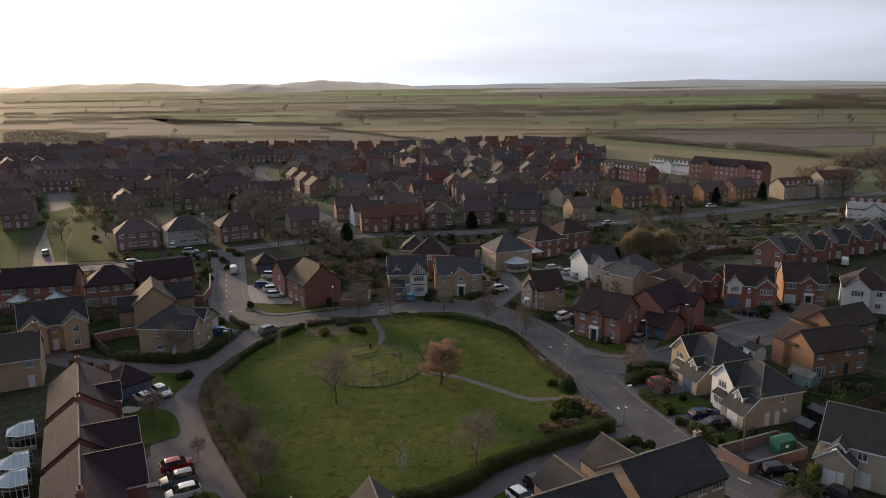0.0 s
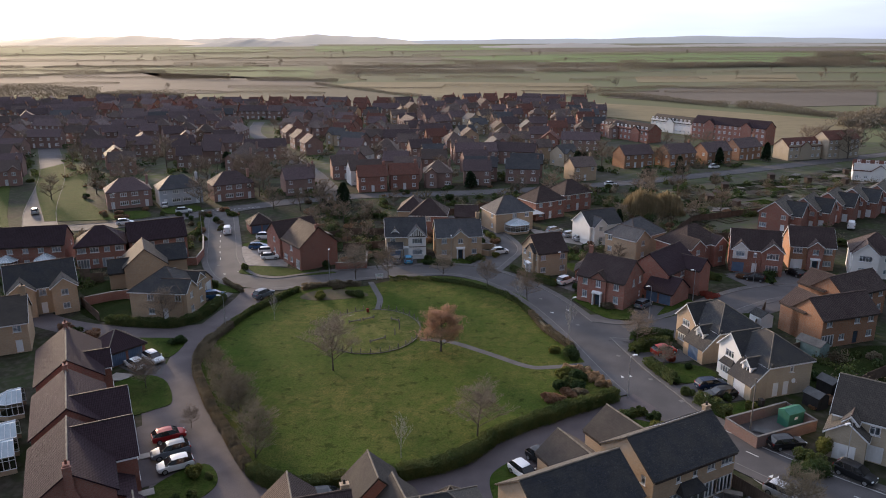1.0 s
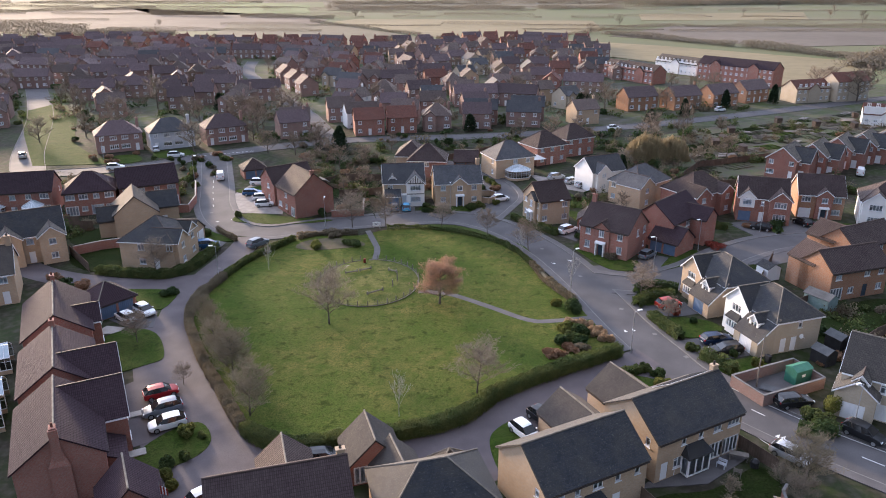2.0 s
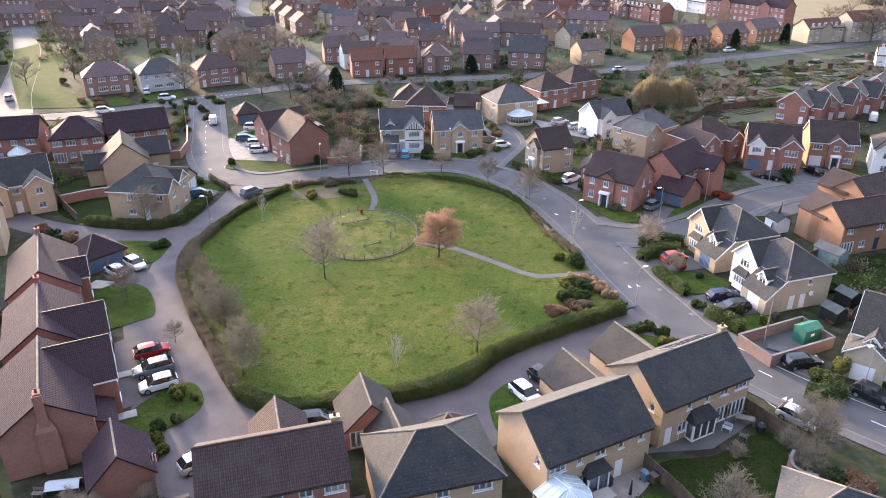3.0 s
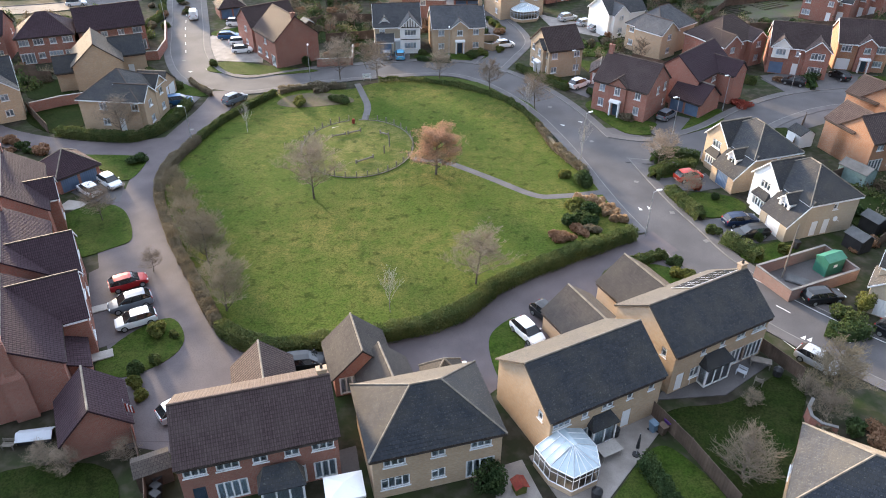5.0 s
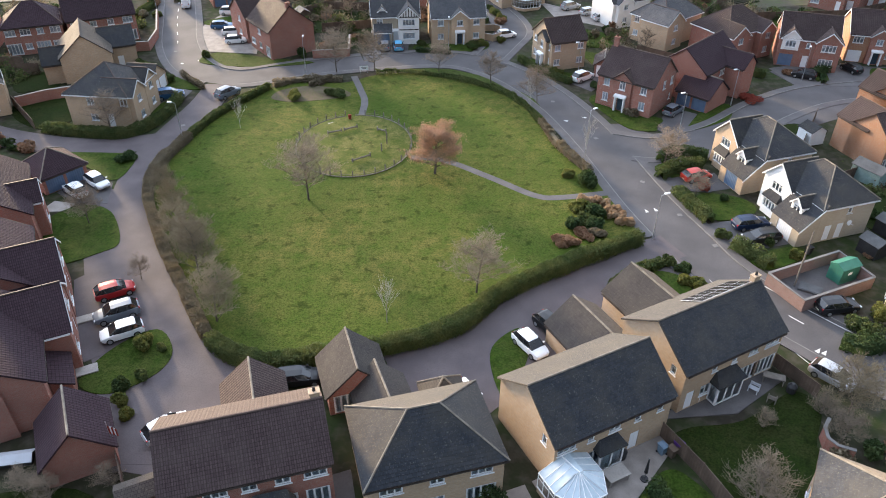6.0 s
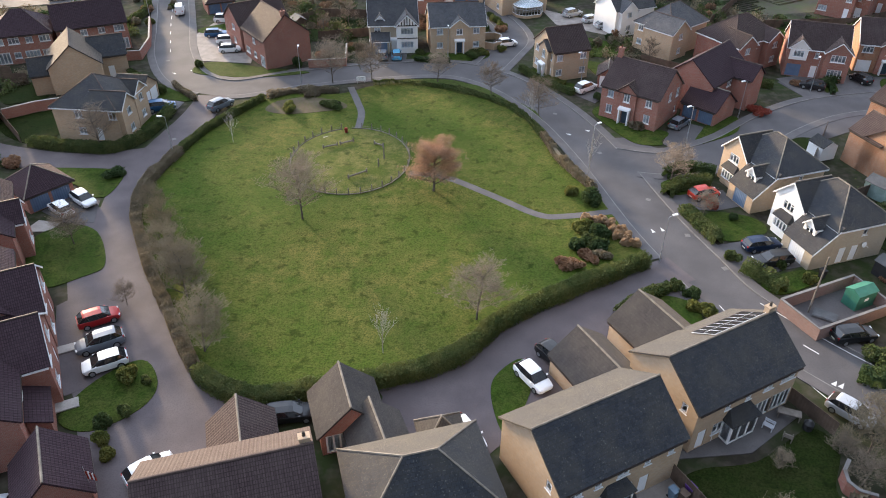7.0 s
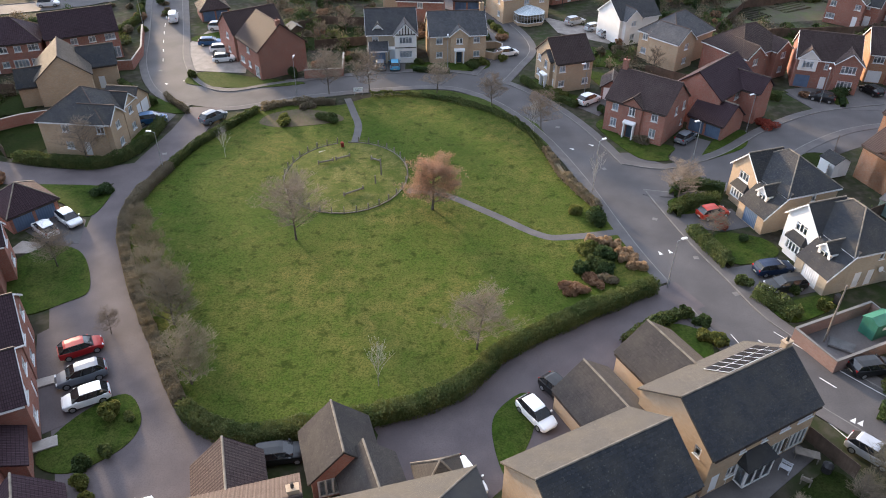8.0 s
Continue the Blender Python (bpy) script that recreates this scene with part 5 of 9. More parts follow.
def shrub_mesh(name, rx, ry, h, mat, seed, n=900, size=0.12, low=0.0):
    """A lumpy clump of leaves over its stems, open at the edges."""
    rnd = np.random.RandomState(seed)
    lumps = rnd.uniform(-0.55, 0.55, (7, 3))
    lumps[:, 2] = rnd.uniform(0.25, 0.75, 7)
    pick = rnd.randint(0, 7, n)
    d = rnd.normal(0, 1, (n, 3))
    d /= np.linalg.norm(d, axis=1)[:, None]
    rad = 0.46 * rnd.uniform(0.55, 1.12, (n, 1)) ** 0.6
    p = lumps[pick] + d * rad
    p[:, 2] = np.abs(p[:, 2])
    c = np.column_stack([p[:, 0] * rx, p[:, 1] * ry, low + p[:, 2] * h * 0.85])
    return leaf_mesh(name, c, size, mat, rnd)


SHRUB_CACHE = {}


def shrub(x, y, rx, ry, h, mat, label, seed=1, n=900, size=0.12, name="shrub", z=0.05, group="garden shrubs"):
    key = (mat.name, seed, n, size)
    if key not in SHRUB_CACHE:
        SHRUB_CACHE[key] = shrub_mesh(name, 1, 1, 1, mat, seed, n, size)
    me = SHRUB_CACHE[key].copy()
    co = np.empty(len(me.vertices) * 3, dtype=np.float32)
    me.vertices.foreach_get("co", co)
    co = co.reshape(-1, 4, 3)
    mid = co.mean(1, keepdims=True)
    co = (co - mid) + mid * np.array([rx, ry, h], dtype=np.float32)
    me.vertices.foreach_set("co", co.ravel())
    ob = new(name, me)
    ob.matrix_basis = pose(x, y, z, 0, 0, (seed * 77) % 360)
    return tagged(ob, label, "shrub", group)


def hedge(pts, width, height, mat, label, per_m=170, size=0.11, seed=3, z=0.05, ragged=0.25, name="hedge", core=True, closed=False):
    """A hedge along a line: leaves over a dense core, with an uneven top."""
    rnd = np.random.RandomState(seed)
    line = smooth_line(pts, 6)
    P = np.array([(p.x, p.y) for p in line])
    seg = np.linalg.norm(np.diff(P, axis=0), axis=1)
    total = seg.sum()
    n = int(total * per_m)
    s = np.sort(rnd.uniform(0, total, n))
    cum = np.concatenate([[0], np.cumsum(seg)])
    i = np.clip(np.searchsorted(cum, s) - 1, 0, len(seg) - 1)
    f = ((s - cum[i]) / seg[i])[:, None]
    base = P[i] * (1 - f) + P[i + 1] * f
    d = (P[i + 1] - P[i]) / seg[i][:, None]
    nrm = np.column_stack([-d[:, 1], d[:, 0]])
    knots = np.arange(0, total + 2, 0.55)

    def uneven(step):
        """A line that wanders at random along the hedge."""
        k = knots[::step]
        return np.interp(s, k, rnd.uniform(-1, 1, len(k)))

    hh = height * (1 + ragged * (0.45 * uneven(4) + 0.45 * uneven(1)))
    ww = width * (1 + ragged * (0.3 * uneven(5) + 0.4 * uneven(2)))
    ang = rnd.uniform(0, np.pi, n)
    k = rnd.uniform(0.8, 1.08, n)
    off = np.cos(ang) * ww / 2 * k * np.clip(1.25, 0, 1.25)
    off = np.clip(off, -ww * 0.56, ww * 0.56)
    up = np.clip(np.sin(ang) * 1.35, 0, 1.0) * hh * k
    low = rnd.uniform(0, 1, n)
    up = np.where(np.abs(np.cos(ang)) > 0.75, low * hh * 0.95, up)
    c = np.column_stack([base + nrm * off[:, None], z + up])
    me = leaf_mesh(name, c, size, mat, rnd)
    ob = tagged(new(name, me), label, "hedge", "hedges")
    if core:
        g = Geo()
        L, R = ribbon(pts, width * 0.72, 0)
        hcore = height * 0.80
        l2, r2 = ribbon(pts, width * 0.5, 0)
        for a in range(len(L) - 1):
            g.face([(*R[a], 0), (*R[a + 1], 0), (*r2[a + 1], hcore), (*r2[a], hcore)])
            g.face([(*L[a + 1], 0), (*L[a], 0), (*l2[a], hcore), (*l2[a + 1], hcore)])
            g.face([(*r2[a], hcore), (*r2[a + 1], hcore), (*l2[a + 1], hcore), (*l2[a], hcore)])
        part("core", g, mat, ob)
    return ob


# hedges round the green
hedge([(-21.4, 61.3), (-19.4, 59.4), (-17.2, 58.3), (-14.6, 57.8), (-11.2, 58.6), (-7.5, 59.5), (-3.7, 60.4), (-0.1, 61.8), (2.4, 63.2), (4.4, 65.2), (6.7, 68.0), (10.8, 71.0), (16.7, 74.6), (23.8, 78.6)],
      1.45, 1.6, HEDGE, "thick clipped green hedge along the edge of the green", per_m=750, size=0.075)
hedge([(-21.8, 61.7), (-23.4, 64.3), (-26.1, 68.9), (-30.3, 75.9), (-33.8, 82.7), (-36.0, 87.5), (-37.2, 92.8), (-36.9, 98), (-35.6, 104.2)], 1.15, 1.2, DRYHEDGE, "ragged half-bare hedge beside the paved lane", per_m=900, size=0.06, seed=8, ragged=0.28)
hedge([(-35.6, 104.4), (-33.6, 111.3), (-30.1, 117.8), (-27.5, 122.4)], 0.9, 1.0, HEDGE, "low clipped hedge at the edge of the green", per_m=260, seed=5)
hedge([(-27.0, 122.9), (-23.2, 125.2), (-15.9, 125.6)], 1.1, 0.9, DRYHEDGE, "low brown winter hedge", per_m=260, seed=6, ragged=0.5)
hedge([(-10.5, 128.2), (-4.8, 129.1), (2.6, 126.6), (9.7, 121.8), (13.7, 116.0), (15.6, 110.0)], 0.7, 0.8, HEDGE, "low gappy hedge on the north side of the green", per_m=180, seed=7, ragged=0.7, core=False)
hedge([(15.7, 110.0), (17.7, 101.2), (20.6, 94.2)], 0.9, 1.0, DRYHEDGE, "ragged hedge beside the road", per_m=240, seed=9, ragged=0.6)
# beds on the green
MULCH = surface("bark_mulch", (0.085, 0.066, 0.045), (0.12, 0.095, 0.066), rough=0.95, scale=0.5, fine=3, bump=0.6, dist=0.05, c=(0.07, 0.085, 0.025), third=0.8, spec=0.1)
sheet("planting_bed", [(-26.6, 118.6), (-25.4, 121.6), (-20.7, 123.4), (-15.4, 121.8), (-14, 119.6), (-17, 118.2), (-21.4, 117.2), (-24.4, 117.2)], 0.09, MULCH, "bare soil bed with low shrubs on the green", "flower bed", True)
for x, y, rx, ry, hh, mat, lab, sd in (
        (19.9, 92.2, 2.2, 1.5, 1.7, SHRUB, "large dark evergreen shrub beside the road", 1), (17.6, 93.8, 1.0, 1.0, 1.2, LIGHTSHRUB, "small yellow-green shrub in a border", 2),
        (19.6, 84.0, 1.5, 1.4, 1.8, SHRUB, "rounded evergreen shrub in the bed", 3), (16.3, 81.8, 1.1, 1.0, 1.3, SHRUB, "dark green shrub in the bed", 4), (17.8, 85.6, 1.6, 1.2, 1.3, LIGHTSHRUB, "green shrub in the bed", 5),
        (17.4, 79.6, 1.6, 1.0, 0.8, RUSTSHRUB, "rusty brown winter shrub in the bed", 6), (15.2, 78.2, 1.8, 1.1, 0.9, RUSTSHRUB, "rusty brown winter shrub in the bed", 7),
        (-22.8, 118.9, 2.5, 1.3, 1.0, LIGHTSHRUB, "low yellow-green shrub on the green", 8), (-16.2, 119.6, 2.3, 1.2, 1.0, HEDGE, "low green shrub on the green", 9), (-20.0, 124.0, 1.6, 1.0, 1.0, DRYHEDGE, "bare brown winter shrub in the bed", 10),
        (19.2, 81.6, 1.3, 1.1, 1.3, SHRUB, "rounded evergreen shrub in the bed", 14), (18.0, 82.9, 1.1, 1.0, 1.1, HEDGE, "leafy green shrub in the bed", 15), (19.0, 79.9, 1.3, 0.9, 0.9, DRYHEDGE, "bare brown winter shrub in the bed", 16),
        (27.2, 73.0, 0.9, 0.8, 1.1, SHRUB, "dark rounded shrub on the front lawn", 11), (28.2, 70.3, 1.0, 1.0, 1.2, LIGHTSHRUB, "round yellow-green shrub on the front lawn", 12), (26.0, 74.4, 0.8, 0.7, 1.0, HEDGE, "small green shrub on the front lawn", 13)):
    shrub(x, y, rx, ry, hh, mat, lab, sd, 3000, 0.12)
for i, (x, y) in enumerate(((19.2, 86.9), (20.2, 86.9), (21.2, 86.4), (21.2, 85.0), (22.2, 85.0), (21.5, 83.7), (22.6, 83.6), (22.2, 82.5), (23.2, 82.2), (18.3, 87.3))):
    shrub(x, y, 0.72, 0.7, 1.0, TANSHRUB, "rounded tan clump of dry ornamental grass", 20 + i % 4, 2600, 0.10, group="dry grass clumps")

# trees on the green
TREE_A = bare_tree("bare_tree", 11, 8.2, "leafless young tree on the green", kids=(20, 8, 6, 4), spread=1.0, trunk=0.14, twig=0.012, clear=0.22, up=0.25)
TREE_A.matrix_basis = pose(-15.9, 87.5, 0.05)
TREE_R = bare_tree("russet_tree", 23, 7.0, "spreading tree with russet winter leaves on the green", kids=(18, 8, 6, 4), spread=1.25, trunk=0.2, twig=0.014, leaves=17000, leafmat=RUSSET, clear=0.16, up=0.25, group="")
TREE_R.matrix_basis = pose(-0.1, 94.3, 0.05) @ Matrix.Diagonal((0.92, 0.92, 0.95, 1))
TREE_B = bare_tree("bare_tree", 37, 6.8, "leafless small spreading tree in grass", kids=(18, 8, 6, 4), spread=1.0, trunk=0.12, twig=0.011, up=0.22, clear=0.2)
TREE_B.matrix_basis = pose(4.5, 69.2, 0.05)
TREE_C = bare_tree("bare_tree", 41, 5.0, "slim pale-barked young tree", bark=PALEBARK, twigs=PALEBARK, kids=(11, 5, 3), spread=0.42, trunk=0.045, twig=0.007, up=0.9)
TREE_C.matrix_basis = pose(-4.6, 64.3, 0.05)
TREE_D = bare_tree("bare_tree", 53, 5.4, "leafless bushy tree in the hedge", twigs=TANTWIG, kids=(16, 9, 6, 4), spread=1.35, trunk=0.10, twig=0.014, clear=0.0, up=0.7)
TREE_D.matrix_basis = pose(-21.6, 64.4, 0.05) @ Matrix.Diagonal((1.12, 1.12, 1.12, 1))
for x, y, s, a in ((-25.6, 72.5, 1.0, 40), (-29.0, 78.5, 0.8, 130), (-31.5, 84.0, 0.72, 220), (-27.4, 75.5, 0.75, 300), (-33.8, 88.5, 0.6, 80)):
    copy_thing(TREE_D, pose(x, y, 0.05, 0, 0, a) @ Matrix.Diagonal((s, s, s, 1)))
for x, y, s, a in ((-29.0, 107.6, 0.85, 10), (20.6, 99.0, 1.0, 60), (14.5, 115.0, 0.9, 160)):
    copy_thing(TREE_C, pose(x, y, 0.05, 0, 0, a) @ Matrix.Diagonal((s, s, s, 1)))
for src, x, y, s, a in ((TREE_A, -17.4, 129.4, 0.85, 50), (TREE_B, -10.9, 130.2, 0.95, 140), (TREE_B, 0.2, 130.0, 0.75, 20), (TREE_B, 9.0, 125.2, 0.75, 260), (TREE_B, 15.9, 117.0, 0.85, 200),
                        (TREE_A, -41.3, 82.0, 0.55, 120), (TREE_A, -47.5, 106.0, 0.72, 33), (TREE_B, -31.4, 71.2, 0.4, 90), (TREE_B, 31.2, 97.0, 0.8, 300), (TREE_B, 33.0, 88.8, 0.5, 10),
                        (TREE_D, 36.3, 52.7, 0.85, 15), (TREE_B, 34.2, 49.5, 0.5, 45)):
    copy_thing(src, pose(x, y, 0.05, 0, 0, a) @ Matrix.Diagonal((s, s, s, 1)))

# garden hedges and shrubs
for pts, w, hh, mat, lab, sd in (
        ([(-57.5, 106.4), (-52, 105.2), (-45.5, 104.4), (-42.4, 107.5), (-41.2, 112.5), (-41.0, 118)], 1.3, 1.3, HEDGE, "dark garden hedge round the corner house", 31),
        ([(-52.5, 132.5), (-49.5, 129), (-46.5, 126.0), (-44, 124.5)], 1.1, 1.2, HEDGE, "clipped hedge curving along the drive", 32),
        ([(29.6, 93.2), (31.5, 95.0), (36.0, 96.2)], 1.5, 1.4, HEDGE, "clipped hedge beside the drive", 33),
        ([(31.0, 90.0), (32.0, 86.0), (33.0, 82.6)], 1.5, 1.2, HEDGE, "mixed green hedge in front of the lawn", 34),
        ([(34.2, 77.8), (36.2, 75.6), (37.0, 73.6)], 1.6, 1.3, HEDGE, "loose green hedge beside the drive", 35),
        ([(18.2, 133.6), (19.0, 131.2), (21.5, 128.6)], 0.9, 0.8, LIGHTSHRUB, "low clipped hedge at the road corner", 36),
        ([(18.9, 70.0), (22.0, 72.3), (25.2, 74.2)], 1.1, 1.0, HEDGE, "shrubby hedge beside the little front lawn", 37),
        ([(-62, 156), (-60.5, 166), (-62.5, 172)], 1.1, 1.4, HEDGE, "clipped garden hedge beside the road", 38),
        ([(17.2, 44.6), (19.2, 39.0), (20.5, 35.5)], 1.0, 1.5, SHRUB, "dark hedge between the gardens", 39),
        ([(39.4, 61.4), (41.3, 60.4), (43.4, 61.2)], 1.5, 1.3, SHRUB, "dark loose hedge beside the drive", 42),
        ([(63, 128.5), (69, 131.5)], 1.2, 1.2, SHRUB, "dark hedge in front of the brick house", 40),
        ([(41, 131.5), (48.5, 133.5), (56, 128)], 1.4, 1.3, HEDGE, "clipped green garden hedge behind houses", 41)):
    hedge(pts, w, hh, mat, lab, per_m=320, size=0.10, seed=sd, ragged=0.4)
rs = random.Random(5)
for x, y, r, hh, mat, lab in ((-27.8, 55.2, 0.9, 1.4, SHRUB, "clipped round evergreen shrub on the lawn"), (-26.4, 56.4, 0.7, 1.0, HEDGE, "small green shrub on the lawn"), (-27.5, 60.7, 1.0, 1.3, LIGHTSHRUB, "round yellow-green shrub on the lawn"), (-27.2, 53.6, 0.8, 1.1, LIGHTSHRUB, "small yellow-green shrub on the lawn"),
                              (-25.8, 60.4, 0.6, 0.6, HEDGE, "low green shrub on the lawn"), (-42.6, 98.0, 1.5, 1.0, SHRUB, "low dark round bush beside the lane"), (-24.3, 136.4, 1.0, 1.8, SHRUB, "conical evergreen shrub by a house"),
                              (-30.8, 138, 1.2, 1.4, RUSTSHRUB, "brown shrub by the wall"), (26.9, 71.0, 0.9, 1.1, LIGHTSHRUB, "yellow-green shrub at the corner"), (33.6, 79.4, 0.9, 1.2, HEDGE, "green shrub beside the drive"),
                              (40.6, 75.6, 0.8, 1.2, LIGHTSHRUB, "yellow flowering shrub by the wall"), (44.8, 65.0, 1.1, 2.6, LIGHTSHRUB, "tall yellow-leaved shrub beside a car"), (42.4, 63.0, 1.7, 1.6, HEDGE, "large loose green shrub"),
                              (34.6, 90.4, 0.8, 1.5, REDSHRUB, "red-stemmed winter shrub beside the drive"), (4.6, 42.6, 1.7, 3.0, SHRUB, "tall dark evergreen bush between the houses"), (36.4, 88.0, 0.6, 0.9, SHRUB, "small clipped evergreen on the lawn"),
                              (38.6, 78.3, 0.7, 1.0, HEDGE, "green shrub by the garage"), (37.8, 47.5, 1.6, 1.3, RUSTSHRUB, "rust-brown bush in the garden"), (50.4, 118.4, 1.8, 0.9, REDSHRUB, "low red-stemmed bushes beside the road"),
                              (-26.2, 52.0, 0.7, 1.0, LIGHTSHRUB, "small yellow-green shrub in a border"), (-41.5, 136, 1.0, 1.4, HEDGE, "clipped bush by the parked cars"), (12.0, 144.8, 0.9, 1.0, LIGHTSHRUB, "green shrub by the house corner"),
                              (-3.0, 143.0, 1.1, 0.9, HEDGE, "clipped shrub in front of the house"), (6.8, 142.8, 1.8, 0.9, HEDGE, "clipped shrubs in front of the house")):
    shrub(x, y, r, r, hh, mat, lab, rs.randint(1, 9), 2000, 0.11)
# large round bare bush in the garden
ball = bare_tree("bare_bush", 71, 4.0, "big rounded leafless bush in the back garden", kids=(26, 10, 7), spread=1.2, trunk=0.10, twig=0.008, clear=0.02, up=0.6, group="bare bushes")
ball.matrix_basis = pose(24.9, 43.4, 0.05) @ Matrix.Diagonal((1.3, 1.3, 1.15, 1))
for x, y, s, a in ((-31.4, 44.4, 0.5, 40), (-29.2, 43.8, 0.55, 130), (-25.0, 45.0, 0.5, 220), (33.8, 52.6, 0.5, 10), (28.4, 51.2, 0.4, 70)):
    copy_thing(ball, pose(x, y, 0.05, 0, 0, a) @ Matrix.Diagonal((s, s, s, 1)))

# ================= vehicles =================
PAINTS = {}


def car_paint(name, c, metal=0.3):
    if name not in PAINTS:
        PAINTS[name] = surface("car_paint_" + name, c, tuple(v * 1.1 for v in c), rough=0.38, scale=1.0, fine=20, bump=0, third=0.08, metal=metal * 0.6, spec=0.35, coat=0.12)
    return PAINTS[name]


TYRE = surface("tyre_rubber", (0.018, 0.018, 0.018), (0.03, 0.03, 0.03), rough=0.9, bump=0.1)
RIM = surface("alloy_rim", (0.42, 0.43, 0.44), (0.5, 0.51, 0.52), rough=0.35, metal=0.8, bump=0)
CARGLASS = surface("dark_car_glass", (0.012, 0.014, 0.016), (0.018, 0.02, 0.022), rough=0.06, bump=0, spec=0.6, third=0)
LAMPW = surface("headlamp_lens", (0.6, 0.62, 0.65), (0.7, 0.72, 0.74), rough=0.15, bump=0)
LAMPR = surface("tail_lamp_lens", (0.30, 0.02, 0.02), (0.36, 0.03, 0.03), rough=0.2, bump=0)
PLATE = surface("blank_plate", (0.5, 0.5, 0.42), (0.6, 0.6, 0.5), rough=0.5, bump=0)
# length and height factors, the side's outline (x, bottom, shoulder), and the cabin: foot of the windscreen, its head, head and foot of the rear screen, roof height
LOWER = [(-2.05, 0.42, 0.80, 0.66), (-1.98, 0.28, 0.93, 0.80), (-1.6, 0.20, 0.98, 0.875), (-0.6, 0.18, 0.97, 0.89), (0.5, 0.18, 0.94, 0.89), (1.0, 0.18, 0.92, 0.885), (1.5, 0.20, 0.84, 0.865), (1.85, 0.24, 0.74, 0.80), (2.0, 0.34, 0.64, 0.68), (2.06, 0.42, 0.55, 0.56)]
SHAPES = {"hatchback": (0.98, 1.0, (1.16, 0.42, -1.42, -1.93, 1.50)), "estate": (1.10, 1.0, (1.06, 0.36, -1.60, -1.94, 1.48)), "suv": (1.08, 1.12, (1.10, 0.36, -1.48, -1.92, 1.50)), "van": (1.15, 1.25, (1.30, 0.78, -1.94, -2.0, 1.60))}


def build_car(shape, colour, c, label, metal=0.3):
    """A parked vehicle, nose along +x, on the ground at z 0."""
    sx, sz, (fw, fh, rh_, rf_, top) = SHAPES[shape]
    paint = car_paint(colour, c, metal)
    v = root("van" if shape == "van" else "car", pose(0, 0, 0), label, "van" if shape == "van" else "car", "parked vehicles")
    g = Geo()
    rings = []
    for x, zb, zs, hw in LOWER:
        half = [(hw * 0.86, zb), (hw, zb + 0.12), (hw, zb + (zs - zb) * 0.62), (hw * 0.965, zs - 0.04), (hw * 0.88, zs + 0.01), (hw * 0.4, zs + 0.035)]
        rings.append([(x * sx, -y, z * sz) for y, z in half] + [(x * sx, y, z * sz) for y, z in reversed(half)])
    for p, q in zip(rings, rings[1:]):
        for k in range(len(p)):
            j = (k + 1) % len(p)
            g.face([p[k], q[k], q[j], p[j]])
    g.face(rings[0])
    g.face(list(reversed(rings[-1])))
    part("body", g, paint, v, "", None, True)
    # cabin: a ring at the shoulder and one at the roof, glass between them
    zlo, foot, head = 0.965 * sz, 0.81, 0.66

    def pt(x, y, z):
        return (x * sx, y, z)

    fl, fr_, bl, br_ = (fw, foot * 0.94), (fw, -foot * 0.94), (rf_, foot * 0.9), (rf_, -foot * 0.9)
    zt = top * sz
    roofline = [pt(fh, head * 0.93, zt - 0.07), pt(fh - 0.25, head, zt - 0.02), pt((fh + rh_) / 2, head * 1.02, zt), pt(rh_ + 0.2, head, zt - 0.02), pt(rh_, head * 0.93, zt - 0.08)]
    rg = Geo()
    mirror = [(p[0], -p[1], p[2]) for p in roofline]
    crown = [(p[0], 0, p[2] + 0.045) for p in roofline]
    for k in range(4):
        rg.face([mirror[k], crown[k], crown[k + 1], mirror[k + 1]][::-1])
        rg.face([crown[k], roofline[k], roofline[k + 1], crown[k + 1]][::-1])
    part("roof", rg, paint, v, "", None, True)

    def pane(name, pts, mat=None):
        gg = Geo()
        gg.face(pts)
        part(name, gg, mat or CARGLASS, v)

    def mix(p, q, f):
        return tuple(p[i] + (q[i] - p[i]) * f for i in range(3))

    A0, A1 = pt(fw, -foot * 0.94, zlo), pt(fw, foot * 0.94, zlo)
    pane("windscreen", [A0, A1, roofline[0], mirror[0]])
    B0, B1 = pt(rf_, foot * 0.9, zlo + 0.03), pt(rf_, -foot * 0.9, zlo + 0.03)
    pane("rear_window", [B0, B1, mirror[4], roofline[4]], paint if shape == "van" else None)
    for s in (-1, 1):
        side = mirror if s < 0 else roofline
        F, R = pt(fw, s * foot * 0.94, zlo), pt(rf_, s * foot * 0.9, zlo + 0.03)
        M1, M2 = pt(0.05, s * (foot + 0.04), zlo), pt(-0.85, s * (foot + 0.04), zlo + 0.01)
        tops = (side[0], mix(side[1], side[2], 0.55), mix(side[2], side[3], 0.75), side[4])
        lows = (F, M1, M2, R)
        for k in range(3):
            q = [lows[k + 1], lows[k], tops[k], tops[k + 1]]
            pane("side_window", q if s < 0 else q[::-1], paint if shape == "van" and k else None)
        pl = Geo()      # pillars between the panes
        for lo, hi in zip(lows, tops):
            pl.bar(lo, hi, 0.045, 5)
        for k in range(3):
            pl.bar(tops[k], tops[k + 1], 0.03, 4)
        part("window_frame", pl, paint if shape == "van" else PLASTIC, v)
        for wxp in (-1.27, 1.28):
            w = Geo()
            r = 0.33 * (sz + 1) / 2
            w.bar((wxp * sx, s * 0.70, r), (wxp * sx, s * 0.90, r), r, 14)
            wh = part("wheel", w, TYRE, v)
            rim = Geo()
            rim.bar((wxp * sx, s * 0.895, r), (wxp * sx, s * 0.91, r), r * 0.66, 10)
            part("rim", rim, RIM, wh)
        hl = Geo()
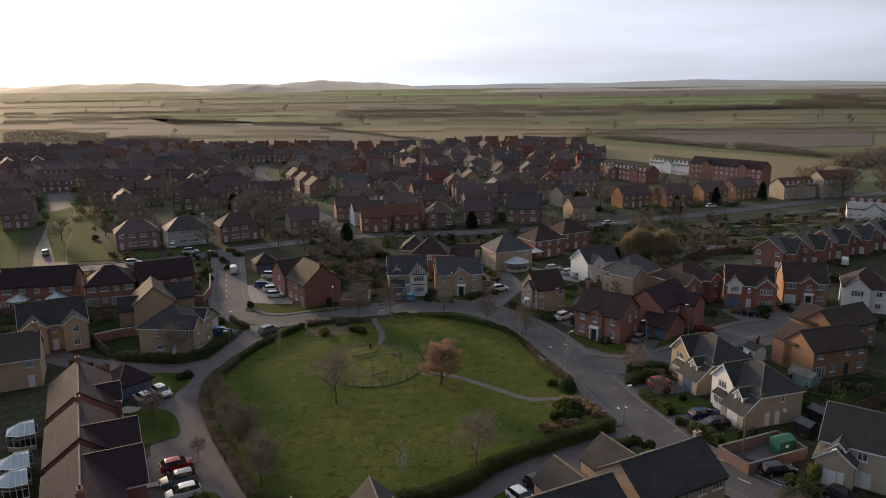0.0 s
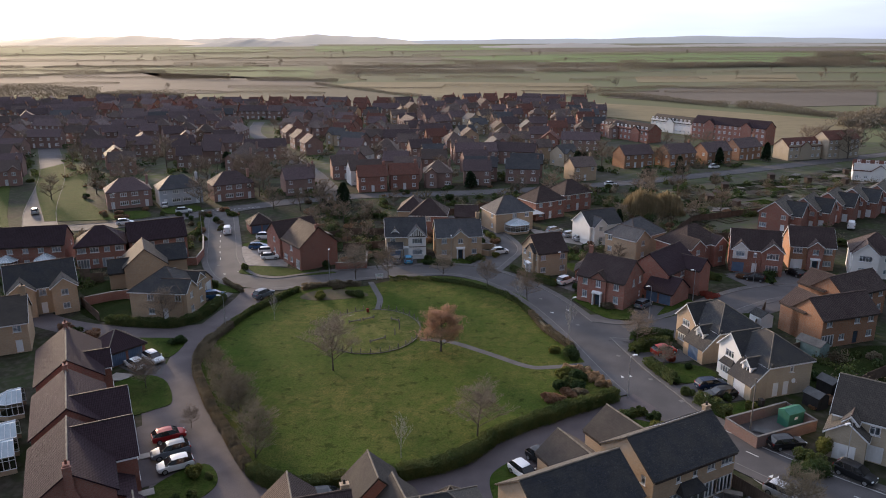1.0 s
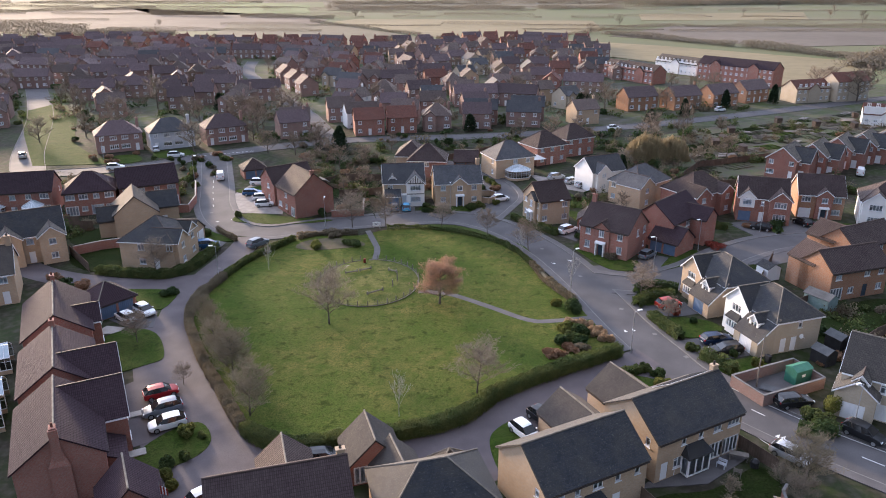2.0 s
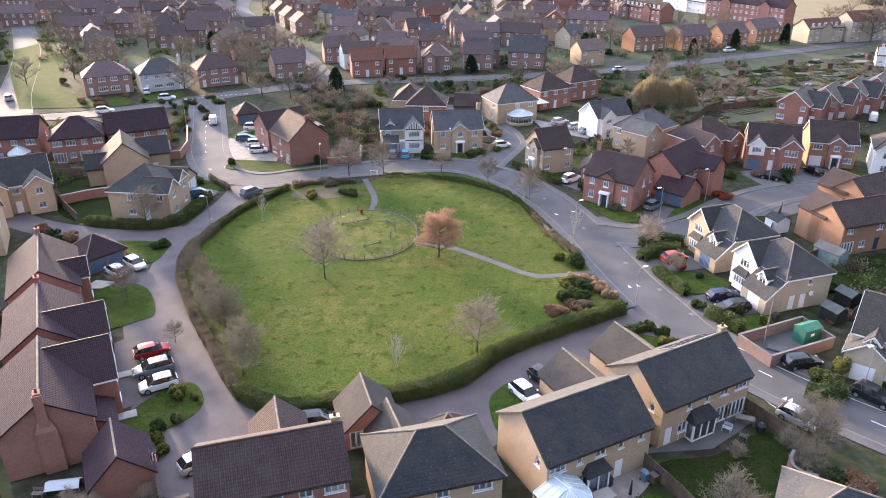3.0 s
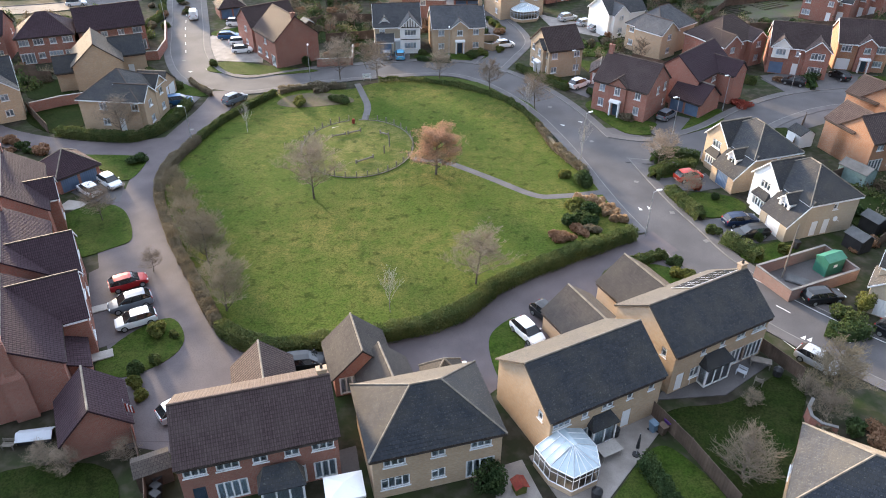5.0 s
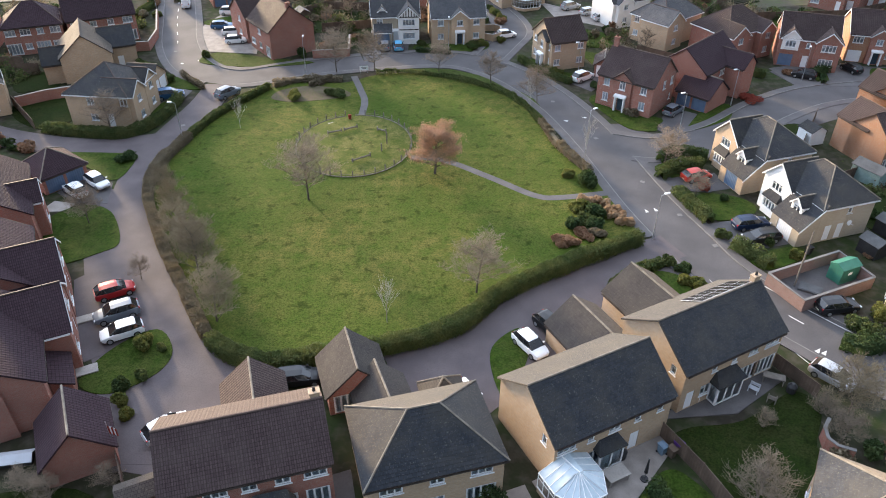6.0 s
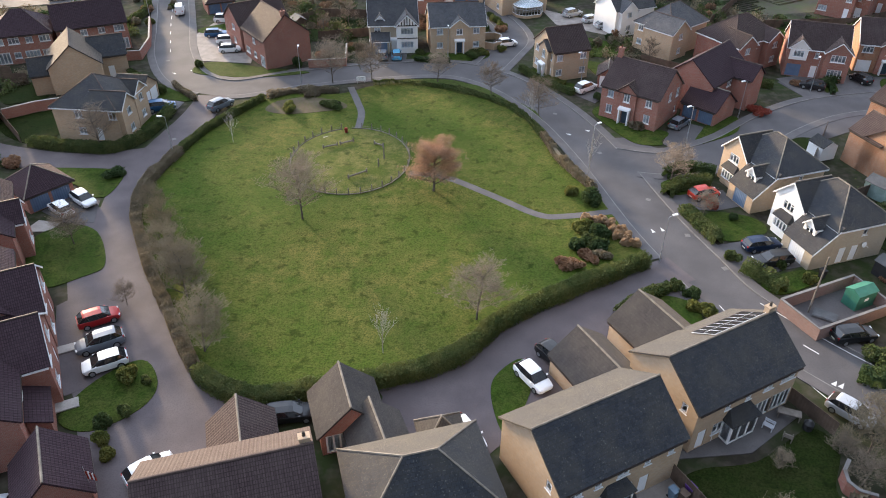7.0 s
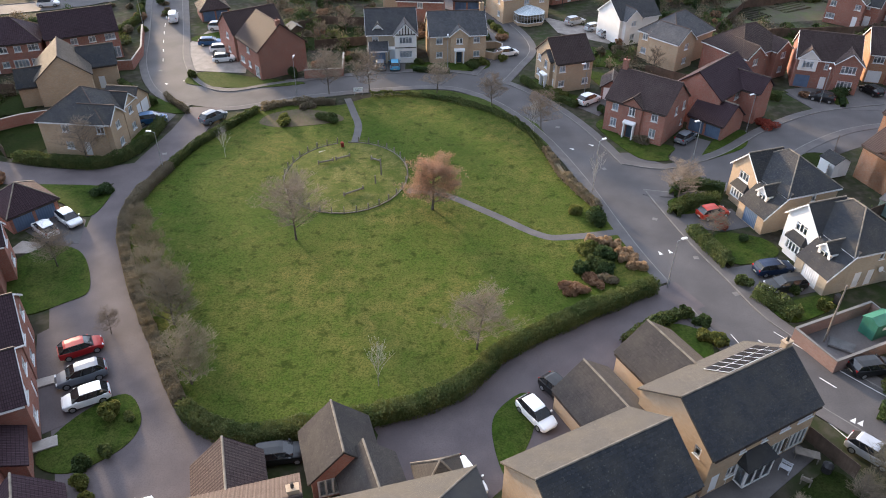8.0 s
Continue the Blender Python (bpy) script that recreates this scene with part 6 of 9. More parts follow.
        hl.box(1.80 * sx, s * 0.60 - 0.16, 0.60 * sz, 1.99 * sx, s * 0.60 + 0.13, 0.73 * sz)
        part("headlight", hl, LAMPW, v)
        tl = Geo()
        tl.box(-2.03 * sx, s * 0.64 - 0.1, 0.74 * sz, -1.90 * sx, s * 0.64 + 0.14, 0.95 * sz)
        part("tail_light", tl, LAMPR, v)
        mr = Geo()
        mr.box(0.74 * sx, s * 0.95 - 0.09, 0.96 * sz, 0.88 * sx, s * 0.95 + 0.09, 1.08 * sz)
        part("wing_mirror", mr, paint, v)
    for xx in (2.06, -2.05):
        pl = Geo()
        pl.box(xx * sx - 0.015, -0.26, 0.44 * sz, xx * sx + 0.015, 0.26, 0.55 * sz)
        part("plate", pl, PLATE, v)
    return v


CARS = {}


def car(x, y, ang, shape, colour):
    cols = {"white": ((0.72, 0.73, 0.74), 0.0), "red": ((0.30, 0.012, 0.014), 0.1), "grey": ((0.16, 0.18, 0.21), 0.5), "black": ((0.012, 0.013, 0.015), 0.2), "silver": ((0.42, 0.43, 0.45), 0.6), "blue": ((0.03, 0.09, 0.20), 0.3), "skyblue": ((0.10, 0.32, 0.50), 0.2), "navy": ((0.010, 0.022, 0.055), 0.3), "orangered": ((0.42, 0.03, 0.012), 0.1)}
    words = {"hatchback": "small hatchback car parked on hard ground", "estate": "estate car parked on the drive", "suv": "tall family car parked beside the road", "van": "panel van parked beside the road"}
    key = (shape, colour)
    m = pose(x, y, 0.03, 0, 0, ang)
    if key not in CARS:
        CARS[key] = build_car(shape, colour, cols[colour][0], colour.replace("skyblue", "pale blue").replace("navy", "dark blue").replace("orangered", "bright red") + " " + words[shape], cols[colour][1])
        CARS[key].matrix_basis = m
    else:
        copy_thing(CARS[key], m)


for c in ((-33.2, 68.6, 30, "hatchback", "red"), (-31.7, 65.0, 208, "suv", "grey"), (-30.2, 62.3, 208, "hatchback", "white"), (-45.6, 88.8, 140, "hatchback", "white"), (-43.7, 91.0, 320, "hatchback", "white"),
          (9.3, 60.7, -57, "hatchback", "white"), (11.6, 63.4, -54, "hatchback", "black"), (37.7, 81.9, 12, "estate", "navy"), (37.9, 79.0, 190, "estate", "black"), (-33.6, 119.2, 55, "suv", "grey"), (-42.6, 118.3, 20, "suv", "blue"),
          (24.6, 126.6, 40, "suv", "white"), (34.4, 93.2, 18, "hatchback", "orangered"), (13.1, 147.5, 20, "hatchback", "white"), (-22.1, 50.3, 40, "hatchback", "silver"), (-12.1, 56.2, 10, "estate", "black"), (36.5, 56.7, -48, "hatchback", "silver"), (3.1, 54.0, -58, "hatchback", "white"),
          (-42.9, 160.3, 5, "suv", "white"), (-42.5, 151.8, 10, "estate", "blue"), (-39.4, 148.4, 15, "estate", "white"), (-38.0, 143.6, 12, "hatchback", "white"), (-53.6, 165.5, 105, "van", "white"), (-9.8, 140.9, 95, "hatchback", "grey"), (-7.3, 141.0, 95, "hatchback", "skyblue"),
          (62.7, 128.2, 150, "hatchback", "black"), (72.2, 131.2, 110, "hatchback", "black"), (36.6, 113.6, 45, "hatchback", "grey"), (41.3, 66.6, 10, "estate", "black"), (46.0, 60.2, -52, "suv", "black"), (-82.9, 174.4, 15, "suv", "white"), (-72, 187.5, 20, "suv", "white"),
          (-80, 194.8, 110, "hatchback", "white"), (-113.3, 187, 115, "suv", "silver"), (100.4, 256.5, 25, "suv", "white"), (55, 224.5, 15, "hatchback", "white"), (28.0, 165.2, 30, "suv", "silver"), (31.5, 161.8, 30, "estate", "silver"), (33.5, 158.0, 20, "hatchback", "silver"), (104, 169, 60, "van", "white")):
    car(*c)

# ================= street lamps =================
def street_lamp(x, y, ang, h=6.0):
    lamp = root("street_lamp", pose(x, y, 0, 0, 0, ang), "slim grey steel street lamp at the kerb", "street lamp", "street lamps")
    g = Geo()
    g.bar((0, 0, 0), (0, 0, 1.2), 0.085, 8)
    part("base", g, STEEL, lamp)
    g = Geo()
    g.bar((0, 0, 1.2), (0, 0, h), 0.055, 8, 0.04)
    part("column", g, STEEL, lamp)
    g = Geo()
    g.bar((0, 0, h - 0.05), (0.5, 0, h + 0.12), 0.03, 6)
    part("arm", g, STEEL, lamp)
    g = Geo()
    g.box(0.42, -0.12, h + 0.06, 1.05, 0.12, h + 0.2)
    part("lantern", g, WHITE, lamp, "pale lantern head")


for q in ((25.4, 79.2, 20), (21.2, 101.5, 30), (-36.2, 103.2, 180), (-22.7, 129.4, 90), (45.6, 61.5, 200), (46.5, 116.5, 200), (24.0, 128.0, 200), (62.0, 127.0, 230), (-59.5, 164.0, 0), (-90.5, 185, 0), (2.0, 141.2, 270), (36, 107.5, 200)):
    street_lamp(*q)


# ================= the village beyond =================
PLAIN[0] = True
def far_house(seed, w, d, kind, wall, tile, up, down, label, extra=None, eave=5.0, stack=True, distant=False):
    h = root("house", pose(0, 0, 0), label, "house", "village houses")
    ops = {"front": two(w, up, down)}
    if distant:
        ops.update({"back": two(w, up[::-1], "b" + down[1:]), "left": two(d, "-w", "w-"), "right": two(d, "w-", "-w")})
    block(h, 0, 0, 0, w, d, eave, kind, wall, tile, ops)
    if extra:
        block(h, extra, -d / 2 + 0.6, 0, 3.4, 3.2, eave, "cross", wall, tile, {"front": two(3.4, "w", "w")})
    if stack:
        chimney(h, w / 2 - 0.6, 0, eave + d * 0.39 * (1 if kind == "gable" else 0.8), wall, 0.9)
    return join_windows(h) if distant else h


def join_windows(h):
    """Windows and doors too far off to tell apart become one part of the house."""
    V, F, M, mats = [], [], [], []
    for ch in list(h.children):
        if ch.name.split(".")[0] in ("window", "patio_door", "door", "garage_door"):
            me, base = ch.data, len(V)
            V += [tuple(ch.matrix_basis @ v.co) for v in me.vertices]
            for q in me.polygons:
                mat = me.materials[q.material_index]
                if mat not in mats:
                    mats.append(mat)
                F.append([base + k for k in q.vertices])
                M.append(mats.index(mat))
            bpy.data.objects.remove(ch)
    me = bpy.data.meshes.new("glazing")
    me.from_pydata(V, [], F)
    for mat in mats:
        me.materials.append(mat)
    me.polygons.foreach_set("material_index", M)
    ob = part("glazing", me, None, h, "white-framed windows and doors")
    ob["kind"] = "stuff"
    return h


KINDS = [
    dict(zip(("seed", "w", "d", "kind", "wall", "tile", "up", "down", "label", "extra"), (1, 12, 8, "hip", PALERED, HAZEPLUM, "wbbw", "dBBd", "semi-detached red brick houses under one hipped roof"))),
    dict(zip(("seed", "w", "d", "kind", "wall", "tile", "up", "down", "label", "extra"), (2, 12, 8, "hip", GREYREND, HAZESLATE, "wbbw", "dBBd", "semi-detached grey rendered houses under one hipped roof"))),
    dict(zip(("seed", "w", "d", "kind", "wall", "tile", "up", "down", "label", "extra"), (3, 9, 7.5, "gable", MUTED, HAZEPLUM, "w-w", "bdb", "red brick house with a plum tiled roof"))),
    dict(zip(("seed", "w", "d", "kind", "wall", "tile", "up", "down", "label", "extra"), (4, 9, 7.5, "gable", PALERED, HAZEBROWN, "www", "bdb", "red brick house with a brown tiled roof", 2.4))),
    dict(zip(("seed", "w", "d", "kind", "wall", "tile", "up", "down", "label", "extra"), (5, 8.5, 7, "gable", BUFF, HAZEBROWN, "w-w", "bd-", "buff brick house with a brown roof"))),
    dict(zip(("seed", "w", "d", "kind", "wall", "tile", "up", "down", "label", "extra"), (6, 8.5, 7, "gable", STONE, HAZESLATE, "ww", "bd", "pale brick house with a slate roof", -2.0))),
    dict(zip(("seed", "w", "d", "kind", "wall", "tile", "up", "down", "label", "extra"), (7, 16, 7.5, "gable", MUTED, HAZEPLUM, "wwwww", "bdbdb", "short red brick terrace with a plum roof"))),
    dict(zip(("seed", "w", "d", "kind", "wall", "tile", "up", "down", "label", "extra"), (8, 9, 8, "hip", MUTED, HAZEBROWN, "w-w", "b-b", "red brick house with a hipped brown roof", -2.2))),
    dict(zip(("seed", "w", "d", "kind", "wall", "tile", "up", "down", "label", "extra"), (9, 11, 7, "gable", RENDER, HAZEBROWN, "ww", "bdb", "white rendered house with a brown roof"))),
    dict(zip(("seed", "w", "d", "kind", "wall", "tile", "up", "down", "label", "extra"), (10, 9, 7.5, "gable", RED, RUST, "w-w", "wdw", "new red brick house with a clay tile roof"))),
    dict(zip(("seed", "w", "d", "kind", "wall", "tile", "up", "down", "label", "extra"), (11, 12.5, 8, "gable", ORANGE, HAZEPLUM, "wwww", "bddb", "semi-detached orange brick houses with a plum roof"))),
    dict(zip(("seed", "w", "d", "kind", "wall", "tile", "up", "down", "label", "extra"), (12, 11, 7.5, "gable", MUTED, HAZESLATE, "www", "bdb", "red brick house with a dark roof"))),
]
NEARER = [far_house(**q) for q in KINDS]
FAR = [far_house(distant=True, **q) for q in KINDS]
PLACED, USED = [], set()


def far(k, x, y, ang):
    kind = (NEARER if y < 262 else FAR)[k]
    if k + (20 if y < 262 else 0) in USED:
        copy_thing(kind, pose(x, y, 0, 0, 0, ang))
    else:
        kind.matrix_basis = pose(x, y, 0, 0, 0, ang)
        USED.add(k + (20 if y < 262 else 0))
    PLACED.append((x, y))


for q in ((0, -91.3, 197.4, 27), (1, -78.1, 201.5, 30), (0, -64.3, 207.5, 30), (2, -45.5, 215, 25), (9, -22.6, 219, 12), (9, -12.6, 222.5, 9), (8, -26, 231, 20), (3, -34, 240, 15),
          (7, -1.5, 226, 3), (2, 11.5, 229, 0), (11, 27, 232, -8), (4, 47, 236, 20),
          (10, 71.5, 261.8, 20),
          (10, 88.2, 263.9, 24),
          (10, 103.5, 268.7, 26),
          (10, 119.4, 279.2, 28),
          (11, 13.2, 236.1, -5),
          (11, 29.3, 242.1, -6),
          (3, -45.4, 219.9, 10),
          (5, 46.3, 265.3, 40),
          (4, 38.5, 279.5, 20),
          (8, -31.4, 259.4, 60),
          (2, -33.2, 249.2, -30),
          (3, -3.1, 252.6, 5),
          (5, 10.3, 328.3, 30),
          (3, 24.4, 297.5, -20),
          (6, -71.0, 281.5, 18),
          (3, 7.9, 280.2, 5),
          (2, -69.9, 328.4, -65),
          (2, -62.3, 310.3, -65),
          (2, -54.8, 293.9, -65),
          (3, -14.3, 295.3, -10),
          (3, -30.1, 311.7, -10),
          (6, -135.7, 282.7, 12),
          (6, -124.9, 289.7, 12),
          (2, -106.2, 282.1, 15),
          (2, -95.0, 262.3, 15),
          (6, -177.4, 314.6, 8),
          ):
    far(*q)
STREETS = [[(-63, 192), (-30, 208), (48, 224), (186, 290)], [(-32, 207), (-46, 247), (-70, 303), (-95, 360), (-105, 410)], [(-104, 172), (-136, 240), (-185, 330)], [(60, 230), (75, 280), (66, 330)]]


def near_street(x, y, gap):
    p = Vector((x, y))
    for line in STREETS:
        for a, b in zip(line, line[1:]):
            a, b = Vector(a), Vector(b)
            t = max(0.0, min(1.0, (p - a).dot(b - a) / (b - a).length_squared))
            if (a + (b - a) * t - p).length < gap:
                return True
    return False


rf = random.Random(12)
yy, step = 236.0, 0
while yy < 505:
    x = -0.66 * yy + rf.uniform(0, 8) - 6
    right = 95 if yy > 330 else 60
    while x < min(right, 0.24 * yy):
        wob = 14 * math.sin(x * 0.021 + yy * 0.013) + 8 * math.sin(x * 0.05)
        px, py = x, yy + wob
        if not near_street(px, py, 10.5) and all((px - a) ** 2 + (py - b) ** 2 > 120 for a, b in PLACED) and rf.random() < 0.93:
            ang = math.degrees(math.atan(14 * 0.021 * math.cos(x * 0.021 + yy * 0.013) + 0.4 * math.cos(x * 0.05))) + rf.choice((0, 0, 0, 180, 90, -8, 9)) + rf.uniform(-5, 5)
            if py > 430:
                k = rf.choice((9, 9, 2, 3, 10, 6))
            elif px < -60:
                k = rf.choice((2, 3, 6, 6, 0, 7, 2, 3, 11))
            else:
                k = rf.choice((2, 3, 4, 5, 6, 7, 11, 9, 2))
            far(k, px, py, ang)
        x += rf.uniform(12.5, 17.0)
    yy += 15.5 if step % 2 == 0 else 22.0
    step += 1

for k in range(12):      # kinds that no plot took
    for n, kind in ((20, NEARER[k]), (0, FAR[k])):
        if k + n not in USED:
            for ch in list(kind.children_recursive):
                bpy.data.objects.remove(ch)
            bpy.data.objects.remove(kind)

# taller terraces by the far field
def long_terrace(x, y, ang, n, wall, tile, label, eave=7.6):
    w = n * 5.2
    h = root("terrace", pose(x, y, 0, 0, 0, ang), label, "terrace", "village terraces")
    ops = [(k, px, z) for z in (1.0, 3.7, 6.1) for k, px, _ in row_of(w, "w" * (2 * n), 0)]
    block(h, 0, 0, 0, w, 8.5, eave, "gable", wall, tile, {"front": ops}, pitch=0.7)
    for i in range(max(1, n // 3)):
        block(h, -w / 2 + (i + 0.5) * w / max(1, n // 3), -3.4, 0, 5.0, 2.6, eave, "cross", wall, tile, {}, pitch=0.8)


long_terrace(133.6, 327.6, -51, 7, RED, PLUM, "long three-storey red brick terrace with a plum roof", 7.6)
long_terrace(118.3, 361.5, -59, 5, RENDER, SLATE, "white rendered terrace with a slate roof", 5.2)
long_terrace(88.8, 336.8, -59, 6, RED, BROWN, "red brick terrace with a brown roof", 5.2)
long_terrace(141.3, 279.5, 17, 3, STONE, RUST, "pale brick terrace with a red tiled roof", 5.2)
long_terrace(158.1, 282.7, 18, 3, STONE, RUST, "tall pale brick block with a red tiled roof", 7.6)
long_terrace(147.1, 232.7, -26, 3, RENDER, RUST, "long white building with a red roof behind a brick wall", 3.6)

# allotments and open ground beside the main road
ALLOT = surface("allotment_soil", (0.060, 0.050, 0.034), (0.060, 0.078, 0.024), rough=0.95, scale=0.2, fine=0.7, c=(0.075, 0.064, 0.05), third=0.7, bump=0.4, dist=0.1)
sheet("allotment_ground", [(60, 165), (62, 212), (100, 236), (150, 258), (165, 225), (130, 190), (95, 172)], 0.0, ALLOT, "allotment plots with grass paths and dug beds", "ground")
ra = random.Random(4)
PLOT = surface("dry_dug_earth", (0.085, 0.070, 0.052), (0.12, 0.10, 0.075), rough=0.95, scale=0.4, fine=3, bump=0.4)
for i in range(26):
    x = ra.uniform(64, 150)
    y = 178 + (x - 64) * 0.62 + ra.uniform(0, 30)
    g = Geo()
    if i % 3 == 0:
        g.box(-1.0, -0.8, 0, 1.0, 0.8, 1.8)
        g.face([(-1.15, -0.95, 1.75), (1.15, -0.95, 1.75), (1.15, 0.95, 2.2), (-1.15, 0.95, 2.2)])
        g.face([(1.15, -0.95, 1.70), (-1.15, -0.95, 1.70), (-1.15, 0.95, 2.1), (1.15, 0.95, 2.1)])
        single("garden_shed", g, FENCE, "small wooden allotment shed", "shed", "allotment sheds", m=pose(x, y, 0, 0, 0, ra.uniform(0, 90)))
    else:
        g.box(-2.2, -0.9, 0, 2.2, 0.9, 0.28)
        g.box(-2.3, -1.0, 0, 2.3, -0.9, 0.34)
        g.box(-2.3, 0.9, 0, 2.3, 1.0, 0.34)
        single("raised_bed", g, TIMBER, "raised timber bed of dug soil on the allotment", "garden bed", "allotment beds", m=pose(x, y, 0, 0, 0, ra.uniform(-20, 50)))

for i in range(64):
    u, v = i % 8, i // 8
    x, y = 66 + u * 11.0 + v * 1.5 + ra.uniform(-2, 2), 170 + u * 6.2 + v * 6.0 + ra.uniform(-1.5, 1.5)
    g = Geo()
    wd, dp = ra.uniform(3.0, 4.6), ra.uniform(1.8, 2.6)
    g.box(-wd, -dp, 0, wd, dp, 0.10)
    for k in range(4):
        g.box(-wd * 0.95, -dp + 0.2 + k * dp * 0.48, 0.10, wd * 0.95, -dp + 0.55 + k * dp * 0.48, 0.24)
    single("allotment_plot", g, ra.choice((ALLOT, SOIL, ALLOT, LAWN, SHADYLAWN, SOIL, PLOT)), "dug allotment plot with low planted rows", "allotment plot", "allotment plots", m=pose(x, y, 0.0, 0, 0, 28 + ra.uniform(-4, 4)))

# trees and hedges among the houses
TREE_F = bare_tree("bare_tree", 91, 8.5, "leafless tree among the village houses", kids=(9, 7, 6), spread=0.85, trunk=0.2, twig=0.04, group="village trees")
TREE_F.matrix_basis = pose(-57, 226, 0)
TREE_G = bare_tree("bare_tree", 92, 8.0, "leafless bushy tree among the village houses", kids=(11, 8, 6), spread=1.0, trunk=0.22, twig=0.045, clear=0.12, group="village trees")
TREE_G.matrix_basis = pose(-62, 237, 0)
rt = random.Random(8)
for i in range(260):
    y = rt.uniform(190, 500)
    x = rt.uniform(-0.62, 0.40 if y < 330 else 0.2) * y
    if near_street(x, y, 6) or any((x - a) ** 2 + (y - b) ** 2 < 45 for a, b in PLACED):
        continue
    s = rt.uniform(0.55, 1.1)
    copy_thing(rt.choice((TREE_F, TREE_G)), pose(x, y, 0, 0, 0, rt.uniform(0, 360)) @ Matrix.Diagonal((s, s, s * rt.uniform(0.85, 1.1), 1)))
for x, y, s in ((-58, 222, 1.35), (-48, 232, 1.3), (-66, 232, 1.2), (-54, 240, 1.3), (-101, 222, 1.3), (-118, 205, 0.9), (-108, 213, 0.9), (-104, 262, 1.4), (40, 205, 0.9), (33, 208, 0.9), (52, 252, 1.2), (60, 262, 1.2), (24, 213, 0.7), (-14, 196, 0.6),
                (-30, 182, 0.8), (-26, 176, 0.7), (-20, 180, 0.6), (-33, 170, 0.7), (-18, 160, 0.55), (-22, 153, 0.5), (-48, 192, 0.8), (-40, 190, 0.8), (-35, 195, 0.7), (66, 176, 0.7), (77, 186, 0.8), (47, 176, 0.6), (60, 150, 0.55), (38, 140, 0.5), (150, 288, 1.4), (160, 276, 1.5), (172, 292, 1.5), (162, 300, 1.3), (180, 280, 1.4), (190, 300, 1.6)):
    copy_thing(TREE_G, pose(x, y, 0, 0, 0, x * 7) @ Matrix.Diagonal((s, s, s, 1)))
# golden willow, conifers
def willow(x, y, w, d, h, seed):
    """A broad willow: limbs fanning to a dome, hung all over with long thin golden shoots."""
    rnd = np.random.RandomState(seed)
    t = root("willow_tree", pose(x, y, 0), "broad golden-twigged willow beside the gardens", "tree")
    wood, _ = grow(seed, h, kids=(12, 4), spread=1.0, trunk=0.3, twig=0.05, clear=0.1, up=0.8)
    part("trunk", mesh_from("trunk", *tubes(wood, 5), BARK), None, t)
    n = 9000
    a, e = rnd.uniform(0, 6.283, n), np.arcsin(rnd.uniform(0.05, 1, n))
    lump = 1 + 0.12 * np.sin(a * 3 + seed) + 0.10 * np.sin(a * 7 + e * 5)
    rr = lump * rnd.uniform(0.55, 1.0, n) ** 0.5
    p = np.column_stack([np.cos(a) * np.cos(e) * rr * w, np.sin(a) * np.cos(e) * rr * d, np.sin(e) * rr * h])
    p[:, 2] = np.maximum(p[:, 2], 0.5)
    ln = np.minimum(rnd.uniform(0.9, 2.6, n), p[:, 2])
    side = rnd.normal(0, 1, (n, 3)) * (0.035, 0.035, 0)
    out = np.column_stack([np.cos(a), np.sin(a), np.zeros(n)]) * (ln * 0.16)[:, None]
    q = p + out
    q[:, 2] -= ln
    v = np.stack([p - side, p + side, q + side * 0.6, q - side * 0.6], 1).reshape(-1, 3)
    part("crown", mesh_from("crown", v.tolist(), np.arange(4 * n).reshape(-1, 4).tolist(), WILLOW), None, t)


willow(54.6, 184.5, 6.0, 4.5, 6.6, 97)
willow(61.5, 186.0, 5.2, 4.5, 5.6, 98)


def conifer(x, y, h, r, seed):
    rnd = np.random.RandomState(seed)
    n = 1400
    t = rnd.uniform(0, 1, n) ** 0.8
    a = rnd.uniform(0, 6.283, n)
    rad = r * (1 - t) ** 0.45 * rnd.uniform(0.6, 1.1, n) * (1 + 0.25 * np.sin(a * 3 + seed))
    c = np.column_stack([np.cos(a) * rad, np.sin(a) * rad, 0.3 + t * h])
    t_ = root("conifer", pose(x, y, 0), "dark evergreen conifer in a garden", "tree", "conifers")
    part("foliage", leaf_mesh("foliage", c, 0.28, CONIFER, rnd), None, t_)
    g = Geo()
    g.bar((0, 0, 0), (0, 0, h * 0.8), 0.18, 6, 0.05)
    part("trunk", g, BARK, t_)


for i, q in enumerate(((-28.5, 196, 6.5, 2.2), (49, 252, 7, 2.0), (52, 258, 6, 1.8), (9, 222, 5, 2.0), (84, 246, 6, 1.6), (104, 262, 6.5, 1.7), (126, 272, 7, 1.8), (70, 236, 4, 1.8), (38.5, 172, 4, 1.2), (45, 170, 4.5, 1.1), (-80, 258, 6, 2.0))):
    conifer(*q, 30 + i)

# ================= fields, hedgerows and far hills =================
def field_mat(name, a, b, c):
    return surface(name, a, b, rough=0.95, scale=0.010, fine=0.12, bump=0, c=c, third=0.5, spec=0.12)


# field and hedgerow colours kept pale: distance haze is put into them
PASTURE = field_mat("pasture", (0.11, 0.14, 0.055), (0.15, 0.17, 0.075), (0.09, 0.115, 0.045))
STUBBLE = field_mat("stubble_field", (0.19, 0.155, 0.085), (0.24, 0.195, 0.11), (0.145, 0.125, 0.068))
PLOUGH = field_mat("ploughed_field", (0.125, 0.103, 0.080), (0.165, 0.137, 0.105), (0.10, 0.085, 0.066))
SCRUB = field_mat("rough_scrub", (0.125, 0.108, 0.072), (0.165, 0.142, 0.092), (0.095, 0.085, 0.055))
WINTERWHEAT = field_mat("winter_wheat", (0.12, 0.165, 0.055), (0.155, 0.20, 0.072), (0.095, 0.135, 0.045))
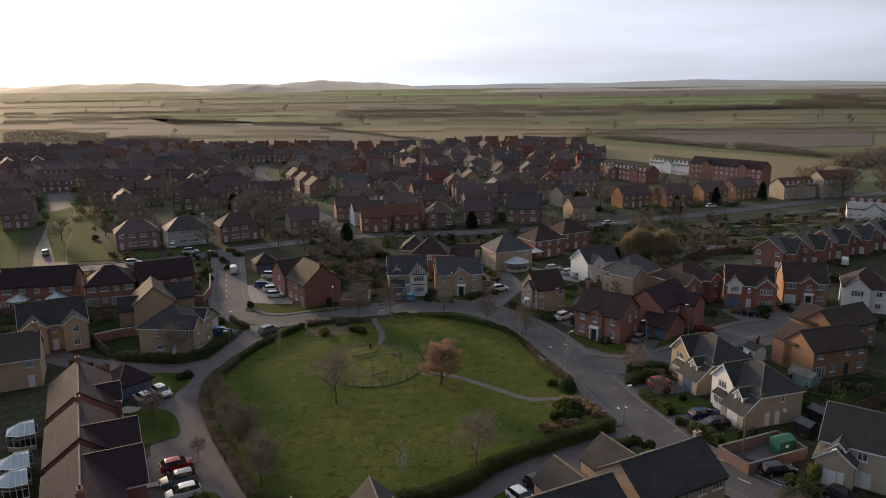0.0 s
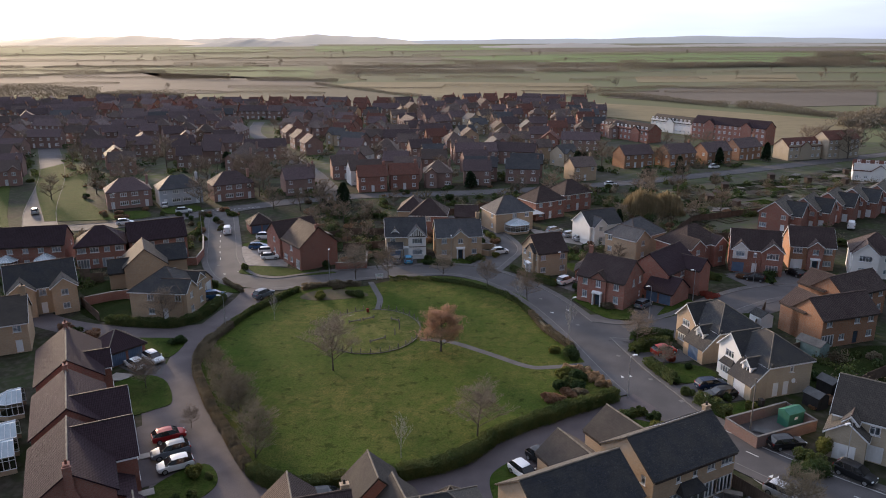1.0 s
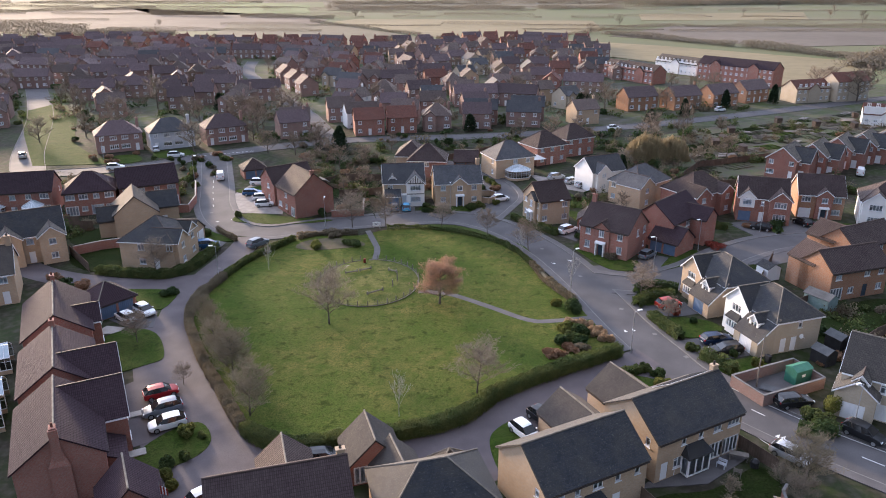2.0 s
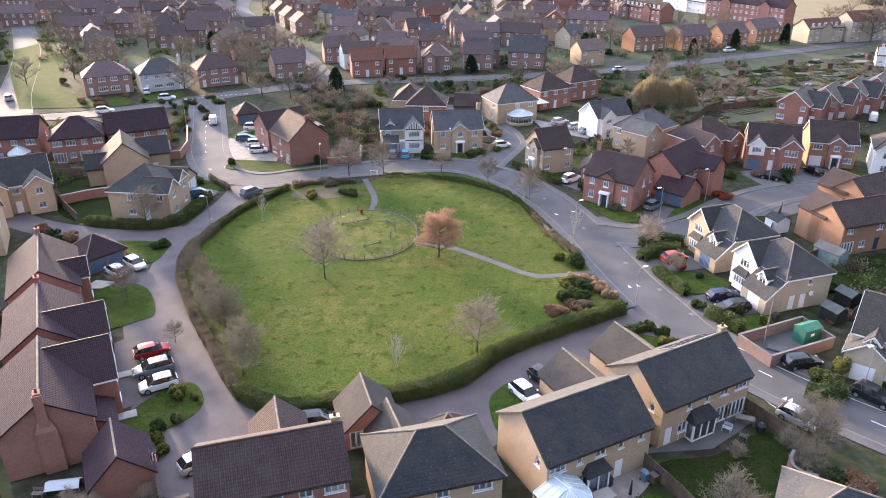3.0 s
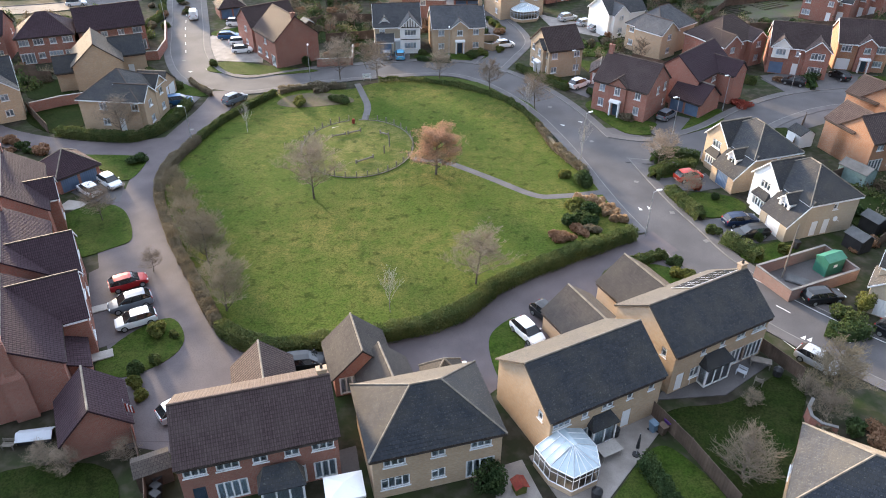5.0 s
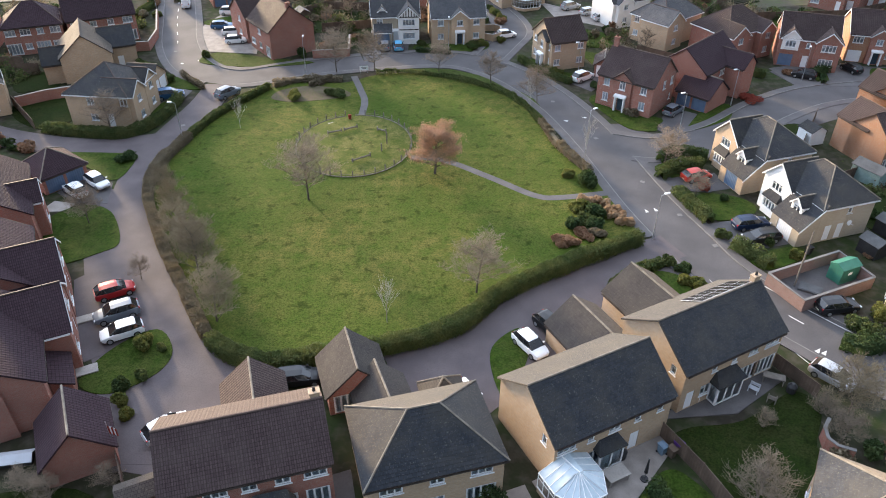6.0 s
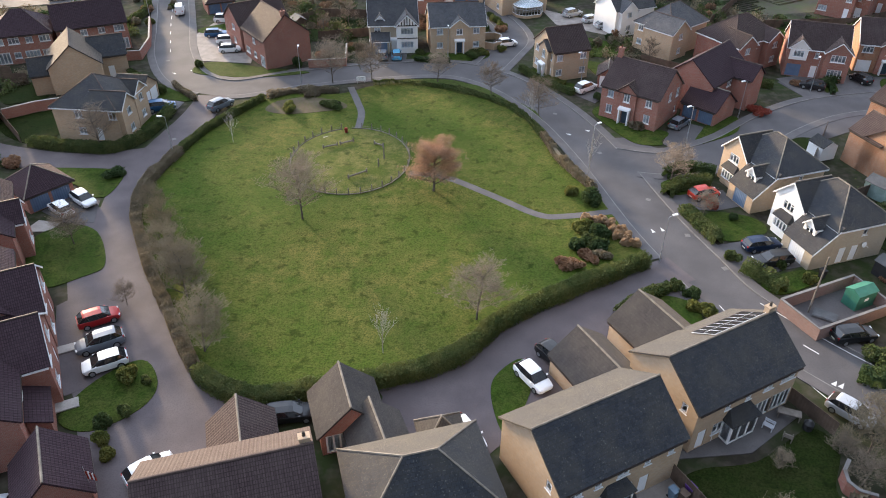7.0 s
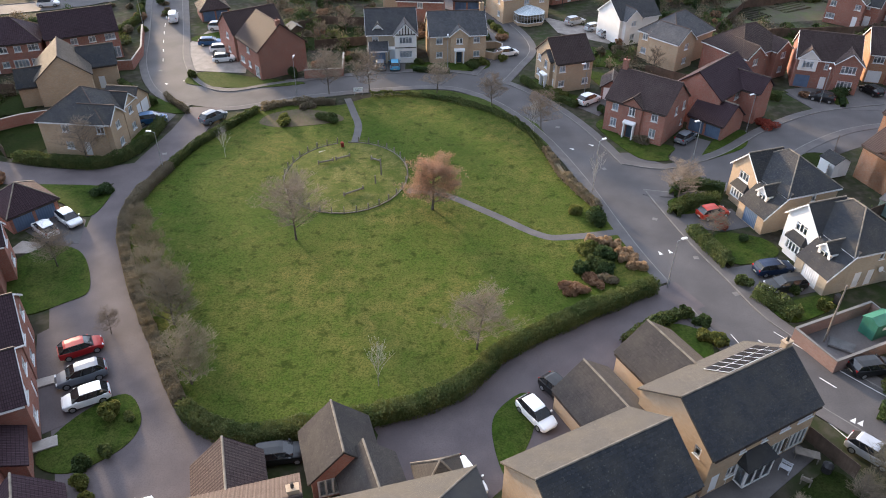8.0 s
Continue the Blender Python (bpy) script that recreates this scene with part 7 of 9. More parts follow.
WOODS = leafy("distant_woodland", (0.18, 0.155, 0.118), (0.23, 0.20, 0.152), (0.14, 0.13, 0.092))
zf = [0.0]


def field(pts, mat, label):
    zf[0] += 0.02
    sheet("field", pts, zf[0] - 0.02, mat, label, "field", z0=-0.2)


def hedgerow(a, b, h, w, seed, n=None):
    """A line of bare hedge and small trees between fields."""
    rnd = np.random.RandomState(seed)
    a, b = np.array(a, float), np.array(b, float)
    length = np.linalg.norm(b - a)
    n = int(min(length * 26 * (1 + w / 8), 22000)) if n is None else n
    s = rnd.uniform(0, 1, n)
    bump = 0.55 + 0.45 * np.abs(np.sin(s * length * 0.035 + seed)) * rnd.uniform(0.5, 1.3, n) + (np.sin(s * length * 0.011 + 3 * seed) > 0.75) * 0.9
    up = rnd.uniform(0, 1, n) ** 0.8 * h * 0.62 * bump
    keep = np.sin(s * length * 0.043 + 1.7 * seed) + np.sin(s * length * 0.017 + seed) > -1.75
    s, up, n = s[keep], up[keep], int(keep.sum())
    off = rnd.normal(0, w / 4.5, n)
    d = (b - a) / length
    c = np.column_stack([a[0] + (b[0] - a[0]) * s - d[1] * off, a[1] + (b[1] - a[1]) * s + d[0] * off, up])
    tagged(new("hedgerow", leaf_mesh("hedgerow", c, max(0.2, h * 0.045), WOODS, rnd)), "bare winter hedgerow with small trees between fields", "hedgerow", "", "stuff")


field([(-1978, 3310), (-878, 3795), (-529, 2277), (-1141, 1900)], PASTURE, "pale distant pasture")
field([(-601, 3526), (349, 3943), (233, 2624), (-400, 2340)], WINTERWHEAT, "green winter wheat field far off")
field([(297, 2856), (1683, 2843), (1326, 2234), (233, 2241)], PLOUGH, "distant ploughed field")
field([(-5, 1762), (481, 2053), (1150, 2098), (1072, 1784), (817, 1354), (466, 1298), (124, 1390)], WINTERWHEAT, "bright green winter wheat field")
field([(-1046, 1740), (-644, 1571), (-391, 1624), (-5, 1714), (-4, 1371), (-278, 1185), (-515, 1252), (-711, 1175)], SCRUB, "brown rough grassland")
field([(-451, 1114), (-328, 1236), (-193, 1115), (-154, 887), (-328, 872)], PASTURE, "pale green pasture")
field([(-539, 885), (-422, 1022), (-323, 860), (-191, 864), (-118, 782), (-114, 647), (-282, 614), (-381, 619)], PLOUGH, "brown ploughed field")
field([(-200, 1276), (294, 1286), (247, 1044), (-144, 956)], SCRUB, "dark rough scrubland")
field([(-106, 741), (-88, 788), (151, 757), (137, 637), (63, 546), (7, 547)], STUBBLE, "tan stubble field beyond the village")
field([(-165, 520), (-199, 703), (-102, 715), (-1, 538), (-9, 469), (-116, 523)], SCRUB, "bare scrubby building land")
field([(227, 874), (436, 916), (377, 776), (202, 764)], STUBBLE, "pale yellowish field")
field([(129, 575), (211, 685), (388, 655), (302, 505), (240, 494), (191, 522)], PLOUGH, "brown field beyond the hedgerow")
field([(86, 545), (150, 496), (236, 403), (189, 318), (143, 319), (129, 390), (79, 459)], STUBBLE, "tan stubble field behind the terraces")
hedgerow((-129, 742), (3, 548), 5, 6, 1)
hedgerow((62, 541), (137, 630), 4, 5, 2)
hedgerow((130, 598), (198, 487), 7, 14, 3)
hedgerow((201, 495), (243, 409), 8, 14, 4)
hedgerow((204, 677), (397, 669), 5, 8, 5)
hedgerow((137, 637), (214, 693), 5, 6, 6)
hedgerow((-148, 987), (239, 1009), 9, 40, 7)
hedgerow((-161, 1133), (289, 1185), 9, 30, 8)
hedgerow((252, 1062), (752, 1244), 14, 40, 9)
hedgerow((322, 1137), (697, 1151), 12, 30, 10)
hedgerow((-4, 1341), (448, 1245), 6, 8, 11)
hedgerow((-5, 1714), (1249, 2083), 7, 10, 12)
hedgerow((-366, 594), (-206, 576), 9, 25, 13)
hedgerow((-547, 898), (-376, 1002), 7, 10, 14)
hedgerow((-330, 860), (-113, 792), 7, 10, 15)
hedgerow((-711, 1175), (-278, 1185), 7, 12, 16)
hedgerow((-644, 1571), (-5, 1668), 8, 14, 17)
hedgerow((-1108, 1844), (-511, 2197), 9, 20, 18)
hedgerow((-529, 2277), (1249, 2083), 9, 25, 19)
hedgerow((-601, 3526), (1699, 2840), 10, 40, 20)
hedgerow((-1978, 3310), (-637, 3736), 10, 30, 21)
hedgerow((216, 379), (264, 421), 11, 25, 22)
hedgerow((603, 1314), (895, 1484), 16, 60, 23)

rh = random.Random(21)
for k in range(20):
    y = 640 * 1.085 ** k
    x = -0.62 * y
    while x < 0.62 * y:
        ln = y * rh.uniform(0.12, 0.4)
        if rh.random() < 0.5:
            tilt_ = rh.uniform(-0.16, 0.16)
            hedgerow((x, y + rh.uniform(-0.03, 0.03) * y), (x + ln, y + tilt_ * ln), rh.uniform(2.6, 5.0), 4, 100 + k)
        x += ln
for k in range(60):
    y = rh.uniform(560, 2600)
    tx_ = rh.uniform(-0.6, 0.6) * y
    s = rh.uniform(0.7, 1.5)
    copy_thing(TREE_F, pose(tx_, y, 0, 0, 0, rh.uniform(0, 360)) @ Matrix.Diagonal((s, s, s, 1)))


def hill(x0, x1, y, h, mat, seed, depth=500, name="hill"):
    """A long low rise on the horizon."""
    rnd = random.Random(seed)
    ph = [rnd.uniform(0, 6) for _ in range(4)]
    g = Geo()
    n, rows = 60, 5
    grid = []
    for j in range(rows + 1):
        line = []
        for i in range(n + 1):
            u = i / n
            env = math.sin(math.pi * u) ** 0.6
            top = h * env * (0.72 + 0.16 * math.sin(u * 9 + ph[0]) + 0.08 * math.sin(u * 23 + ph[1]) + 0.04 * math.sin(u * 61 + ph[2]))
            line.append((x0 + (x1 - x0) * u, y + depth * j / rows, top * math.sin(math.pi / 2 * j / rows) - 0.5))
        grid.append(line)
    for j in range(rows):
        for i in range(n):
            g.face([grid[j][i], grid[j][i + 1], grid[j + 1][i + 1], grid[j + 1][i]])
    single(name, g, mat, "low hazy ridge along the horizon", "hill", kind="structure", smooth=True)




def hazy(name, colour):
    """Distance with bright haze put into its colour and glow: a plain backdrop."""
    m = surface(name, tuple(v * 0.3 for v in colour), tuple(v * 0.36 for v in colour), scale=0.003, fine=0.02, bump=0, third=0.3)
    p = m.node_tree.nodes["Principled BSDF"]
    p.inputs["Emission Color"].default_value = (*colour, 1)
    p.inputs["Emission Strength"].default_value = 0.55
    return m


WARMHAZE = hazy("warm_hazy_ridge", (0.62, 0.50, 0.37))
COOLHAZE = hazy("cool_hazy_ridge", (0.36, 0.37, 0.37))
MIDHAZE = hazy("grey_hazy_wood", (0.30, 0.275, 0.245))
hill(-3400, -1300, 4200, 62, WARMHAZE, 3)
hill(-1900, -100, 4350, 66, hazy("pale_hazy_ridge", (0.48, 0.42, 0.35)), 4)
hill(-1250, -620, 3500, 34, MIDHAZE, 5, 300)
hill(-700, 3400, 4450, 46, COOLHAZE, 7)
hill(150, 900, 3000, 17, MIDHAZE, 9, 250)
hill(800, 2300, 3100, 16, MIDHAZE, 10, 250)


# ================= gardens, walls and small things round the green =================
PLAIN[0] = False


def fence(pts, h=1.8, mat=None, label="weathered timber panel fence between gardens", split=True, z=0.0):
    """Panels of boards between posts."""
    mat = mat or FENCE
    f = root("fence", pose(0, 0, 0), label, "fence", "garden fences")
    joined = Geo()
    for a, b in zip(pts, pts[1:]):
        a, b = Vector(a), Vector(b)
        n = max(1, round((b - a).length / 1.9))
        ang = math.degrees(math.atan2(b.y - a.y, b.x - a.x))
        w = (b - a).length / n
        pg = Geo()
        m_ = 12      # overlapping upright boards as one folded sheet, front and back
        for k in range(m_):
            xa, xb = 0.05 + (w - 0.1) * k / m_, 0.05 + (w - 0.1) * (k + 1) / m_
            ya, yb = (0.02, 0.04) if k % 2 else (0.04, 0.02)
            for s in (-1, 1):
                q = [(xa, s * ya, 0.06), (xb, s * yb, 0.06), (xb, s * yb, h - 0.06), (xa, s * ya, h - 0.06)]
                pg.face(q if s < 0 else q[::-1])
            pg.face([(xa, -ya, h - 0.06), (xb, -yb, h - 0.06), (xb, yb, h - 0.06), (xa, ya, h - 0.06)])
        me = pg.mesh("fence_panel", mat)
        qg = Geo()
        qg.box(-0.05, -0.05, 0, 0.05, 0.05, h)
        qe = qg.mesh("fence_post", mat)
        for i in range(n):
            p = a + (b - a) * i / n
            part("fence_panel", me, None, f, "", pose(p.x, p.y, z, 0, 0, ang))
            part("fence_post", qe, None, f, "", pose(p.x, p.y, z, 0, 0, ang))
    return f


def wall_run(pts, h, mat, label, thick=0.24, cope=None, name="garden_wall"):
    g, c = Geo(), Geo()
    L, R = [], []
    P = [Vector(p) for p in pts]
    for i, p in enumerate(P):
        a, b = P[max(i - 1, 0)], P[min(i + 1, len(P) - 1)]
        d = (b - a).normalized()
        n = Vector((-d.y, d.x)) * thick / 2
        L.append(p + n)
        R.append(p - n)
    for gg, z0, z1, k in ((g, 0, h, 1.0), (c, h, h + 0.08, 1.25)):
        for i in range(len(P) - 1):
            l0, l1, r0, r1 = (P[i] + (L[i] - P[i]) * k, P[i + 1] + (L[i + 1] - P[i + 1]) * k, P[i] + (R[i] - P[i]) * k, P[i + 1] + (R[i + 1] - P[i + 1]) * k)
            gg.face([(*r0, z0), (*r1, z0), (*r1, z1), (*r0, z1)])
            gg.face([(*l1, z0), (*l0, z0), (*l0, z1), (*l1, z1)])
            gg.face([(*r0, z1), (*r1, z1), (*l1, z1), (*l0, z1)])
            if i == 0:
                gg.face([(*l0, z0), (*r0, z0), (*r0, z1), (*l0, z1)])
            if i == len(P) - 2:
                gg.face([(*r1, z0), (*l1, z0), (*l1, z1), (*r1, z1)])
    w = root(name, pose(0, 0, 0), label, "wall", "garden walls")
    part("brickwork", g, mat, w)
    part("coping", c, cope or SLAB, w)
    return w


# ---- the ringed mound on the green
mound = Geo()
N = 40
rings = []
for k, (rr, zz) in enumerate(((8.15, 0.06), (7.95, 0.16), (6.0, 0.30), (3.0, 0.36), (0.05, 0.38))):
    rings.append([(-11.7 + rr * math.cos(6.28318 * i / N), 102.7 + rr * 1.16 * math.sin(6.28318 * i / N), zz) for i in range(N)])
for a, b in zip(rings, rings[1:]):
    for i in range(N):
        j = (i + 1) % N
        mound.face([a[i], a[j], b[j], b[i]])
MOUND = turf("rough_mound_turf", (0.030, 0.048, 0.009), (0.076, 0.100, 0.018), (0.185, 0.162, 0.058), 0.30, 1.5)
single("grass_mound", mound, MOUND, "low round mound of rough yellowish grass inside a post ring", "mound", kind="structure", smooth=True)
ring_fence = root("post_fence", pose(0, 0, 0), "ring of short dark posts with a low rail round the mound", "fence")
pg = Geo()
pg.box(-0.06, -0.06, 0, 0.06, 0.06, 0.95)
post_mesh = pg.mesh("post", TIMBER)
for i in range(34):
    a = 6.28318 * i / 34
    if 1.50 < a < 1.75:
        continue
    x, y = -11.7 + 8.2 * math.cos(a), 102.7 + 9.5 * math.sin(a)
    part("post", post_mesh, None, ring_fence, "", pose(x, y, 0.05, 0, 0, math.degrees(a)))
    a2 = 6.28318 * (i + 1) / 34
    rg = Geo()
    rg.bar((x, y, 0.45), (-11.7 + 8.2 * math.cos(a2), 102.7 + 9.5 * math.sin(a2), 0.45), 0.02, 4)
    part("rail", rg, TIMBER, ring_fence)
    eg = Geo()
    eg.bar((x, y, 0.12), (-11.7 + 8.2 * math.cos(a2), 102.7 + 9.5 * math.sin(a2), 0.12), 0.08, 5)
    part("edging_log", eg, TIMBER, ring_fence)
for x, y, a, ln in ((-14.8, 105.6, 24, 2.2), (-12.6, 106.8, 30, 2.2), (-10.2, 97.7, 36, 3.0), (-8.0, 106.2, -30, 1.6)):
    bn = root("log_bench", pose(x, y, 0.25, 0, 0, a), "low timber balance beam on short posts", "bench", "play beams")
    g = Geo()
    g.bar((-ln / 2, 0, 0.35), (ln / 2, 0, 0.35), 0.11, 7)
    part("beam", g, TIMBER, bn)
    for s in (-1, 1):
        g = Geo()
        g.box(s * ln * 0.46 - 0.07, -0.07, 0, s * ln * 0.46 + 0.07, 0.07, 0.7)
        part("post", g, TIMBER, bn)
for x, y, h in ((-7.0, 102.4, 1.9), (-7.6, 100.2, 1.3)):
    g = Geo()
    g.bar((0, 0, 0), (0, 0, h), 0.09, 7, 0.08)
    single("play_post", g, TIMBER, "upright dark timber play post", "post", "play posts", m=pose(x, y, 0.2))
g = Geo()
g.bar((0, 0, 0), (0, 0, 0.75), 0.22, 10, 0.26)
g.bar((0, 0, 0.75), (0, 0, 0.85), 0.28, 10, 0.2)
single("litter_bin", g, REDSHRUB, "small dark red litter bin beside the path", "bin", m=pose(-13.1, 110.6, 0.10))
g = Geo()
g.box(-1.1, -0.5, 0, 1.1, 0.5, 0.07)
single("stone_slab", g, SLAB, "flat pale slab laid in the grass", "slab", m=pose(-15.1, 109.0, 0.17, 0, 0, 22))
sg = root("notice_sign", pose(-12.6, 129.2, 0, 0, 0, 8), "white notice board on two short posts by the road", "sign")
g = Geo()
g.box(-0.75, -0.03, 0.55, 0.75, 0.03, 1.25)
part("board", g, WHITE, sg)
g = Geo()
for k, wd in enumerate((0.5, 0.38)):
    g.box(-wd, -0.04, 1.0 - k * 0.22, wd, -0.031, 1.08 - k * 0.22)
part("text_bars", g, PLASTIC, sg, "plain dark bars of writing")
for s in (-1, 1):
    g = Geo()
    g.box(s * 0.6 - 0.04, 0.03, 0, s * 0.6 + 0.04, 0.1, 1.2)
    part("post", g, STEEL, sg)

# ---- walled compound with its green cabinet
wall_run([(35.6, 70.9), (37.6, 66.4), (46.6, 70.3)], 1.45, MUTED, "brick compound wall with a flat coping", cope=KERB)
wall_run([(35.6, 70.9), (44.9, 75.0), (46.6, 70.3)], 1.45, MUTED, "brick compound wall with a flat coping", cope=KERB)
sheet("compound_floor", [(35.6, 70.9), (37.6, 66.4), (46.6, 70.3), (44.9, 75.0)], 0.05, ASPHALT, "rough concrete floor of the walled compound", "ground")
cab = root("equipment_cabinet", pose(44.2, 72.0, 0.05, 0, 0, 24), "green steel equipment cabinet with a sloping top", "cabinet")
g = Geo()
g.box(-1.3, -0.85, 0, 1.3, 0.85, 1.9)
part("body", g, GREENBOX, cab)
g = Geo()
g.face([(-1.4, -0.95, 1.9), (1.4, -0.95, 1.9), (1.4, 0, 2.35), (-1.4, 0, 2.35)])
g.face([(1.4, 0.95, 1.9), (-1.4, 0.95, 1.9), (-1.4, 0, 2.35), (1.4, 0, 2.35)])
g.face([(-1.4, 0.95, 1.9), (-1.4, -0.95, 1.9), (-1.4, 0, 2.35)])
g.face([(1.4, -0.95, 1.9), (1.4, 0.95, 1.9), (1.4, 0, 2.35)])
part("top", g, GREENBOX, cab)
g = Geo()
g.box(-0.35, -0.88, 1.0, 0.2, -0.86, 1.35)
part("label_plate", g, WHITE, cab)
g = Geo()
g.box(-1.15, -0.75, 0, 1.15, 0.75, 0.22)
g.box(-1.05, -0.65, 0.22, 1.05, 0.65, 0.26)
single("cold_frame", g, FELT, "low dark metal frame lying in the compound", "frame", m=pose(40.0, 69.9, 0.05, 0, 0, -32))
g = Geo()
g.bar((0, 0, 0), (0.0, 0, 7.0), 0.11, 8, 0.07)
single("timber_pole", g, TIMBER, "bare wooden service pole in the compound", "pole", m=pose(38.6, 70.6, 0))
# ---- back gardens of the south row
sheet("patio", [(8.0, 45.5), (10.5, 40.0), (13.5, 40.9), (20.4, 49.3), (18.6, 51.2)], 0.075, GRAVEL, "pale slab patio behind the house", "patio")
sheet("patio", [(19.5, 51.9), (26.6, 52.6), (32.0, 56.6), (29.8, 59.6), (26, 57)], 0.075, PAVE, "dark slab patio behind the house", "patio")
sheet("side_path", [(-8.0, 46.0), (-6.4, 46.6), (-4.9, 40), (-6.6, 39.6)], 0.05, PAVE, "narrow path between two houses", "path")
sheet("side_path", [(4.8, 44.2), (7.4, 45.2), (9.0, 40.5), (5.2, 39.6)], 0.05, GRAVEL, "paved yard between two houses", "path")
fence([(19.0, 50.6), (21.4, 46.0), (23.6, 40.5)])
fence([(-25.6, 48.0), (-22.4, 42.2), (-21.0, 38.5)])
fence([(31.4, 59.2), (34.2, 54.4)], 1.7)
fence([(-38.6, 46.2), (-36.8, 38.0)], 1.8)
wall_run([(33.5, 51.0), (32.7, 50.0), (32.5, 48.9), (33.0, 48.1), (34.2, 47.6)], 1.3, RED, "curved brick garden wall", cope=KERB)
wall_run([(-20.6, 48.5), (-19.8, 45.0)], 1.7, RED, "short brick garden wall")


def conservatory(x, y, ang, w, d, label, sides=7):
    """White-framed glass garden room with a faceted glazed roof."""
    c = root("conservatory", pose(x, y, 0.05, 0, 0, ang), label, "conservatory", "conservatories")
    pts = [(-w / 2, 0), (-w / 2, -d * 0.55), (-w * 0.28, -d), (w * 0.28, -d), (w / 2, -d * 0.55), (w / 2, 0)]
    g = Geo()
    for a, b in zip(pts, pts[1:]):
        g.face([(*a, 0), (*b, 0), (*b, 0.6), (*a, 0.6)])
    part("dwarf_wall", g, BUFF, c)
    top = [(-w * 0.08, -0.1), (-w * 0.08, -d * 0.5), (0, -d * 0.52), (0, -d * 0.52), (w * 0.08, -d * 0.5), (w * 0.08, -0.1)]
    fr = Geo()
    for k, (a, b) in enumerate(zip(pts, pts[1:])):
        gl = Geo()
        gl.face([(*a, 0.6), (*b, 0.6), (*b, 2.25), (*a, 2.25)])
        part("pane", gl, CLEAR, c)
        rg = Geo()
        ta, tb = (*top[k], 3.3), (*top[k + 1], 3.3)
        rg.face([(a[0], a[1], 2.3), (b[0], b[1], 2.3), tb, ta])
        part("roof_pane", rg, CONSROOF, c)
        n = max(2, int(math.dist(a, b) / 0.6))
        for i in range(n + 1):
            f = i / n
            px, py = a[0] + (b[0] - a[0]) * f, a[1] + (b[1] - a[1]) * f
            tx, ty = ta[0] + (tb[0] - ta[0]) * f, ta[1] + (tb[1] - ta[1]) * f
            fr.bar((px, py, 0.6), (px, py, 2.25), 0.04, 4)
            fr.bar((px, py, 2.31), (tx, ty, 3.32), 0.03, 4)
        fr.bar((*a, 2.25), (*b, 2.25), 0.07, 4)
        fr.bar((*a, 0.62), (*b, 0.62), 0.06, 4)
        fr.bar((*a, 1.75), (*b, 1.75), 0.03, 4)
    rg = Geo()
    rg.face([(*top[k], 3.3) for k in (0, 1, 2, 4, 5)])
    part("roof_pane", rg, CONSROOF, c)
    fr.bar((*top[0], 3.34), (0, -d * 0.52, 3.34), 0.06, 5)
    part("frame", fr, WHITE, c)


CONSROOF = surface("milky_polycarbonate", (0.36, 0.43, 0.48), (0.45, 0.52, 0.56), rough=0.25, scale=1.5, fine=6, bump=0.05, third=0.2, c=(0.42, 0.48, 0.5), spec=0.5)
conservatory(10.2, 45.6, 27.5, 4.4, 3.9, "white glazed conservatory on a brick base")
conservatory(18.4, 166.9, 22, 6.0, 3.4, "white glazed conservatory behind the house")
conservatory(-91.5, 136.6, 13, 4.4, 3.2, "white glazed conservatory behind the brick house")
conservatory(-84.0, 137.6, 13, 4.0, 3.0, "white glazed conservatory behind the brick house")
for x, y in ((-48.6, 63.2), (-50.6, 67.2), (-54.6, 75.6)):
    conservatory(x, y, 296, 4.0, 3.4, "white glazed conservatory in a back garden")


def bay_room(x, y, ang, w, d, tile, label):
    """Glazed garden bay with a tiled lean-to roof."""
    b = root("garden_bay", pose(x, y, 0.05, 0, 0, ang), label, "bay window", "garden bays")
    g = Geo()
    g.face([(-w / 2 - 0.2, -d - 0.2, 2.3), (w / 2 + 0.2, -d - 0.2, 2.3), (w / 2 - 0.4, 0, 3.3), (-w / 2 + 0.4, 0, 3.3)])
    g.face([(w / 2 + 0.2, -d - 0.2, 2.3), (w / 2 + 0.2, 0, 2.3), (w / 2 - 0.4, 0, 3.3)])
    g.face([(-w / 2 - 0.2, 0, 2.3), (-w / 2 - 0.2, -d - 0.2, 2.3), (-w / 2 + 0.4, 0, 3.3)])
    g.face([(-w / 2 - 0.2, 0, 2.22), (w / 2 + 0.2, 0, 2.22), (w / 2 + 0.2, -d - 0.2, 2.22), (-w / 2 - 0.2, -d - 0.2, 2.22)])
    part("roof", g, tile, b)
    n = max(2, int(w / 0.9))
    fm, pm = window_meshes(w, 2.1, n, "p")
    q = part("patio_door", fm, None, b, "", pose(0, -d, 0.1))
    part("pane", pm, None, q)
    fm, pm = window_meshes(d, 2.1, 1, "p")
    for s in (-1, 1):
        q = part("side_window", fm, None, b, "", pose(s * w / 2, -d / 2, 0.1, 0, 0, 90 * s))
        part("pane", pm, None, q)


bay_room(-11.6, 42.0, 15.6, 3.2, 1.5, SLATE, "small glazed bay with a dark hipped roof")
bay_room(13.9, 47.6, 27.5, 2.4, 0.9, SLATE, "French doors under a slate lean-to roof")
bay_room(25.6, 55.0, 28, 3.0, 1.0, SLATE, "glazed garden bay under a slate lean-to roof")

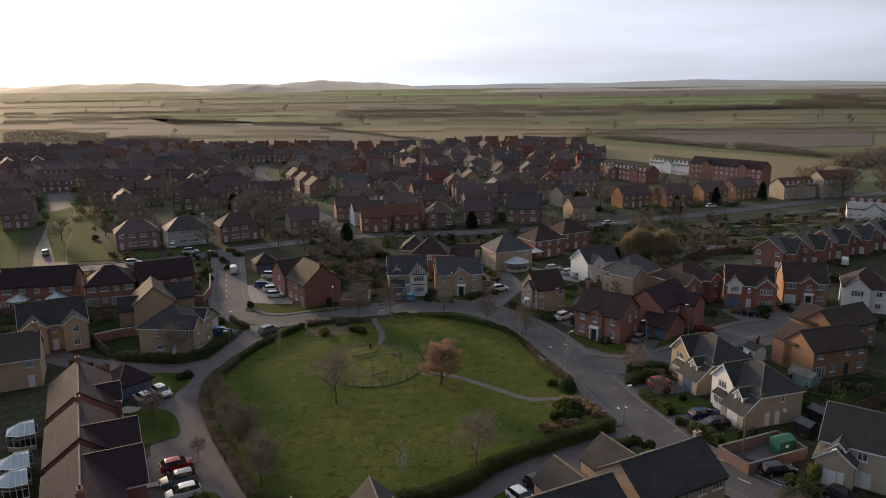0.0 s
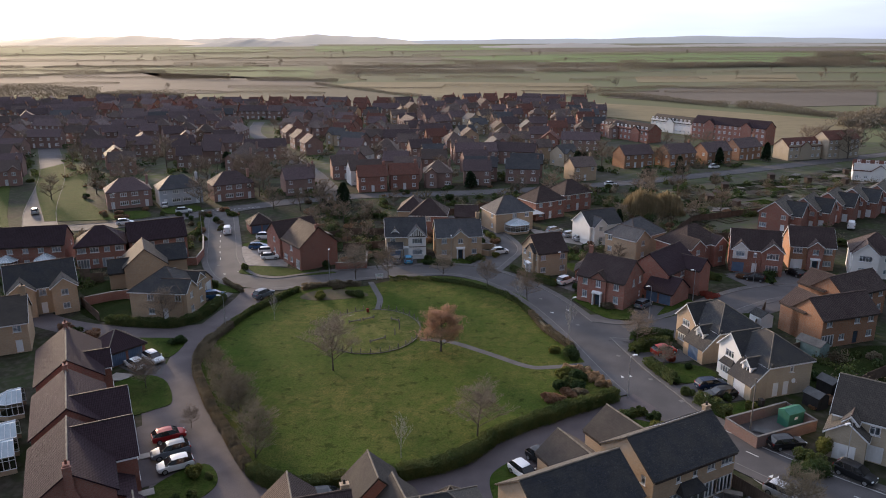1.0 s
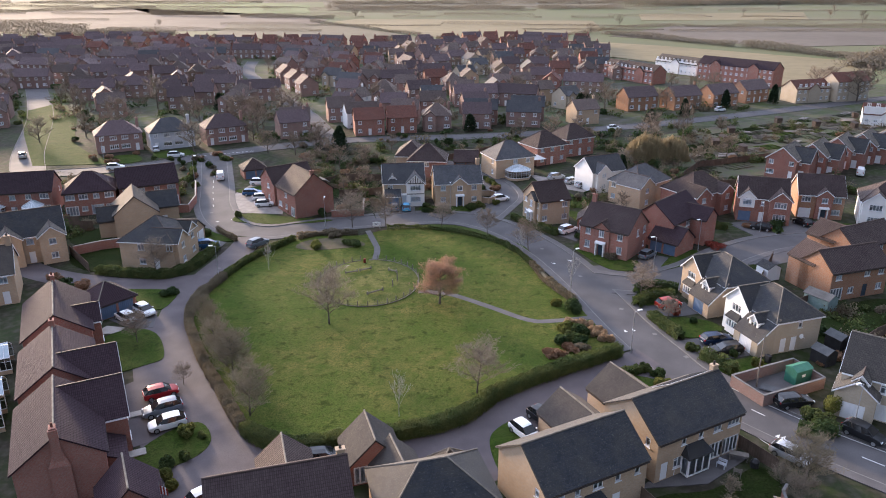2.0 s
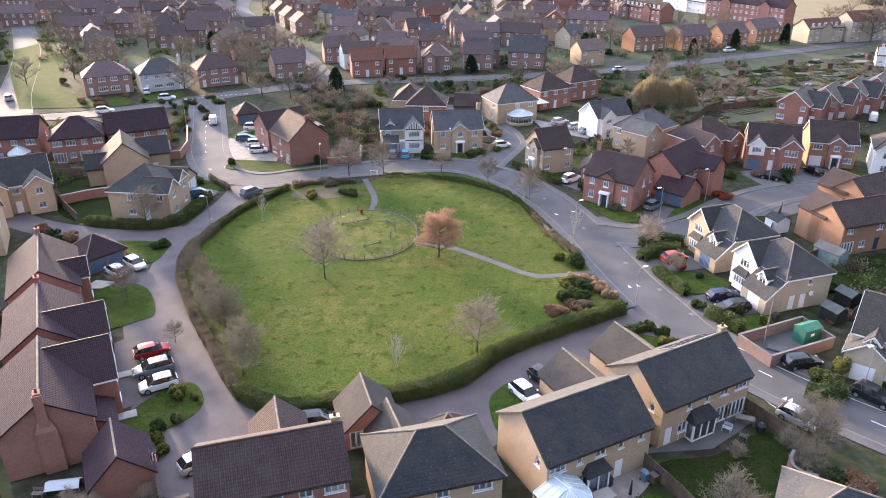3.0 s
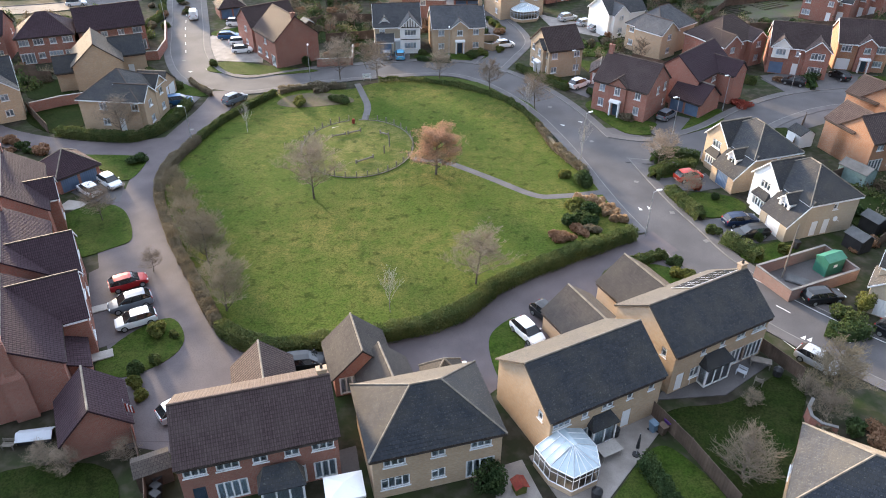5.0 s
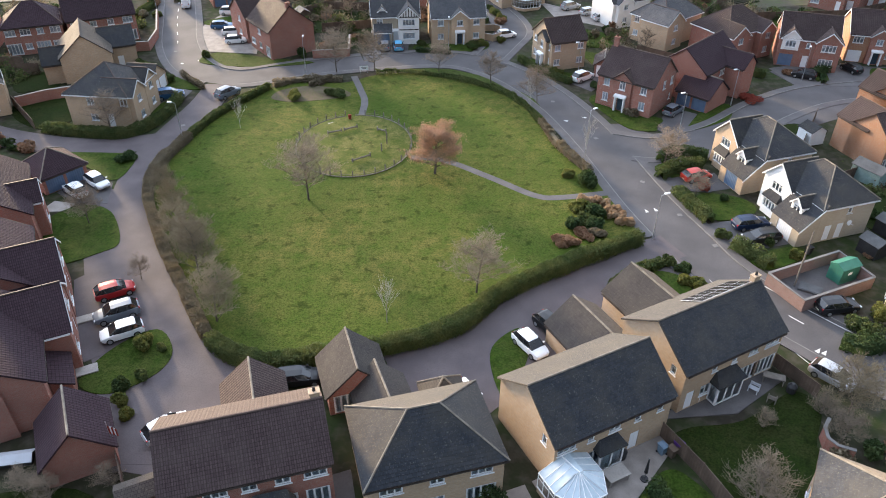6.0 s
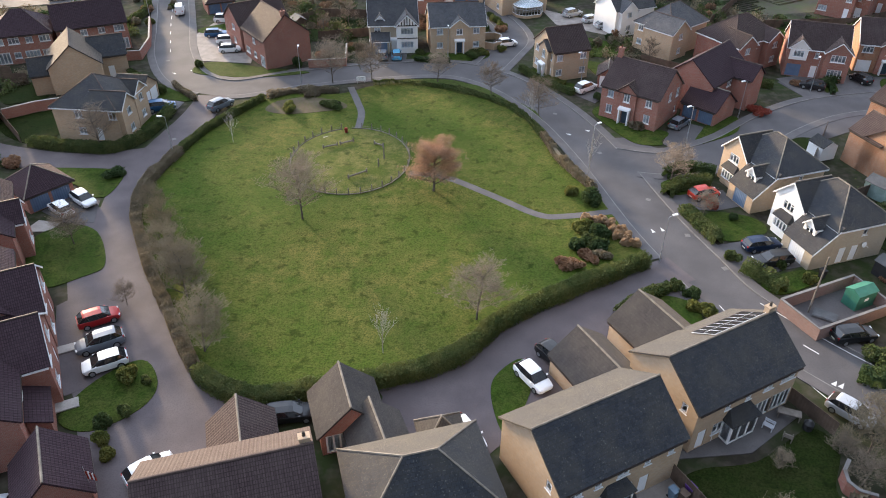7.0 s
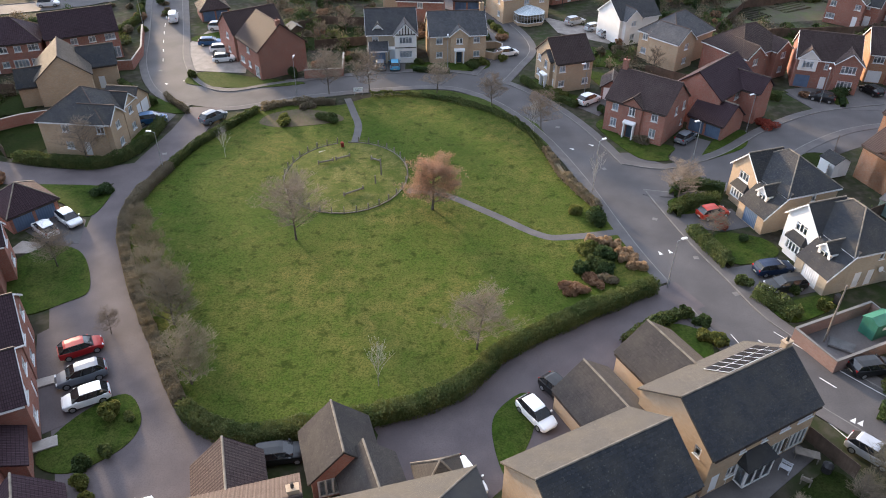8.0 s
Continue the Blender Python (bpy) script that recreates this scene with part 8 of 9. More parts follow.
# garden furniture and clutter
def garden_table(x, y, ang, mat, label, w=1.7, d=0.9):
    t = root("garden_table", pose(x, y, 0.08, 0, 0, ang), label, "table", "garden tables")
    g = Geo()
    g.box(-w / 2, -d / 2, 0.70, w / 2, d / 2, 0.75)
    part("tabletop", g, mat, t)
    for sx in (-1, 1):
        for sy in (-1, 1):
            g = Geo()
            g.box(sx * (w / 2 - 0.1) - 0.04, sy * (d / 2 - 0.1) - 0.04, 0, sx * (w / 2 - 0.1) + 0.04, sy * (d / 2 - 0.1) + 0.04, 0.70)
            part("leg", g, mat, t)


def garden_bench(x, y, ang, mat, label, w=1.5):
    t = root("garden_bench", pose(x, y, 0.08, 0, 0, ang), label, "bench", "garden benches")
    for k in range(3):
        g = Geo()
        g.box(-w / 2, -0.25 + k * 0.17, 0.42, w / 2, -0.11 + k * 0.17, 0.46)
        part("seat_slat", g, mat, t)
    for k in range(2):
        g = Geo()
        g.box(-w / 2, 0.26, 0.56 + k * 0.18, w / 2, 0.30, 0.68 + k * 0.18)
        part("back_slat", g, mat, t)
    for s in (-1, 1):
        g = Geo()
        g.box(s * (w / 2 - 0.06) - 0.04, -0.27, 0, s * (w / 2 - 0.06) + 0.04, -0.19, 0.6)
        g.box(s * (w / 2 - 0.06) - 0.04, 0.24, 0, s * (w / 2 - 0.06) + 0.04, 0.31, 0.88)
        part("leg_frame", g, mat, t)


garden_table(14.6, 45.8, 27, SLAB, "pale garden table on the patio", 2.0, 1.3)
garden_table(31.0, 56.4, -20, TIMBER, "long grey wooden garden table on the patio", 1.9, 0.8)
garden_bench(24.2, 54.5, 28, WHITE, "white slatted bench against the house wall", 1.9)
garden_bench(28.8, 55.2, -40, GREYREND, "grey garden chair on the patio", 0.9)
garden_bench(30.0, 54.0, 150, TIMBER, "wooden garden chair on the patio", 0.8)
garden_bench(4.6, 43.6, 20, FENCE, "small wooden bench behind the house", 1.1)
garden_bench(-35.2, 46.2, 0, TIMBER, "small wooden bench on the grass", 1.0)


def wheelie_bin(x, y, ang, mat, label):
    b = root("wheelie_bin", pose(x, y, 0.05, 0, 0, ang), label, "bin", "wheelie bins")
    g = Geo()
    p = [(-0.22, -0.25), (0.22, -0.25), (0.22, 0.25), (-0.22, 0.25)]
    q = [(-0.28, -0.33), (0.28, -0.33), (0.28, 0.36), (-0.28, 0.36)]
    for i in range(4):
        j = (i + 1) % 4
        g.face([(*p[i], 0.05), (*p[j], 0.05), (*q[j], 0.98), (*q[i], 0.98)])
    part("body", g, mat, b)
    g = Geo()
    g.box(-0.31, -0.37, 0.98, 0.31, 0.4, 1.06)
    part("lid", g, mat, b)
    for s in (-1, 1):
        g = Geo()
        g.bar((s * 0.2, 0.3, 0.1), (s * 0.28, 0.3, 0.1), 0.1, 8)
        part("wheel", g, TYRE, b)


BINPURPLE = surface("purple_bin_plastic", (0.09, 0.03, 0.20), (0.12, 0.04, 0.25), rough=0.5, bump=0.05)
BINBLUE = surface("blue_grey_plastic", (0.10, 0.16, 0.22), (0.14, 0.20, 0.27), rough=0.5, bump=0.05)
wheelie_bin(20.3, 48.6, 30, BINPURPLE, "purple wheelie bin by the fence")
wheelie_bin(18.9, 48.3, 30, BINBLUE, "blue-grey wheelie bin by the fence")
wheelie_bin(19.6, 48.0, 30, FENCE, "brown wheelie bin by the fence")
for k in range(3):
    wheelie_bin(-21.6 + k * 0.2, 42.5 - k * 0.75, 60, PLASTIC, "black wheelie bin beside the house")
wheelie_bin(43.4, 116.2, -48, PLASTIC, "black wheelie bin beside the garage")
wheelie_bin(44.1, 116.9, -48, PLASTIC, "black wheelie bin beside the garage")
wheelie_bin(42.4, 76.4, 20, PLASTIC, "black wheelie bin beside the garage door")
# covered barbecues
for x, y in ((15.5, 47.9), (32.2, 55.2), (12.9, 41.6)):
    g = Geo()
    g.bar((0, 0, 0), (0, 0, 0.7), 0.42, 10, 0.45)
    g.bar((0, 0, 0.7), (0, 0, 1.0), 0.45, 10, 0.15)
    single("barbecue", g, PLASTIC, "round barbecue under a black cover", "barbecue", "barbecues", m=pose(x, y, 0.08))
# folded parasol
um = root("parasol", pose(16.9, 45.7, 0.08), "closed dark garden parasol on a round base", "parasol")
g = Geo()
g.bar((0, 0, 0), (0, 0, 0.12), 0.32, 12)
part("base", g, PLASTIC, um)
g = Geo()
g.bar((0, 0, 0.1), (0, 0, 2.6), 0.025, 6)
part("pole", g, STEEL, um)
g = Geo()
g.bar((0, 0, 0.9), (0, 0, 2.5), 0.17, 8, 0.05)
part("canopy", g, PLASTIC, um)
# white gazebo canopy
gz = root("gazebo", pose(-6.6, 40.9, 0, 0, 0, 14), "white fabric gazebo beside the house", "gazebo")
g = Geo()
for i in range(4):
    a, b = [(-1.5, -1.2), (1.5, -1.2), (1.5, 1.2), (-1.5, 1.2)][i], [(1.5, -1.2), (1.5, 1.2), (-1.5, 1.2), (-1.5, -1.2)][i]
    g.face([(*a, 2.1), (*b, 2.1), (0, 0, 2.6)])
    g.face([(*a, 1.9), (*b, 1.9), (*b, 2.1), (*a, 2.1)])
part("canopy", g, RENDER, gz)
for sx in (-1, 1):
    for sy in (-1, 1):
        g = Geo()
        g.bar((sx * 1.45, sy * 1.15, 0), (sx * 1.45, sy * 1.15, 2.0), 0.03, 6)
        part("leg", g, STEEL, gz)


def shed(x, y, ang, w, d, h, mat, tile, label, door=True):
    s = root("garden_shed", pose(x, y, 0.03, 0, 0, ang), label, "shed", "garden sheds")
    g = Geo()
    X, Y, t = w / 2, d / 2, h + w * 0.28
    for a, b in (((-X, -Y), (X, -Y)), ((X, -Y), (X, Y)), ((X, Y), (-X, Y)), ((-X, Y), (-X, -Y))):
        g.face([(*a, 0), (*b, 0), (*b, h), (*a, h)])
    g.face([(-X, -Y, h), (X, -Y, h), (0, -Y, t)])
    g.face([(X, Y, h), (-X, Y, h), (0, Y, t)])
    part("wall", g, mat, s)
    g = Geo()
    for sx in (-1, 1):
        slope(g, (sx * (X + 0.15), -sx * (Y + 0.15), h - 0.06), (sx * (X + 0.15), sx * (Y + 0.15), h - 0.06), (0, sx * (Y + 0.15), t + 0.04), (0, -sx * (Y + 0.15), t + 0.04), 0.5, 0.05)
    part("roof", g, tile, s)
    if door:
        g = Geo()
        g.box(-0.4, -Y - 0.03, 0.05, 0.4, -Y, min(h, 1.8))
        part("door", g, mat, s)


TEAL = surface("pale_teal_boards", (0.18, 0.26, 0.25), (0.24, 0.32, 0.31), rough=0.6, scale=1.5, fine=8)
shed(-22.1, 43.3, -64, 2.0, 2.6, 1.8, FENCE, TAN, "small wooden shed with a tan felt roof")
shed(57.2, 93.2, 30, 2.4, 4.0, 2.0, TEAL, FELT, "pale teal boarded garden shed")
shed(54.0, 104.4, 20, 2.6, 2.6, 2.1, WHITE, SLATE, "black and white summerhouse with a dark roof")
shed(49.6, 76.6, 24, 1.9, 2.4, 1.8, PLASTIC, FELT, "dark grey wooden shed in a garden")
shed(53.4, 80.6, 24, 1.9, 2.4, 1.8, PLASTIC, FELT, "dark grey wooden shed in a garden")
shed(-33.4, 47.2, 100, 1.1, 2.6, 0.6, PLASTIC, GREYREND, "low covered trailer in the garden", False)
shed(6.9, 42.2, 20, 0.9, 0.9, 0.9, LIGHTSHRUB, REDSHRUB, "small yellow and red plastic playhouse")
shed(-27.5, 157, 30, 2.2, 2.8, 1.9, FENCE, FELT, "wooden shed in a back garden")
shed(-10.5, 158, 0, 2.2, 2.8, 1.9, FENCE, FELT, "wooden shed in a back garden")
sh = root("garden_shelter", pose(24.6, 177.6, 0.03, 0, 0, 22), "dark open-sided garden shelter with a white tent roof", "gazebo")
g = Geo()
for i in range(4):
    a, b = [(-2, -1.8), (2, -1.8), (2, 1.8), (-2, 1.8)][i], [(2, -1.8), (2, 1.8), (-2, 1.8), (-2, -1.8)][i]
    g.face([(*a, 2.2), (*b, 2.2), (b[0] * 0.1, b[1] * 0.1, 3.1), (a[0] * 0.1, a[1] * 0.1, 3.1)])
part("canopy", g, RENDER, sh)
for sx in (-1, 1):
    for sy in (-1, 1):
        g = Geo()
        g.box(sx * 1.9 - 0.06, sy * 1.7 - 0.06, 0, sx * 1.9 + 0.06, sy * 1.7 + 0.06, 2.2)
        part("post", g, PLASTIC, sh)
g = Geo()
g.box(-1.8, 1.6, 0, 1.8, 1.66, 2.1)
part("back_panel", g, FENCE, sh)
# flag on its pole
fp = root("flag_pole", pose(-25.3, 47.6, 0), "slim garden flag pole with a striped red and white flag", "flag")
g = Geo()
g.bar((0, 0, 0), (0, 0, 4.4), 0.035, 6, 0.025)
part("pole", g, STEEL, fp)
for k in range(5):
    g = Geo()
    g.box(0.02 + k * 0.13, -0.02 + 0.03 * (k % 2), 3.0 - k * 0.05, 0.16 + k * 0.13, 0.0 + 0.03 * (k % 2), 3.9 - k * 0.08)
    part("flag_stripe", g, WHITE if k % 2 else REDSHRUB, fp)

# satellite dish
g = Geo()
g.bar((0, 0, 0), (0, -0.12, 0.02), 0.34, 14, 0.25)
g.bar((0, 0, 0), (0, 0.5, -0.2), 0.03, 5)
single("satellite_dish", g, WHITE, "pale satellite dish on the house wall", "satellite dish", m=pose(47.9, 79.6, 2.2, 20, 0, 200))

# solar panels on the far slope of the roof
CELL = surface("solar_cell", (0.012, 0.013, 0.018), (0.018, 0.019, 0.024), rough=0.22, bump=0, spec=0.5, third=0.1)
sp = root("solar_array", pose(24.5, 58.85, 0, 0, 0, 28.3), "block of dark solar panels with thin grey frames on the roof", "solar panels")
tilt = math.degrees(math.atan(0.70))
for i in range(7):
    for j in range(2):
        fr, pn = Geo(), Geo()
        fr.box(-0.41, -0.68, 0, 0.41, 0.68, 0.04)
        pn.box(-0.39, -0.66, 0.04, 0.39, 0.66, 0.05)
        up = 0.85 + j * 1.4
        m = pose(-0.5 + i * 0.86, 0, 0) @ Matrix.Translation((0, up * math.cos(radians(tilt)), 4.85 + 3.95 * 0.70 + 0.22 - up * math.sin(radians(tilt)))) @ Matrix.Rotation(radians(-tilt), 4, "X")
        q = part("panel_frame", fr, WHITE, sp, "", m)
        part("solar_cell", pn, CELL, q)

# ---- road markings
def marking(pts, w, dash=0.0, gap=0.0, z=0.012):
    line = smooth_line(pts, 8)
    g = Geo()
    acc, on = 0.0, True
    for a, b in zip(line, line[1:]):
        d = b - a
        n = max(1, int(d.length / 0.5))
        for i in range(n):
            p, q = a + d * i / n, a + d * (i + 1) / n
            if dash == 0 or (acc % (dash + gap)) < dash:
                u = (q - p).normalized()
                s = Vector((-u.y, u.x)) * w / 2
                g.face([(*(p - s), z), (*(q - s), z), (*(q + s), z), (*(p + s), z)])
            acc += (q - p).length
    single("road_marking", g, PAINT, "worn white painted road line", "road marking", kind="structure")


marking([(34.2, 72.0), (41.2, 63.4), (50.0, 55.0), (62, 44)], 0.10)
marking([(29.8, 71.6), (31.2, 67.4), (35.6, 58.4)], 0.08)
marking([(32.2, 70.8), (39.2, 62.0), (48.2, 53.0), (60, 42)], 0.13, 2.0, 4.0)
marking([(-57.5, 174), (-53, 157), (-48.5, 142)], 0.12, 2.0, 3.0, 0.016)
marking([(-66, 189.2), (-52.5, 194.8)], 0.25, 0.6, 0.4, 0.02)
for x, y, a in ((26.1, 85.4, 15), (27.3, 85.7, 15), (37.0, 60.6, -48), (37.5, 60.3, -48), (22.6, 112.0, 60), (19.6, 110.8, 60), (-45.2, 133.2, 60), (-42.5, 134.5, 60)):
    g = Geo()
    g.face([(-0.24, -0.36, 0.013), (0.24, -0.36, 0.013), (0, 0.42, 0.013)])
    single("road_marking", g, PAINT, "white painted triangle on a speed hump", "road marking", kind="structure", m=pose(x, y, 0, 0, 0, a))

# manhole covers
for x, y in ((30.0, 84.5), (27.2, 92.5), (-37.8, 108.5), (-35.0, 112.0), (32.4, 78.0), (12.0, 136.5), (18.5, 117.8), (-48.0, 139), (23.2, 105.0)):
    g = Geo()
    g.box(-0.3, -0.3, 0, 0.3, 0.3, 0.02)
    single("manhole_cover", g, KERB, "small metal cover set in the road", "manhole cover", "manhole covers", m=pose(x, y, 0.006, 0, 0, x * 9))

# ---- front lawns, drives and footways
sheet("turning_head", [(41.5, 108.6), (45.3, 112.6), (49.5, 117.6), (56.0, 122.3), (63.1, 125.0), (73.9, 126.2), (74, 120.5), (61.6, 112.0), (51.1, 106.3), (44.6, 105.0)], 0.018, ASPHALT, "wide asphalt turning area of the cul-de-sac", "road")
sheet("drive_close", [(58.4, 132.4), (59.6, 126.6), (61.0, 123.4), (64.6, 126.0), (64.9, 131.0), (64.2, 134.4)], 0.034, PAVE, "asphalt drive in front of the brick house", "driveway")
sheet("drive_close", [(67.8, 133.0), (66.0, 124.6), (73.4, 124.2), (76.2, 132.2), (75.1, 135.0)], 0.034, PAVE, "asphalt drive in front of the brick house", "driveway")
sheet("front_lawn", [(76.6, 132.4), (74.4, 125.6), (80, 126.5), (83, 131)], 0.07, LAWN, "small front lawn beside the drive", "lawn", True)
sheet("front_lawn", [(64.8, 130.4), (64.6, 126.2), (66.4, 126.2), (67.6, 131.6)], 0.07, LAWN, "narrow front lawn between two drives", "lawn", True)
sheet("front_lawn", [(-45.2, 123.4), (-43.8, 127.1), (-38.8, 122.6), (-40.6, 121.7)], 0.07, LAWN, "triangle of lawn inside a low hedge", "lawn", True)
sheet("drive_corner", [(-46.2, 116.0), (-46.0, 125.2), (-44.9, 123.2), (-40.0, 121.3), (-40.6, 117.6), (-43.0, 114.6)], 0.03, PAVE, "asphalt drive in front of the white garage", "driveway")
sheet("front_lawn", [(-46.8, 156.3), (-39.5, 160.6), (-38.6, 157.6), (-45.2, 153.4)], 0.07, LAWN, "strip of lawn between parking spaces", "lawn", True)
sheet("front_lawn", [(-92.6, 186.0), (-84.6, 190.4), (-80.0, 183.0), (-88.1, 180.0)], 0.07, LAWN, "front lawn of the brick semi-detached houses", "lawn", True)
sheet("front_lawn", [(-79.6, 192.4), (-71.6, 196.6), (-68.4, 190.0), (-76, 186.6)], 0.07, LAWN, "front lawn of the grey semi-detached houses", "lawn", True)
sheet("front_lawn", [(-3.6, 143.2), (8.4, 144.6), (8.8, 141.0), (2.6, 139.4), (-3.4, 140.0)], 0.07, LAWN, "front lawn of the buff brick house", "lawn", True)
sheet("front_lawn", [(16.2, 134.8), (18.2, 131.0), (22.4, 126.8), (23.6, 129.0), (19.6, 131.6), (17.6, 136.2)], 0.07, LAWN, "narrow front lawn behind a clipped hedge", "lawn", True)
sheet("drive_mid", [(22.6, 125.0), (26.6, 129.8), (29.4, 127.4), (25.4, 121.8)], 0.03, PAVE, "asphalt drive beside the brick house", "driveway")
sheet("back_lawn", [(26.6, 140.0), (33.6, 135.6), (37.0, 129.6), (33.4, 126.0), (29.0, 130.0)], 0.06, LAWN, "green back garden lawn between two houses", "lawn", True)
sheet("back_lawn", [(58, 146), (70, 148), (72, 158), (60, 156)], 0.06, LAWN, "green back garden lawn behind the brick houses", "lawn", True)
sheet("back_lawn", [(48, 158), (60, 164), (56, 172), (46, 168)], 0.06, VERGE, "open grass behind the white house", "lawn", True)
sheet("back_lawn", [(22, 155), (33, 150), (36, 146), (30, 142), (21, 147)], 0.06, LAWN, "green garden lawn behind the houses", "lawn", True)
hedge([(14.6, 135.4), (16.6, 131.8), (19.9, 127.6), (22.4, 124.8)], 0.9, 1.0, HEDGE, "clipped green hedge in front of the house", per_m=260, size=0.10, seed=31)
hedge([(-4.0, 139.6), (0.5, 138.7), (2.4, 138.6)], 0.8, 0.8, SHRUB, "low dark clipped hedge in front of the house", per_m=260, size=0.10, seed=32)
hedge([(-38.2, 121.6), (-43.4, 127.4)], 0.7, 0.9, DRYHEDGE, "low brown clipped hedge beside the drive", per_m=240, size=0.09, seed=33)
hedge([(30.6, 98.0), (33.6, 99.8), (37.4, 98.4)], 1.2, 1.4, SHRUB, "dark clipped hedge in front of the house", per_m=300, size=0.10, seed=34)
hedge([(67.2, 131.8), (65.0, 125.4)], 0.7, 0.8, SHRUB, "low dark hedge between two drives", per_m=200, size=0.1, seed=35)
for x, y, r, mat, lab in ((8.6, 142.6, 1.3, LIGHTSHRUB, "yellow-green shrub beside the curved wall"), (6.4, 141.0, 1.1, HEDGE, "green shrub in the front garden"), (30.0, 112.8, 1.3, DRYHEDGE, "bare brown shrub on the front lawn"), (26.2, 123.0, 1.1, SHRUB, "dark evergreen shrub beside the drive"),
                         (13.0, 157.5, 1.4, LIGHTSHRUB, "yellow-green shrub beside the close"), (11.6, 161.0, 1.4, HEDGE, "green shrub beside the close"), (21.5, 173.5, 1.5, HEDGE, "rounded green bush in the back garden"), (60.6, 129.6, 1.0, RUSTSHRUB, "rusty brown shrub beside the drive")):
    shrub(x, y, r, r, r * 0.95, mat, lab, 61 + int(x) % 5, 1500, 0.12)
# concrete slabs at the doors of the lane houses
for x, y, a, w, d in ((-34.9, 64.6, 26, 1.6, 1.1), (-32.4, 57.2, 26, 3.2, 1.2)):
    g = Geo()
    g.box(-w / 2, -d / 2, 0, w / 2, d / 2, 0.12)
    single("door_step", g, SLAB, "pale concrete slab at the house door", "step", "door steps", m=pose(x, y, 0.05, 0, 0, a))

# ---- more gardens: lawns, drives, fences, shrubs behind the houses
sheet("drive_east", [(32.4, 82.4), (38.2, 83.8), (40.6, 82.6), (41.6, 78.6), (36.4, 77.0), (33.6, 77.6)], 0.03, ASPHALT, "dark asphalt drive with two cars", "driveway")
sheet("drive_east", [(29.6, 93.4), (30.4, 90.6), (35.0, 89.9), (38.4, 91.0), (37.4, 95.0), (33.6, 94.2)], 0.03, ASPHALT, "dark asphalt drive", "driveway")
sheet("front_lawn", [(35.6, 75.6), (41.0, 77.8), (42.4, 76.2), (37.0, 73.4)], 0.07, LAWN, "small lawn beside the compound wall", "lawn", True)
sheet("front_lawn", [(20.6, 69.4), (23.2, 71.2), (26.0, 69.5), (25.6, 66.8), (22.8, 66.4)], 0.07, LAWN, "small corner lawn behind the shrubs", "lawn", True)
sheet("front_lawn", [(29.8, 96.6), (34.5, 98.6), (36.4, 96.6), (31.4, 93.6)], 0.07, LAWN, "small front lawn inside the hedge", "lawn", True)
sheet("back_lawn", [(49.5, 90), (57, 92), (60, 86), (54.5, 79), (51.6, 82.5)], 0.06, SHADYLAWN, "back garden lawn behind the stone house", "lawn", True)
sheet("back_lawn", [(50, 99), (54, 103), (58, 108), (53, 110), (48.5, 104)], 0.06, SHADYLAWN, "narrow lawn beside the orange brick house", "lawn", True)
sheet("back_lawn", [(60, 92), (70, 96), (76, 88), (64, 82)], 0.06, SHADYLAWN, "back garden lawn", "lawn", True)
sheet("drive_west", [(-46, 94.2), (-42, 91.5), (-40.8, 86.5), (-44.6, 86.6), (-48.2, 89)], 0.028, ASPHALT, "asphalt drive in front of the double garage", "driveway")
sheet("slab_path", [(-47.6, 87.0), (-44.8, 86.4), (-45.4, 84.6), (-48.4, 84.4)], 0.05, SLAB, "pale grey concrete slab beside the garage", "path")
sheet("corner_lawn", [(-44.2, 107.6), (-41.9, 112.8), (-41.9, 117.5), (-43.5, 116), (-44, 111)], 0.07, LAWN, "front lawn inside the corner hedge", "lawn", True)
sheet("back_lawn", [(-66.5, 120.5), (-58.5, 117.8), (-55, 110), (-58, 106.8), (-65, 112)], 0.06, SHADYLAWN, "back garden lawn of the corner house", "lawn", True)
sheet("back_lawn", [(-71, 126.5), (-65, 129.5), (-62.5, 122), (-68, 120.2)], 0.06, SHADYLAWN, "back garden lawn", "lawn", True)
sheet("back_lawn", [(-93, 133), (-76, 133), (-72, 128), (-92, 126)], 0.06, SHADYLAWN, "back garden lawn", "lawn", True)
sheet("drive_north", [(-44, 164), (-38, 158), (-34, 146), (-33, 138), (-42, 139), (-47, 152)], 0.03, GRAVEL, "gravel parking court for several cars", "driveway")
sheet("drive_mid", [(-12.6, 144), (-5.5, 143.6), (-5.5, 139.4), (-12.8, 139.0)], 0.03, PAVE, "short drive in front of the timbered house", "driveway")
sheet("back_lawn", [(-25, 150), (-14, 152), (-13, 160), (-24, 162)], 0.05, SHADYLAWN, "back garden lawn", "lawn", True)
sheet("drive_close", [(58, 131), (72, 134), (80, 133), (80, 127), (60, 125)], 0.026, ASPHALT, "shared asphalt forecourt", "driveway")
sheet("drive_close", [(32.9, 108.0), (36.3, 116.2), (40.3, 113.4), (36.9, 106.6), (34.2, 105.6)], 0.026, ASPHALT, "asphalt drive in front of the double garage", "driveway")
sheet("drive_mid", [(22, 170), (27, 166), (36, 160), (33, 154), (24, 160)], 0.026, GRAVEL, "gravel parking strip for several cars", "driveway")
sheet("field_grass", [(3, 184), (18, 192), (20, 197), (0, 190)], 0.05, LAWN, "strip of grass behind the fence", "lawn")
